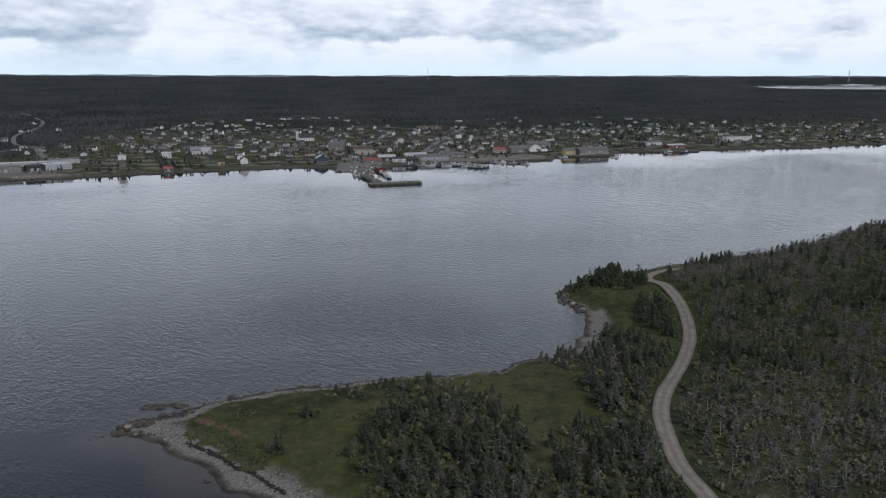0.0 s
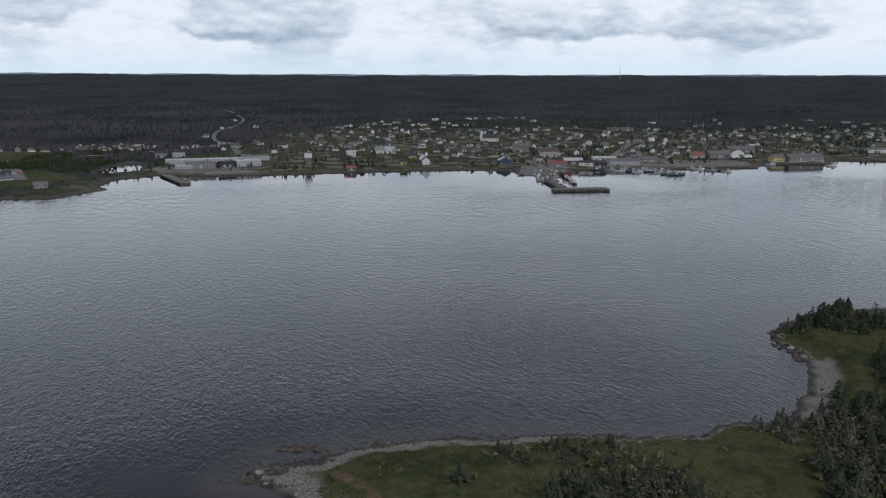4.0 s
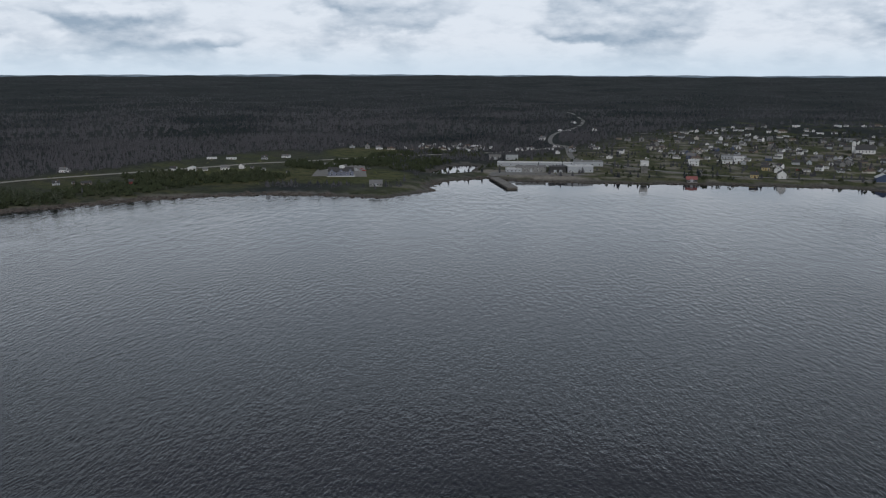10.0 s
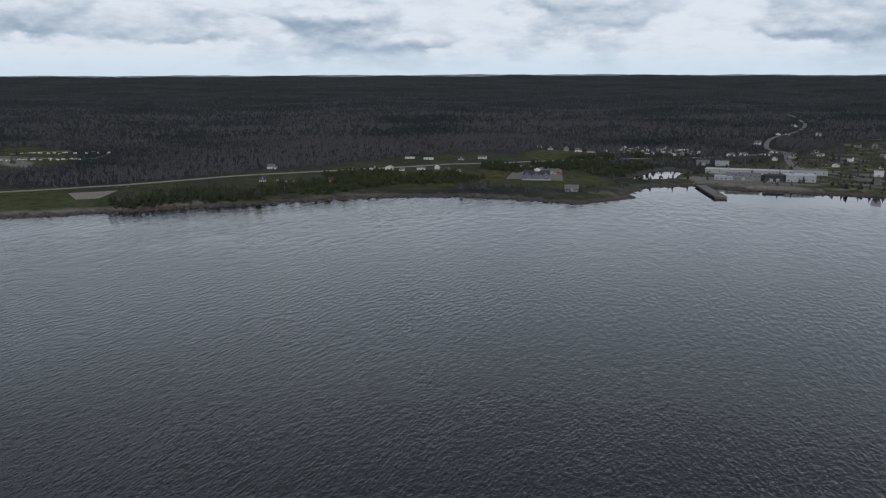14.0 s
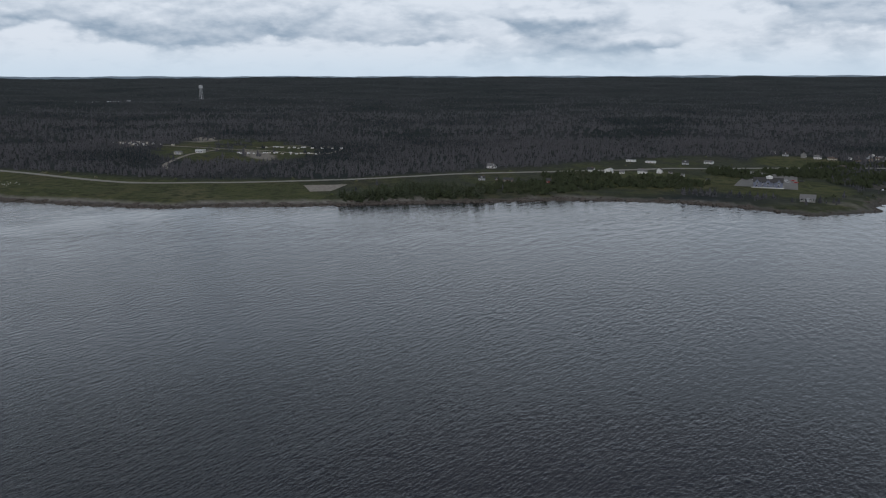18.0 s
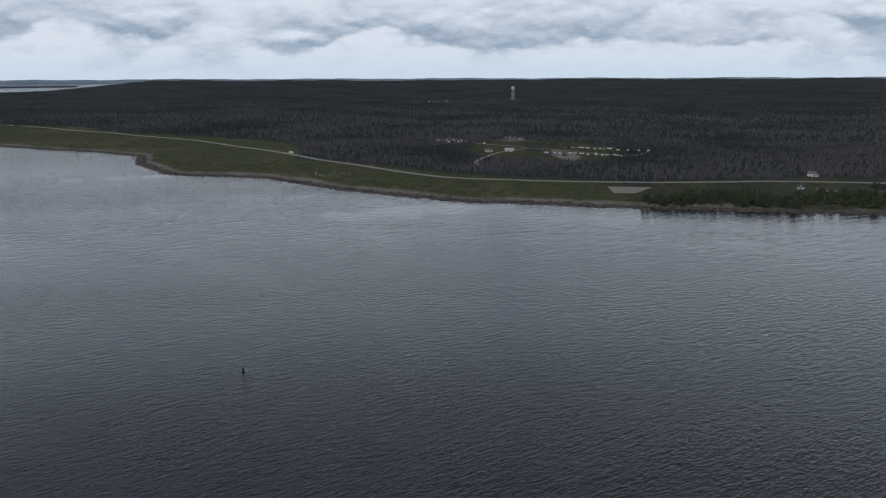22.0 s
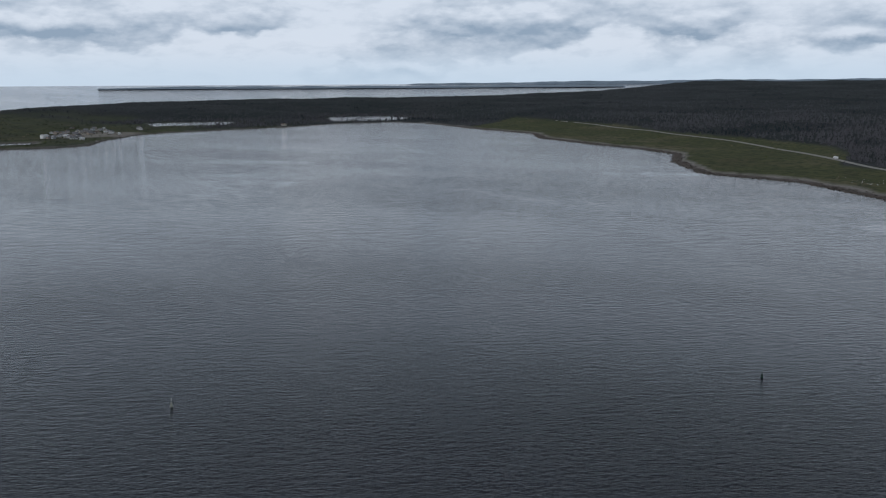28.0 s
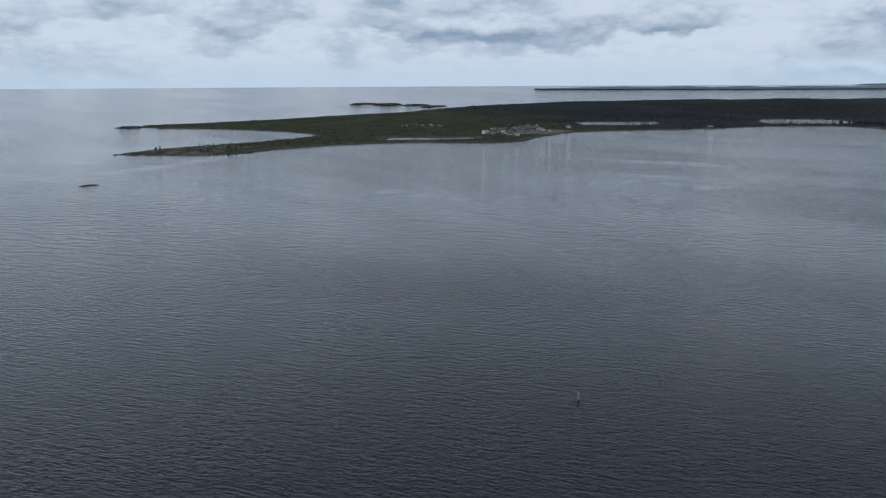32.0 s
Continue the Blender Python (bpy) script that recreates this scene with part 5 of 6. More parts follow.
def back_houses():
    """The small plain houses along the back streets, as one mass."""
    bm = bmesh.new()
    skins = [PALE_GREY, WEATHERED, WHITE, BROWN, CREAM, DARK_ROOF, GREY_ROOF, BROWN_ROOF, GLASS]
    kinds = ((8, 6.5, 3.2, 3.0, 0, 5), (9, 7, 3.0, 2.6, 1, 6), (7.5, 6.5, 4.4, 2.8, 2, 6), (9, 7, 2.8, 2.2, 3, 5), (10, 7, 2.8, 2.0, 0, 6), (8, 7, 3.4, 2.8, 4, 7))
    spots = []
    for i in range(4000):
        x, y = r.uniform(-420, 760), r.uniform(985, 1560)
        in_centre = -230 < x < 140 and y < 1330
        if r.random() > (1.0 if in_centre else 0.45) or y > 1400 + 0.3 * max(x, 0) or y < 1000 + 0.35 * max(x, 0):
            continue
        if min(math.hypot(x - a, y - b) for a, b in TAKEN + spots) < (11.5 if in_centre else 14) or float(signed(np.array([x]), np.array([y]), MAIN)[0]) < 45:
            continue
        spots.append((x, y))
        w, d, wall_h, roof_h, skin, roof = kinds[len(spots) % 6]
        m = Matrix.Translation((x, y, height(x, y) - 0.25)) @ Matrix.Rotation(radians(r.choice((10, 100, 20, 110, -15)) + r.uniform(-8, 8)), 4, "Z") @ Matrix.Scale(r.uniform(0.68, 0.88), 4)
        one = gabled(bmesh.new(), -w / 2, w / 2, -d / 2, d / 2, -2.5, wall_h, wall_h + roof_h)
        marks = [skin] * len(one.faces)
        prism(one, -w / 2, w / 2, -d / 2, d / 2, wall_h, wall_h + roof_h, 0.3)
        marks += [roof] * (len(one.faces) - len(marks))
        for k in (-1, 1):
            box(one, k * w * 0.25 - 0.6, k * w * 0.25 + 0.6, -d / 2 - 0.08, -d / 2 + 0.02, 1.1, 2.3)
        marks += [8] * (len(one.faces) - len(marks))
        for f, k in zip(one.faces, marks):
            f.material_index = k
        bmesh.ops.transform(one, matrix=m, verts=one.verts)
        me = bpy.data.meshes.new("back_house")
        one.to_mesh(me)
        one.free()
        bm.from_mesh(me)
        bpy.data.meshes.remove(me)
        if len(spots) >= 150:
            break
    ob = part("back_houses", bm, skins[0], None)
    for q in skins[1:]:
        ob.data.materials.append(q)
    tagged(ob, "small grey and white houses along back streets", "houses", kind="stuff")


back_houses()
# along the shore below the town
for k, x, y, t in ((14, -246, 938, 20), (0, -223, 946, 110), (14, -252, 999, 20), (4, -237, 990, 100), (10, -325, 994, 15), (7, -346, 1045, 10), (8, -298, 1030, 15), (10, -292, 1042, 15), (11, -300, 940, 20)):
    put(MODELS[k], x, y, t)
# the village across the inlet
for k, x, y, t in ((4, -792, 558, 40), (2, -725, 511, 60), (11, -719, 524, 60), (6, -709, 530, 50), (13, -685, 560, 55), (0, -719, 630, 35), (10, -710, 645, 125), (4, -693, 671, 50), (0, -686, 688, 130),
                   (12, -658, 691, 40), (8, -768, 718, 45), (8, -750, 730, 45), (2, -729, 759, 50), (1, -727, 790, 30), (11, -626, 694, 45), (12, -702, 655, 45), (11, -678, 695, 30), (12, -770, 931, 40),
                   (2, -749, 928, 45), (5, -730, 936, 130), (4, -717, 942, 45), (3, -704, 950, 50), (6, -684, 968, 40), (3, -650, 905, 30)):
    put(MODELS[k], x, y, t, r.uniform(0.62, 0.78))
# mobile homes behind the pond
for i in range(34):
    x, y = -700 + (i % 9) * 11 + r.uniform(-3, 3), 975 + (i // 9) * 15 + (i % 9) * 4.5 + r.uniform(-3, 3)
    put(MODELS[(8, 5, 6, 2, 3, 8, 12)[i % 7]], x, y, r.choice((40, 130)) + r.uniform(-18, 18), r.uniform(0.5, 0.75))
# a house on the near hill and buildings on the outer isle
put(MODELS[5], 262, 500, 30)
put(MODELS[11], 252, 503, 30)
for i, (x, y) in enumerate([(-979, -1186), (-996, -1186), (-1041, -1227), (-1000, -1150), (-988, -1124), (-1027, -1158), (-1092, -1274), (-1109, -1249), (-1100, -1222), (-1122, -1230), (-1144, -1228), (-1131, -1200),
                            (-1188, -1290), (-1136, -1316), (-984, -1095), (-1060, -1240), (-1075, -1205), (-1122, -1167), (-1229, -1236), (-1020, -1190), (-1050, -1190), (-1010, -1170), (-1040, -1250), (-1501, -1092)]):
    put(MODELS[(10, 1, 3, 8, 4, 12, 6)[i % 7]], x, y, 35 * i % 180, r.uniform(0.7, 1.05))




def hut(label, w, d, h, walls, roof):
    top = empty("hut", Matrix(), label, "hut", "huts on the outer isle")
    wall = part("wall", gabled(bmesh.new(), -w / 2, w / 2, -d / 2, d / 2, -1.0, h, h + d * 0.32), walls, top)
    part("roof", prism(bmesh.new(), -w / 2, w / 2, -d / 2, d / 2, h, h + d * 0.32, 0.3), roof, top)
    window(wall, w * 0.25, -d / 2, 1.1, 1.1, 1.1, 0)
    part("door", boxed(-w * 0.3, -w * 0.3 + 0.9, -d / 2 - 0.08, -d / 2 + 0.02, 0.1, 2.1), DOOR, wall)
    return top


HUTS = [hut("pale tan boarded hut with grey roof", 8, 5.5, 3.0, paint("tan_boards", (0.36, 0.30, 0.26)), GREY_ROOF), hut("cream boarded hut with grey roof", 6.5, 5, 3.2, CREAM, GREY_ROOF), hut("weathered grey fish hut", 7, 5, 2.8, PALE_GREY, GREY_ROOF)]
for i in range(46):
    u = r.random()
    put(HUTS[i % 3], -985 - 175 * u + r.uniform(-22, 22), -1165 - 110 * u + r.uniform(-26, 30), r.uniform(0, 180), r.uniform(0.7, 1.25), 0.1)
for i in range(9):
    put(HUTS[(i * 2) % 3], -926 - 8 * i + r.uniform(-9, 9), -1415 + 7 * i + r.uniform(-14, 14), r.uniform(0, 180), r.uniform(0.5, 0.8), 0.1)


# ---------------------------------------------------------------- larger buildings
def block(name, label, category, x, y, turn, w, d, h, walls, roof, pitch=0.0, rows=1, cols=6, doors=1, parapet=0.35):
    """A plain large building with its windows; pitch: height of a gabled roof, or nought for a flat one."""
    top = empty(name, Matrix.Translation((x, y, height(x, y) - 0.2)) @ Matrix.Rotation(radians(turn), 4, "Z"), label, category)
    part("footing", boxed(-w / 2 - 0.1, w / 2 + 0.1, -d / 2 - 0.1, d / 2 + 0.1, -3.5, 0.4), STONE, top)
    if pitch:
        wall = part("wall", gabled(bmesh.new(), -w / 2, w / 2, -d / 2, d / 2, 0.4, h, h + pitch), walls, top)
        part("roof", prism(bmesh.new(), -w / 2, w / 2, -d / 2, d / 2, h, h + pitch, 0.5), roof, top)
    else:
        wall = part("wall", boxed(-w / 2, w / 2, -d / 2, d / 2, 0.4, h), walls, top)
        bm = box(bmesh.new(), -w / 2 - 0.2, w / 2 + 0.2, -d / 2 - 0.2, d / 2 + 0.2, h, h + 0.3)
        rf = part("roof", bm, roof, top)
        part("vent", tube(bmesh.new(), w * 0.2, 0, h + 0.3, h + 1.5, 0.5, 0.5), STEEL, rf)
        part("vent", boxed(-w * 0.25, -w * 0.25 + 2, -1, 1, h + 0.3, h + 1.4), STEEL, rf)
    for s in range(rows):
        z = 1.2 + s * (h - 0.6) / rows
        for k in range(min(cols, 9)):
            xx = -w / 2 + w * (k + 0.5) / min(cols, 9)
            window(wall, xx, -d / 2, z, min(1.6, w / cols * 0.55), 1.3, 0)
    for k in range(doors):
        xx = -w / 2 + w * (k + 0.95) / (doors + 0.9)
        part("door", boxed(xx - 1.3, xx + 1.3, -d / 2 - 0.14, -d / 2 + 0.05, 0.4, 3.2), PALE_GREY, wall)
    return top


# fish plant beside the small pier
block("plant_hall", "long white flat-roofed fish plant hall", "plant hall", -466, 906, 28, 84, 14, 4.2, PALE_GREY, PALE_ROOF, 0, 1, 12, 3)
block("plant_hall", "pale grey corrugated fish plant shed", "plant hall", -405, 884, 38, 26, 18, 6.2, PALE_GREY, PALE_ROOF, 0, 1, 5, 2)
block("plant_hall", "pale grey flat-roofed cold store", "plant hall", -418, 932, 32, 30, 14, 5.0, PALE_GREY, GREY_ROOF, 0, 1, 4, 1)
block("plant_hall", "grey two-storey plant office with window band", "plant hall", -446, 858, 34, 30, 13, 6.0, WEATHERED, GREY_ROOF, 0, 2, 9, 1)
# no opening is cut here: the dark walls imitate a shaded open front
block("plant_hall", "closed loading shed, walls dark like a shaded open front", "plant hall", -421, 868, 36, 16, 12, 6.0, DARK_METAL, DARK_ROOF, 0.8, 1, 2, 2)
block("plant_hall", "low pale plant shed on quay", "plant hall", -459, 846, 34, 16, 10, 4.0, PALE_GREY, PALE_ROOF, 0, 1, 4, 1)
block("warehouse", "dark grey warehouse behind plant", "warehouse", -545, 948, 35, 14, 9, 6.5, WEATHERED, DARK_ROOF, 1.2, 1, 3, 1)
block("warehouse", "grey warehouse behind plant", "warehouse", -527, 956, 35, 14, 9, 6.5, PALE_GREY, DARK_ROOF, 1.2, 1, 3, 1)
# waterfront
block("boat_hall", "dark blue boat hall with white gable trim", "boat hall", -140, 972, 108, 11, 13, 4.2, BLUE, PALE_ROOF, 3.4, 1, 5, 1)
block("net_shed", "wharf shed with bright red metal roof", "shed", -80, 952, 12, 20, 11, 4.0, WEATHERED, RED_ROOF, 2.2, 1, 4, 1)
block("net_shed", "dark red wharf shed with white trim", "shed", -66, 899, 108, 11, 8, 5.0, RUST, GREY_ROOF, 1.4, 1, 3, 1)
block("net_shed", "dark waterfront shed with pale metal roof", "shed", -66, 985, 12, 20, 13, 4.5, DARK_METAL, PALE_ROOF, 2.4, 1, 4, 1)
block("net_shed", "white waterfront shed with dark roof", "shed", -50, 972, 12, 16, 9, 4.0, WHITE, DARK_ROOF, 1.8, 1, 4, 1)
block("net_shed", "dark boarded waterfront shed", "shed", -37, 975, 14, 13, 10, 5.0, DARK_METAL, DARK_ROOF, 2.4, 1, 3, 1)
block("net_shed", "long pale-roofed fish store", "shed", -34, 1025, 16, 26, 13, 4.0, WHITE, PALE_ROOF, 1.4, 1, 6, 1)
block("net_shed", "low grey fish store on quay", "shed", -12, 1000, 16, 34, 16, 4.2, PALE_GREY, GREY_ROOF, 2.0, 1, 7, 2)
block("net_shed", "grey quay store with grey roof", "shed", 14, 1025, 20, 22, 12, 4.2, WEATHERED, GREY_ROOF, 2.0, 1, 5, 2)
block("hall", "large pale yellow boarded town hall", "hall", -98, 1045, 14, 22, 12, 7.0, CREAM, BROWN_ROOF, 3.2, 2, 8, 1)
block("hall", "large grey weathered inn in town", "hall", -137, 1088, 12, 20, 12, 7.0, WEATHERED, GREY_ROOF, 3.6, 2, 7, 1)
block("hall", "long brown brick school with flat roof", "school", -20, 1400, 10, 46, 16, 4.5, BROWN, BROWN_ROOF, 0, 1, 14, 2)
block("cannery", "cream waterfront house with bright red roof", "store", 72, 1080, 18, 15, 10, 4.0, CREAM, RED_ROOF, 3.4, 1, 5, 1)
block("cannery", "grey waterfront museum building", "store", 96, 1092, 24, 26, 13, 5.0, WEATHERED, GREY_ROOF, 3.6, 1, 6, 1)
block("cannery", "white gabled waterfront store", "store", 118, 1120, 110, 18, 16, 5.0, WHITE, GREY_ROOF, 4.0, 1, 4, 1)
block("warehouse", "long grey warehouse above shore", "warehouse", 128, 1160, 24, 34, 16, 5.0, WEATHERED, GREY_ROOF, 3.4, 1, 8, 2)
block("warehouse", "yellow boarded quay warehouse", "warehouse", 160, 1078, 25, 16, 11, 5.5, YELLOW, GREY_ROOF, 2.8, 1, 4, 1)
block("warehouse", "long dark grey quay warehouse", "warehouse", 190, 1088, 24, 44, 16, 5.0, WEATHERED, GREY_ROOF, 2.8, 1, 9, 2)
block("cannery", "white-trimmed red fish shed on quay", "shed", 318, 1168, 20, 26, 14, 4.0, RUST, PALE_ROOF, 1.5, 1, 6, 1)
block("cannery", "white flat-roofed quay building", "shed", 296, 1206, 22, 26, 14, 4.5, WHITE, GREY_ROOF, 1.8, 1, 6, 1)
block("hall", "long white two-storey building with window rows", "apartment house", 441, 1274, 14, 42, 12, 7.5, WHITE, DARK_ROOF, 0, 2, 12, 1)
block("hall", "long pale grey flat-roofed store in town", "store", -305, 1067, 14, 26, 12, 4.5, PALE_GREY, GREY_ROOF, 0, 1, 8, 1)


def church(x, y, turn):
    top = empty("church", Matrix.Translation((x, y, height(x, y) - 0.2)) @ Matrix.Rotation(radians(turn), 4, "Z") @ Matrix.Scale(0.78, 4), "white frame church with dark roof and square tower", "church")
    wall = part("nave", gabled(bmesh.new(), -3, 24, -7, 7, 0, 6.0, 13.0), WHITE, top)
    part("roof", prism(bmesh.new(), -3, 24, -7, 7, 6.0, 13.0, 0.4), DARK_ROOF, top)
    for k in range(5):
        window(wall, 2 + 4.6 * k, -7, 1.8, 1.3, 3.2, 0)
        window(wall, 2 + 4.6 * k, 7, 1.8, 1.3, 3.2, 2)
    tower = part("tower", boxed(-7, -2.6, -2.4, 2.4, 0, 15, taper=0.12), WHITE, top)
    window(tower, -4.8, -2.3, 9.5, 1.2, 2.0, 0)
    window(tower, -6.9, 0, 9.5, 1.2, 2.0, 3)
    part("belfry", boxed(-6.4, -3.2, -1.7, 1.7, 15, 18), TRIM, tower)
    part("spire", boxed(-6.6, -3.0, -1.9, 1.9, 18, 21, taper=1.7), DARK_ROOF, tower)
    part("door", boxed(-7.1, -6.8, -0.9, 0.9, 0.1, 3.0), DOOR, tower)


church(-200, 1187, 20)


def inn(x, y, turn):
    """A shingled guest house: a main range with two gabled wings, dormers and a white lantern."""
    top = empty("inn", Matrix.Translation((x, y, height(x, y) - 0.1)) @ Matrix.Rotation(radians(turn), 4, "Z") @ Matrix.Scale(0.86, 4), "slate-blue two-storey guest house with white lantern and dormers", "guest house")
    part("footing", boxed(-15, 15, -7.5, 9, -3, 0.4), STONE, top)
    wall = part("wall", gabled(bmesh.new(), -14, 14, -4, 6, 0.4, 5.6, 9.6), paint("slate_blue_shingle", (0.16, 0.18, 0.24)), top)
    part("roof", prism(bmesh.new(), -14, 14, -4, 6, 5.6, 9.6, 0.5), DARK_ROOF, top)
    for k in (-1, 0, 1):
        bm = gabled(bmesh.new(), -3.6, 3.6, -2.8, 2.8, 0.4, 5.2, 8.4)
        bmesh.ops.rotate(bm, verts=bm.verts, cent=(0, 0, 0), matrix=Matrix.Rotation(1.5708, 3, "Z"))
        bmesh.ops.translate(bm, verts=bm.verts, vec=(k * 10.2, -3.6, 0))
        g = part("gable_wing", bm, wall.data.materials[0], wall)
        bm = prism(bmesh.new(), -3.6, 3.6, -2.8, 2.8, 5.2, 8.4, 0.3)
        bmesh.ops.rotate(bm, verts=bm.verts, cent=(0, 0, 0), matrix=Matrix.Rotation(1.5708, 3, "Z"))
        bmesh.ops.translate(bm, verts=bm.verts, vec=(k * 10.2, -3.6, 0.01))
        part("wing_roof", bm, DARK_ROOF, wall)
        for z in (1.3, 4.0):
            window(top, k * 10.2, -7.2, z, 2.2, 1.5, 0)
    for k in (-1, 1):
        for z in (1.3, 3.9):
            window(top, k * 5.1, -4, z, 1.4, 1.4, 0)
    part("veranda", boxed(-15.5, 15.5, -9.4, -7.6, 0.0, 0.5), TRIM, top)
    part("lantern", tube(bmesh.new(), 1, 1, 8.6, 10.6, 3.4, 3.2, 8), TRIM, top)
    part("lantern_roof", tube(bmesh.new(), 1, 1, 10.6, 12.0, 3.9, 0.5, 8), WHITE, top, "white lantern roof")


inn(-572, 712, 42)
block("boathouse", "grey shingled boathouse by the shore", "boathouse", -500, 678, 40, 11, 7.5, 2.8, WEATHERED, GREY_ROOF, 2.8, 1, 4, 1)
block("boathouse", "shore boathouse with bright red roof", "boathouse", -289, 886, 26, 9.5, 7, 2.8, DARK_METAL, RED_ROOF, 2.4, 1, 3, 1)


def ice_tower(x, y):
    top = empty("ice_tower", Matrix.Translation((x, y, height(x, y) - 0.2)) @ Matrix.Rotation(radians(25), 4, "Z"), "tall white ice house on grey concrete legs", "ice house")
    part("leg", boxed(-3, 3, -2.4, 2.4, 0, 7.5), CONCRETE, top)
    part("bin", boxed(-3.9, 3.9, -3.2, 3.2, 7.5, 11.5), WHITE, top)
    part("roof", prism(bmesh.new(), -3.9, 3.9, -3.2, 3.2, 11.5, 12.6, 0.3), PALE_ROOF, top)
    part("chute", boxed(-1, 1, -5.4, -3.2, 8.2, 9.4), STEEL, top)


ice_tower(-346, 911)


def tent(x, y, turn, bays):
    top = empty("marquee", Matrix.Translation((x, y, height(x, y))) @ Matrix.Rotation(radians(turn), 4, "Z"), "row of white peaked tents with dark stripes", "tent")
    dark = paint("dark_canvas", (0.10, 0.10, 0.11))
    for k in range(bays):
        part("canopy", boxed(-bays * 2.6 + k * 5.2, -bays * 2.6 + k * 5.2 + 5.1, -5, 5, 2.6, 5.4, taper=2.3), WHITE if k % 3 else dark, top)
        for s in (-4.8, 4.7):
            part("post", boxed(-bays * 2.6 + k * 5.2, -bays * 2.6 + k * 5.2 + 0.12, s, s + 0.12, 0, 2.6), STEEL, top)


tent(121, 1082, 22, 7)


# ---------------------------------------------------------------- wharves and boats
def wharf(name, label, x, y, turn, w, d, top_z=1.7, fenders=True):
    top = empty(name, Matrix.Translation((x, y, 0)) @ Matrix.Rotation(radians(turn), 4, "Z"), label, "wharf")
    part("deck", boxed(-w / 2, w / 2, -d / 2, d / 2, top_z - 0.5, top_z), CONCRETE, top)
    part("crib", boxed(-w / 2 + 0.5, w / 2 - 0.5, -d / 2 + 0.5, d / 2 - 0.5, -3.0, top_z - 0.5), TIMBER, top)
    n = max(2, int(w / 5.0))
    for k in range(n):
        xx = -w / 2 + 0.3 + (w - 0.6) * k / (n - 1)
        for s in (-1, 1):
            part("pile", tube(bmesh.new(), xx, s * (d / 2 - 0.12), -2.5, top_z + 0.25, 0.2, 0.18, 6), TIMBER, top)
    for s in (-1, 1):
        part("kerb", boxed(-w / 2, w / 2, s * (d / 2 - 0.35) - 0.16, s * (d / 2 - 0.35) + 0.16, top_z, top_z + 0.32), TIMBER, top)
    if fenders:
        for k in range(int(w / 7)):
            xx = -w / 2 + 3.5 + 7 * k
            part("fender", tube(bmesh.new(), xx, -d / 2 - 0.5, 0.2, 1.5, 0.45, 0.45, 8), RUBBER, top)
    return top


wharf("fishing_wharf", "long concrete wharf head on timber piles", -45, 788, 19, 50, 11, 1.9)
wharf("wharf_causeway", "concrete wharf neck joining shore and head", -76, 838, 108, 88, 10, 1.9, False)
wharf("small_pier", "narrow concrete pier beside fish plant", -430, 778, -46, 78, 10, 1.8)
wharf("finger_pier", "timber finger pier with moored boats", 29, 958, -60, 58, 5, 1.6, False)
wharf("short_pier", "short dark timber pier", 89, 981, -10, 20, 5, 1.6, False)
wharf("quay_front", "long dark timber quay front below grass", 78, 1003, 22, 118, 4, 1.7, False)
wharf("quay_front", "dark timber quay front beside sheds", -28, 975, 8, 70, 5, 1.7, False)
wharf("quay_front", "dark timber warehouse quay", 190, 1072, 8, 66, 6, 1.8, False)
wharf("quay_front", "red-trimmed fish shed quay", 322, 1140, 16, 48, 7, 1.8, False)
wharf("float", "small floating dock by the shore", -503, 652, 40, 12, 5, 0.9, False)
wharf("quay_front", "dark timber quay of the isle", -1000, -1085, 60, 60, 6, 1.6, False)


def boat_model(label, hull_c, length):
    L, B = length, length * 0.3
    top = empty("fishing_boat", Matrix(), label, "boat", "boats at the wharves")
    bm = bmesh.new()
    prof = [(-0.5, 0.86, 1.25, 0.0), (-0.25, 1.0, 1.2, -0.25), (0.1, 1.0, 1.35, -0.3), (0.34, 0.66, 1.75, -0.2), (0.5, 0.03, 2.15, 0.3)]
    rows = [[bm.verts.new(p) for p in ((u * L, -B / 2 * w, h), (u * L, -B / 2 * w * 0.7, lo), (u * L, B / 2 * w * 0.7, lo), (u * L, B / 2 * w, h))] for u, w, h, lo in prof]
    for a, b in zip(rows, rows[1:]):
        for i in range(3):
            bm.faces.new((a[i], b[i], b[i + 1], a[i + 1]))
    bm.faces.new(rows[0])
    part("hull", bm, hull_c, top)
    part("deck", boxed(-L * 0.49, L * 0.3, -B * 0.44, B * 0.44, 0.85, 0.98), TIMBER, top)
    cab = part("wheelhouse", boxed(L * 0.02, L * 0.26, -B * 0.34, B * 0.34, 0.98, 3.3, taper=0.12), WHITE, top)
    part("pane", boxed(L * 0.05, L * 0.23, -B * 0.35, B * 0.35, 2.3, 2.9), GLASS, cab)
    part("roof", boxed(0, L * 0.28, -B * 0.38, B * 0.38, 3.3, 3.45), PALE_ROOF, cab)
    part("mast", tube(bmesh.new(), L * 0.1, 0, 3.45, 7.2, 0.07, 0.04, 6), STEEL, top)
    part("boom", boxed(-L * 0.3, L * 0.1, -0.05, 0.05, 4.2, 4.32), STEEL, top)
    part("rail", boxed(-L * 0.48, -L * 0.45, -B * 0.4, B * 0.4, 1.25, 2.0), STEEL, top)
    part("trap_stack", boxed(-L * 0.36, -L * 0.16, -B * 0.26, B * 0.26, 0.98, 1.9), WEATHERED, top)
    return top


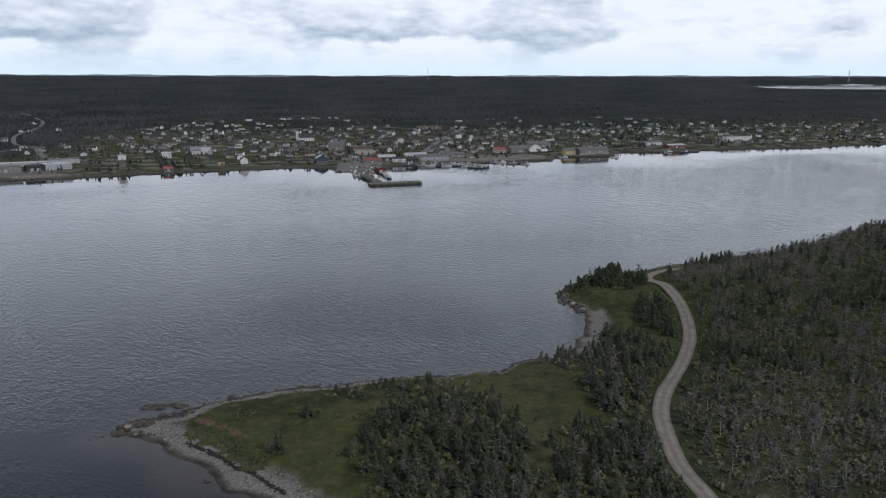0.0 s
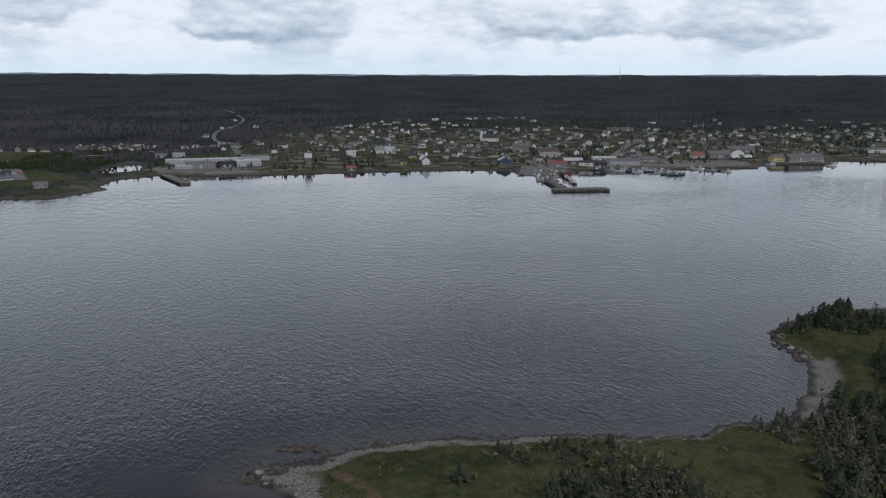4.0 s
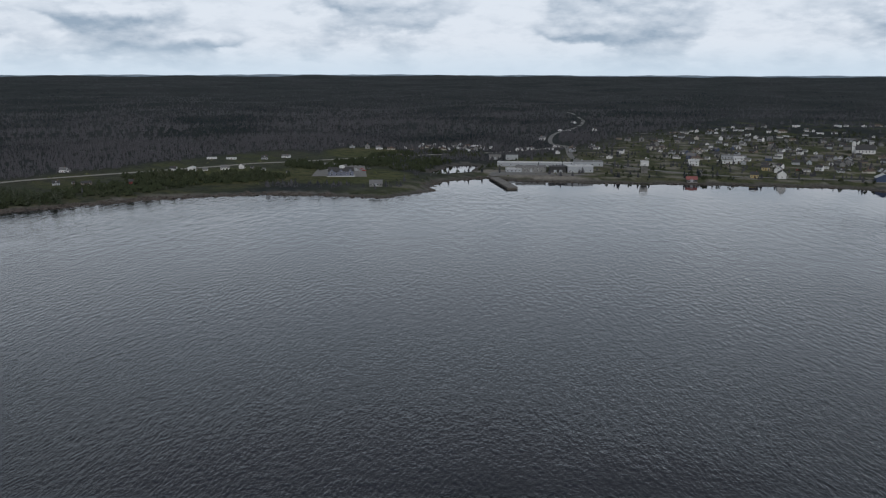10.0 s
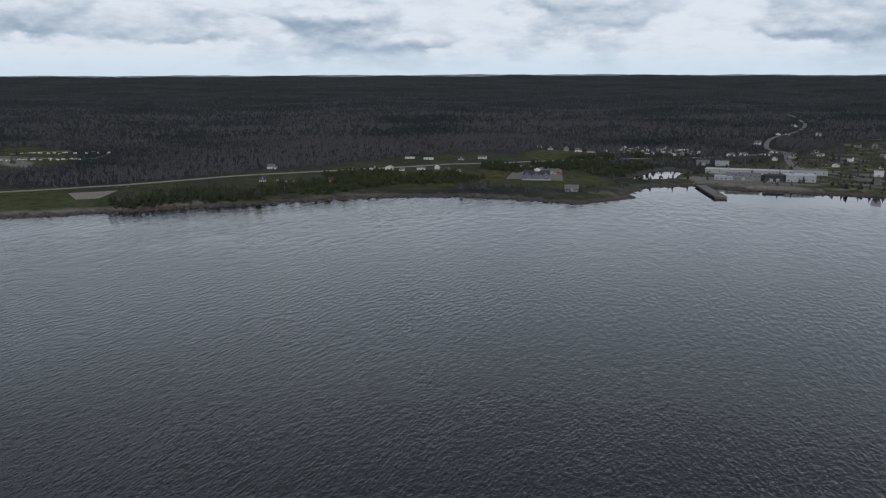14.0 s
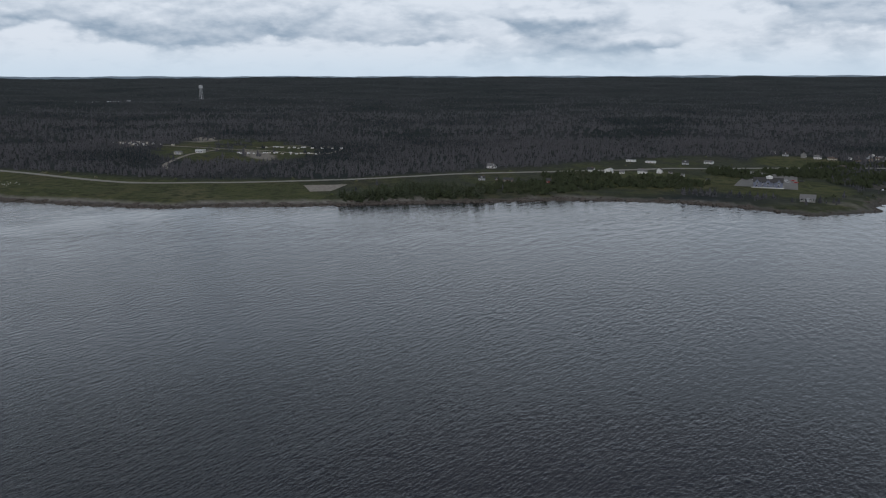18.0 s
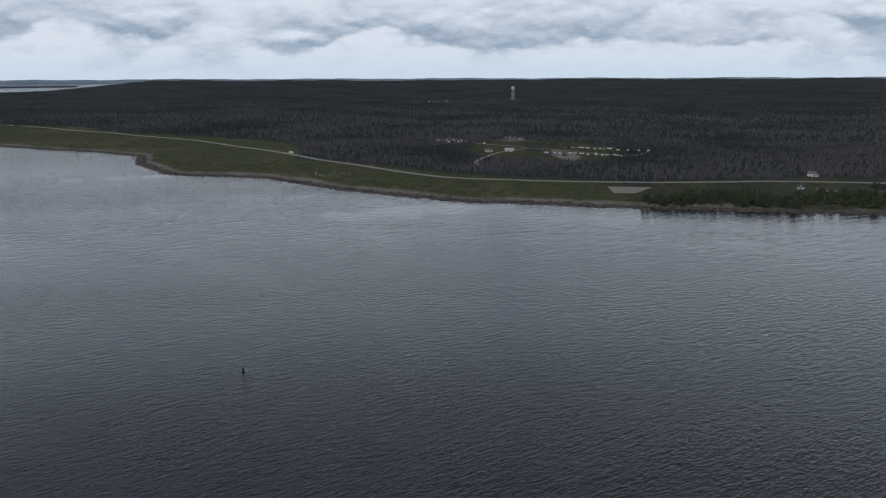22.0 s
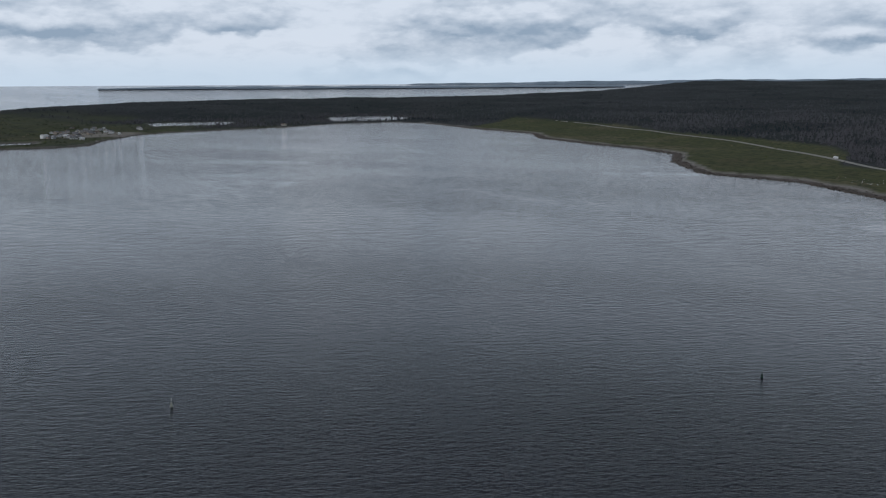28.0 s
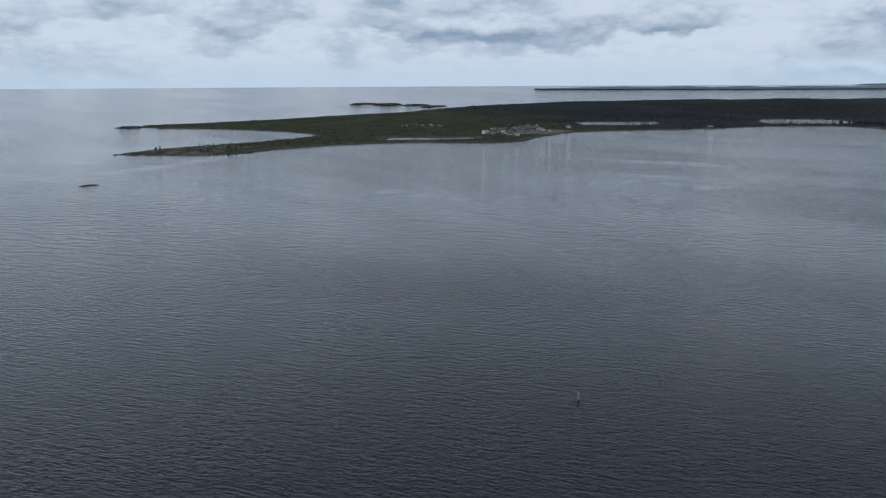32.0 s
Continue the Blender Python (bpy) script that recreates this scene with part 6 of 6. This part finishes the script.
BOATS = [boat_model("white fishing boat with wheelhouse moored alongside", WHITE, 12), boat_model("dark blue fishing boat with white wheelhouse", BLUE, 13), boat_model("grey fishing boat with mast and boom", PALE_GREY, 11),
         boat_model("dark green fishing boat with white wheelhouse", GREEN_ROOF, 12)]
for k, x, y, t in ((0, -14, 951, 12), (1, -2, 949, 12), (2, 20, 955, 30), (0, 26, 944, 30), (3, 33, 933, 30), (1, 41, 928, 32), (0, 68, 987, 8), (2, 80, 976, -8), (0, -81, 862, 108), (3, -64, 874, 108), (1, -60, 862, 108),
                   (2, -24, 958, 12), (0, 300, 1128, 12), (1, 322, 1126, 15), (0, 40, 940, 32), (2, -84, 846, 108)):
    put(BOATS[k], x, y, t, 1.0, 0, 0.0)


def crane(x, y):
    top = empty("dock_crane", Matrix.Translation((x, y, 2.0)), "thin steel dock crane on the wharf", "crane")
    part("mast", tube(bmesh.new(), 0, 0, 0, 8, 0.2, 0.14), STEEL, top)
    part("jib", boxed(-0.12, 6, -0.12, 0.12, 7.0, 7.3), STEEL, top)
    part("base", tube(bmesh.new(), 0, 0, 0, 0.6, 0.7, 0.6), CONCRETE, top)


crane(-38, 792)
for i in range(12):
    put(MODELS[11] if i % 4 == 0 else HUTS[i % 3], -57 - 22 * (i / 12) - 3 + r.choice((-3.2, 3.2)), 804 + 92 * (i / 12), 108, r.uniform(0.4, 0.62), 0, 1.9) if i % 3 == 0 else None
for k, x, y, t in ((1, -54, 836, 108), (0, -58, 850, 108), (2, -66, 818, 108), (0, -90, 862, 108), (0, 4, 946, 12), (2, 12, 962, 30), (1, 16, 951, 30), (0, 34, 940, 30), (3, 46, 934, 30), (2, 28, 962, 30), (1, -10, 962, 12), (0, 8, 968, 12),
                   (2, 60, 990, 5), (0, 95, 972, -8), (1, -40, 958, 10), (2, 150, 1052, 20), (0, 215, 1058, 14)):
    put(BOATS[k], x, y, t, r.uniform(0.9, 1.15), 0, 0.0)


def stack_of(name, label, x, y, turn, n, z):
    top = empty(name, Matrix.Translation((x, y, z)) @ Matrix.Rotation(radians(turn), 4, "Z"), label, "traps", "trap stacks on the wharf")
    for i in range(n):
        part("trap", boxed((i % 4) * 1.3, (i % 4) * 1.3 + 1.2, 0, 0.8, (i // 4) * 0.62, (i // 4) * 0.62 + 0.55, taper=0.08), (WEATHERED, PALE_GREY, TIMBER)[i % 3], top)


for i in range(10):
    stack_of("trap_stack", "stacked grey wire lobster traps on the wharf", -66 - i * 2.16, 803 + i * 6.6, 108, 8 + i % 3 * 2, 2.0)


# ---------------------------------------------------------------- vehicles
def car_model(label, c, kind="car"):
    top = empty(kind, Matrix(), label, kind.replace("_", " "), "parked vehicles")
    if kind == "car":
        bm = bmesh.new()
        box(bm, -2.2, 2.2, -0.9, 0.9, 0.35, 0.95, taper=0.06)
        part("body", bm, c, top)
        cab = part("cabin", boxed(-1.5, 1.0, -0.82, 0.82, 0.95, 1.5, taper=0.28), c, top)
        part("windscreen", boxed(-1.32, 0.82, -0.84, 0.84, 1.0, 1.38, taper=0.24), GLASS, cab)
        wb = (-1.35, 1.35)
    else:
        part("body", boxed(-3.6, 3.2, -1.15, 1.15, 0.55, 2.9, taper=0.08), c, top)
        part("window", boxed(-2.2, -0.8, -1.19, 1.19, 1.6, 2.3), GLASS, top)
        part("window", boxed(0.8, 2.2, -1.19, 1.19, 1.6, 2.3), GLASS, top)
        part("door", boxed(-0.4, 0.4, -1.2, -1.1, 0.7, 2.5), PALE_GREY, top)
        part("hitch", boxed(3.2, 4.5, -0.12, 0.12, 0.5, 0.65), STEEL, top)
        wb = (-0.6, 0.5)
    for x in wb:
        for s in (-1, 1):
            bm = tube(bmesh.new(), 0, 0, -0.11, 0.11, 0.34, 0.34, 10)
            bmesh.ops.rotate(bm, verts=bm.verts, cent=(0, 0, 0), matrix=Matrix.Rotation(1.5708, 3, "X"))
            bmesh.ops.translate(bm, verts=bm.verts, vec=(x, s * (0.8 if kind == "car" else 1.0), 0.34))
            part("wheel", bm, RUBBER, top)
    return top


CARS = [car_model("small silver car parked on gravel", paint("silver_paint", (0.42, 0.43, 0.44), 0.35)), car_model("small white car parked on gravel", paint("white_paint", (0.74, 0.74, 0.74), 0.35)), car_model("small dark car parked on gravel", paint("dark_paint", (0.03, 0.03, 0.04), 0.3)), car_model("small red car parked on gravel", paint("red_paint", (0.30, 0.03, 0.03), 0.3))]
TRAILER = [car_model("white camping trailer with dark windows", paint("trailer_white", (0.72, 0.72, 0.72), 0.4), "camping_trailer"), car_model("cream camping trailer with dark windows", paint("trailer_cream", (0.58, 0.54, 0.46), 0.4), "camping_trailer")]
for i in range(16):
    put(CARS[i % 4], -98 + (i % 8) * 4.0 + r.uniform(-1, 1), 896 + (i // 8) * 14 + (i % 8) * 1.2 + r.uniform(-1, 1), 105 + r.uniform(-8, 8), 1.0, 0.0)
for i in range(11):
    put(CARS[(i * 3) % 4], -612 + (i % 6) * 5.5, 738 + (i // 6) * 18 + (i % 6) * 4.5, 45 + r.uniform(-6, 6), 1.0, 0.0)
for i in range(12):
    put(CARS[(i * 5 + 1) % 4], -320 + i * 45 + r.uniform(-8, 8), 1040 + 30 * math.sin(i * 2.1), r.uniform(0, 180), 1.0, 0.0)
for i in range(26):
    put(TRAILER[i % 2], -1232 + (i % 9) * 8.5 + r.uniform(-5, 5), 236 + (i // 9) * 15 + (i % 9) * 4.5 + r.uniform(-6, 6), r.choice((60, 150)) + r.uniform(-20, 20), r.uniform(0.45, 0.65), 0.0)
for i in range(44):
    u = (i // 2) / 22
    put(TRAILER[(i * 7) % 3 % 2], (-1030 + 48 * u, -1088 + 64 * u)[i % 2] + r.uniform(-8, 8), (358 + 82 * u, 405 + 80 * u)[i % 2] + r.uniform(-5, 5), r.uniform(0, 180), r.uniform(0.38, 0.58), 0.0)
put(TRAILER[0], -1100, 50, 40, 0.9, 0.0)
block("wash_house", "low white camp building with pale roof", "camp building", -1060, 317, 70, 11, 5, 2.6, WHITE, PALE_ROOF, 1.2, 1, 4, 1)
block("wash_house", "small cream camp hut", "camp building", -1051, 290, 60, 8, 6, 2.8, CREAM, GREY_ROOF, 1.2, 1, 2, 1)
block("wash_house", "small white camp hut", "camp building", -1055, 316, 60, 7, 5, 2.8, WHITE, PALE_ROOF, 1.0, 1, 2, 1)
block("wash_house", "long white building far off in woods", "building", -2620, 252, 80, 32, 12, 6.0, WHITE, PALE_ROOF, 1.2, 1, 6, 1)
for k, (fx, fy, fw) in enumerate(((-2628, 292, 14), (-2610, 318, 22), (-2632, 352, 12), (-2606, 372, 18), (-2625, 404, 12))):
    block("warehouse", "low pale shed far off in woods", "building", fx, fy, 70 + 14 * k, fw, 9, 4.5, (PALE_GREY, WHITE, CREAM)[k % 3], (PALE_ROOF, GREY_ROOF)[k % 2], 1.0, 1, 3, 1)


def headstone():
    top = empty("headstone", Matrix(), "pale upright headstone on grass", "headstone", "stones of the graveyard")
    part("slab", boxed(-0.5, 0.5, -0.12, 0.12, -0.2, 1.2, taper=0.03), TRIM, top)
    part("plinth", boxed(-0.7, 0.7, -0.3, 0.3, -0.3, 0.2), STONE, top)
    return top


STONES = headstone()
for i in range(40):
    u, v = r.random(), r.random()
    put(STONES, -938 + 56 * u * 0.4 + 44 * v + r.uniform(-3, 3), 70 + 52 * u + r.uniform(-4, 4), 40 + r.uniform(-25, 25), r.uniform(0.35, 0.6), 0.1)


# ---------------------------------------------------------------- towers and buoys
def lattice(name, label, x, y, z, h, w, tank=False):
    top = empty(name, Matrix.Translation((x, y, z)), label, name.replace("_", " "))
    for sx in (-1, 1):
        for sy in (-1, 1):
            bm = bmesh.new()
            t = 0.55 if tank else 0.12
            a, b = [(sx * w + d[0], sy * w + d[1], -6) for d in ((-.3, -.3), (.3, -.3), (.3, .3), (-.3, .3))], [(sx * w * t + d[0], sy * w * t + d[1], h) for d in ((-.25, -.25), (.25, -.25), (.25, .25), (-.25, .25))]
            lo, hi = [bm.verts.new(p) for p in a], [bm.verts.new(p) for p in b]
            for i in range(4):
                bm.faces.new((lo[i], lo[(i + 1) % 4], hi[(i + 1) % 4], hi[i]))
            part("leg", bm, STEEL, top)
    for k in range(1, 5):
        s = w * (1 - k / 5 * (0.45 if tank else 0.88))
        part("brace", boxed(-s, s, -0.12, 0.12, h * k / 5, h * k / 5 + 0.3), STEEL, top)
        part("brace", boxed(-0.12, 0.12, -s, s, h * k / 5, h * k / 5 + 0.3), STEEL, top)
    if tank:
        part("tank", tube(bmesh.new(), 0, 0, h, h + 7, 5.4, 5.4, 16), PALE_ROOF, top)
        part("tank_roof", tube(bmesh.new(), 0, 0, h + 7, h + 9, 5.6, 0.6, 16), PALE_ROOF, top)
        part("riser", tube(bmesh.new(), 0, 0, -6, h, 0.9, 0.9, 8), PALE_ROOF, top)
    return top


lattice("water_tower", "pale water tower on legs above the woods", -2497, 585, 45, 24, 5, True)
lattice("radio_mast", "thin lattice radio mast on the skyline", -75, 4199, 84, 58, 3)
lattice("radio_mast", "thin lattice radio mast far on the skyline", 1789, 3800, 80, 46, 3)


def buoy(label, x, y, c):
    top = empty("buoy", Matrix.Translation((x, y, 0)) @ Matrix.Scale(0.66, 4), label, "buoy", "harbour buoys")
    part("float", tube(bmesh.new(), 0, 0, -0.4, 0.7, 0.75, 0.7, 12), c, top)
    part("body", tube(bmesh.new(), 0, 0, 0.7, 2.1, 0.5, 0.25, 10), c, top)
    part("pole", tube(bmesh.new(), 0, 0, 2.1, 3.6, 0.07, 0.06, 6), c, top)
    part("light", tube(bmesh.new(), 0, 0, 3.6, 3.95, 0.16, 0.12, 8), c, top)


buoy("dark green harbour buoy with pole", -316, 91, paint("dark_green_buoy", (0.012, 0.03, 0.022)))
buoy("pale grey-green harbour buoy with pole", -204, -62, paint("pale_buoy", (0.30, 0.31, 0.26)))


# ---------------------------------------------------------------- rocks
def rock_shape(seed, fine=1):
    """A stone; the finer ones are broken into ledges and cracks."""
    bm = bmesh.new()
    bmesh.ops.create_icosphere(bm, subdivisions=fine, radius=0.5)
    rr = random.Random(seed)
    a, b = rr.uniform(0, 6.28), rr.uniform(0, 6.28)
    for v in bm.verts:
        x, y, z = v.co
        ledge = 0.16 * math.sin(9 * x + 5 * y + a) + 0.13 * math.sin(13 * y - 6 * z + b) + 0.07 * math.sin(27 * x + 21 * z + a) if fine > 1 else 0
        v.co *= rr.uniform(0.72, 1.2) if fine < 3 else rr.uniform(0.84, 1.12) + ledge
        v.co.z *= 0.62
        if fine > 2:
            v.co.z = 0.5 * v.co.z + 0.5 * round(v.co.z * 9) / 9
    bm.verts.index_update()
    v, f = np.array([q.co[:] for q in bm.verts]), np.array([[q.index for q in p.verts] for p in bm.faces])
    bm.free()
    return v, f


def rocks():
    rng = np.random.RandomState(31)
    shapes = [rock_shape(s, 1) for s in range(6)]
    x, y = rng.uniform(-105, 140, 60000), rng.uniform(170, 450, 60000)
    z, near, main = ground(x, y)
    west = (y < 222) & (x < -20)
    keep = (near > -2.5) & (near < np.where(west, 11, 4.5)) & (rng.uniform(0, 1, len(x)) < np.where(west, 0.95 * (near > 2.5), 0.85) * np.where((x > 40) & (y < 352), 0.05, 1))
    x, y, z, near, west = x[keep], y[keep], z[keep], near[keep], west[keep]
    s = rng.gamma(2.0, 0.26, len(x)) + 0.25
    s = np.where(west, s * 0.5, s * 0.85)
    dark = (near < 3.6) & ~west
    grove("shingle", shapes, x[~dark], y[~dark], z[~dark], s[~dark] * 0.9, s[~dark], PALE_ROCK, "pale cobbles and shingle along the near beach", "shingle", rng)
    grove("shore_stones", shapes, x[dark], y[dark], z[dark], s[dark] * 1.1, s[dark], ROCK, "dark weedy stones along the near waterline", "stones", rng)
    # boulders that stand apart
    big = [mesh_from("boulder", *rock_shape(70 + i, 2), ROCK) for i in range(5)]
    pale = [mesh_from("boulder", *rock_shape(90 + i, 2), PALE_ROCK) for i in range(4)]
    spots = [(-84, 238, 2.4), (-81, 240, 2.0), (-77, 243, 1.8), (-88, 234, 2.2), (-91, 229, 2.4), (-94, 226, 2.2), (-96, 223, 1.8), (-99, 221, 1.3), (-90, 226, 2.0), (-87, 224, 1.6), (-86, 233, 1.4), (-89, 231, 1.8), (-84, 229, 1.5), (-59.2, 196.4, 2.6), (-103, 222, 1.0)]
    for i in range(46):
        i = i * 0.65
        spots.append((-73 + i * 3.2 + rng.uniform(-2.5, 2.5), np.interp(-73 + i * 3.2, [-74, -61, -49, -34, -16, 3, 19], [250, 257, 262, 267, 272, 274, 277]) + rng.uniform(-3.5, 1.0), rng.uniform(0.5, 1.5)))
    for i in range(34):
        u = i / 34
        spots.append((np.interp(u, [0, .3, .6, 1], [60, 55, 54, 62]) + rng.uniform(-2.5, 2.5), np.interp(u, [0, .3, .6, 1], [353, 367, 383, 400]) + rng.uniform(-2, 2), rng.uniform(1.2, 3.2)))
    for i, (px, py, size) in enumerate(spots):
        ob = new("boulder", (pale if i % 5 == 4 else big)[i % 4])
        ob.matrix_world = Matrix.Translation((px, py, max(height(px, py), -0.3) + size * 0.12)) @ Matrix.Rotation(rng.uniform(0, 6.28), 4, "Z") @ Matrix.Diagonal((size, size * rng.uniform(0.6, 0.95), size * rng.uniform(0.5, 0.8), 1))
        tagged(ob, "dark weedy boulder at the waterline" if i % 5 != 4 else "pale weathered boulder at the waterline", "boulder", "boulders on the near shore")
    # wrack line on the west beach
    u = rng.uniform(0, 1, 900)
    kx, ky = np.interp(u, [0, .2, .4, .6, .8, 1], [-71, -63, -58, -53, -48, -38]) + rng.normal(0, 0.35, 900), np.interp(u, [0, .2, .4, .6, .8, 1], [217, 211.5, 207, 201.5, 198, 188]) + rng.normal(0, 0.35, 900)
    kz = ground(kx, ky)[0]
    ks = rng.uniform(0.3, 0.9, 900)
    grove("wrack", shapes, kx, ky, kz + 0.05, ks * 0.35, ks, WRACK, "dark dried seaweed line along the beach", "seaweed", rng)
    for px, py, sx, sy, sz, turn in ((-89, 245, 9, 4.5, 2.2, 0.2), (-82, 246, 8, 4, 1.8, -0.1), (-91, 231, 7, 4, 1.6, 0.6), (-92, 225, 5, 3, 1.2, 1.0), (-86, 229, 6, 3.5, 1.5, 0.3)):
        ob = new("rock_outcrop", mesh_from("rock_outcrop", *rock_shape(int(sx * 10), 3), ROCK))
        ob.matrix_world = Matrix.Translation((px, py, max(height(px, py), -0.2) + 0.1)) @ Matrix.Rotation(turn, 4, "Z") @ Matrix.Diagonal((sx, sy, sz, 1))
        tagged(ob, "low jagged dark rock outcrop at the point", "rock outcrop", "rocks at the point")
    # far shores
    pts = []
    for line, n in ((TOWN_COAST[4:], 900), (FIELD_COAST, 6600), (ISLE_COAST[:30], 1500)):
        a = np.array(line, float)
        seg = np.hypot(*np.diff(a, axis=0).T)
        cum = np.concatenate([[0], np.cumsum(seg)])
        u = rng.uniform(0, cum[-1], n)
        pts.append(np.stack([np.interp(u, cum, a[:, 0]), np.interp(u, cum, a[:, 1])], 1))
    p = np.concatenate(pts) + rng.normal(0, 4.0, (9000, 2))
    z, near, main = ground(p[:, 0], p[:, 1])
    keep = (main > -5) & (main < 11)
    p, z = p[keep], z[keep]
    s = rng.gamma(2.2, 0.6, len(p)) + 0.7
    grove("shore_rocks", shapes, p[:, 0], p[:, 1], np.maximum(z, -0.4), s * 0.9, s * 1.5, ROCK, "dark rocks along the far waterline", "rocks", rng)
    # skerries
    for nm, px, py, size, hgt in (("skerry", -194, -765, 15, 2.2), ("skerry", -505, -1900, 55, 13), ("skerry", -560, -1840, 30, 11), ("skerry", -600, -1830, 34, 12), ("skerry", -690, -1830, 46, 13), ("skerry", -1575, -2800, 110, 16), ("skerry", -1640, -2700, 130, 20), ("skerry", -1690, -2600, 90, 14), ("skerry", -1690, -2480, 110, 14), ("skerry", -985, -75, 16, 2)):
        for k in range(2):
            ob = new(nm, big[k])
            ob.matrix_world = Matrix.Translation((px + k * size * 0.4, py + k * size * 0.2, float(lift(px, py)) + 0.1)) @ Matrix.Rotation(k * 0.7 + size, 4, "Z") @ Matrix.Diagonal((size, size * 0.45, hgt, 1))
            tagged(ob, "low dark rock skerry in open water", "skerry", "skerries off the spit")


rocks()


def far_isle(name, label, pts, width, top_h):
    """A low wooded island near the horizon, with haze put into its colour."""
    rng = np.random.RandomState(len(name) + int(top_h))
    a = np.array(pts, float)
    n = 160
    u = np.linspace(0, 1, n)
    cx, cy = np.interp(u, np.linspace(0, 1, len(a)), a[:, 0]), np.interp(u, np.linspace(0, 1, len(a)), a[:, 1])
    base = lift(cx, cy)
    env = np.clip(np.minimum(u, 1.06 - u) * 7, 0.12, 1)
    hgt = top_h * env * (0.8 + 0.2 * wave(cx, cy, 260, 5)) + rng.uniform(0, 1.2, n)
    dx, dy = -np.gradient(cy), np.gradient(cx)
    q = np.hypot(dx, dy)
    dx, dy = dx / q * width, dy / q * width
    rows = [np.stack([cx + dx * s, cy + dy * s, base + hgt * hh - 2 * (hh == 0)], 1) for s, hh in ((-1, 0), (-0.75, 0.6), (-0.3, 0.95), (0.3, 1.0), (0.75, 0.6), (1, 0))]
    k = len(rows)
    v = np.stack(rows, 1).reshape(-1, 3)
    i, j = np.meshgrid(np.arange(n - 1), np.arange(k - 1), indexing="ij")
    quads = np.stack([i * k + j, (i + 1) * k + j, (i + 1) * k + j + 1, i * k + j + 1], -1).reshape(-1, 4)
    tagged(new(name, mesh_from(name, v, quads, HAZED_COVER, True)), label, "island", kind="structure")


# distant woods: the pale blue of the haze is painted into this colour
HAZED_COVER = mat("hazed_wood_cover", ((0.17, 0.22, 0.27), (0.21, 0.265, 0.32)), 0.95, 0.02, 0.3, coord="World")
far_isle("backdrop_isle", "long low wooded island near the horizon, coloured pale with haze", [(-2960, -3480), (-3400, -3080), (-3900, -2400), (-4250, -1800), (-4480, -1250)], 120, 11)


def far_ridge():
    """The last ridge along the landward horizon, with blue haze put into its colour."""
    h = np.arange(-40, 127, 0.25)
    top = np.interp(h, [-40, -10, 4, 18, 30, 43, 52, 67, 82, 93, 103, 112, 121, 127], [100, 101, 100, 103, 106, 111, 108, 106, 104, 101, 99, 93, 84, 64]) + 1.6 * np.sin(h * 0.7) + 1.1 * np.sin(h * 2.3 + 1) + 0.5 * np.sin(h * 6.1)
    a = np.radians(h)
    rows = [np.stack([-35 - np.sin(a) * q, 115 + np.cos(a) * q, z], 1) for q, z in ((4905, top * 0 + 30), (4915, top - 8), (4930, top), (4942, top - 2), (4945, top * 0 + 30))]
    k, n = len(rows), len(h)
    i, j = np.meshgrid(np.arange(n - 1), np.arange(k - 1), indexing="ij")
    quads = np.stack([i * k + j, i * k + j + 1, (i + 1) * k + j + 1, (i + 1) * k + j], -1).reshape(-1, 4)
    tagged(new("backdrop_ridge", mesh_from("backdrop_ridge", np.stack(rows, 1).reshape(-1, 3), quads, HAZED_COVER, True)), "last wooded ridge along the horizon, coloured haze-blue", "ridge", kind="structure")


far_ridge()
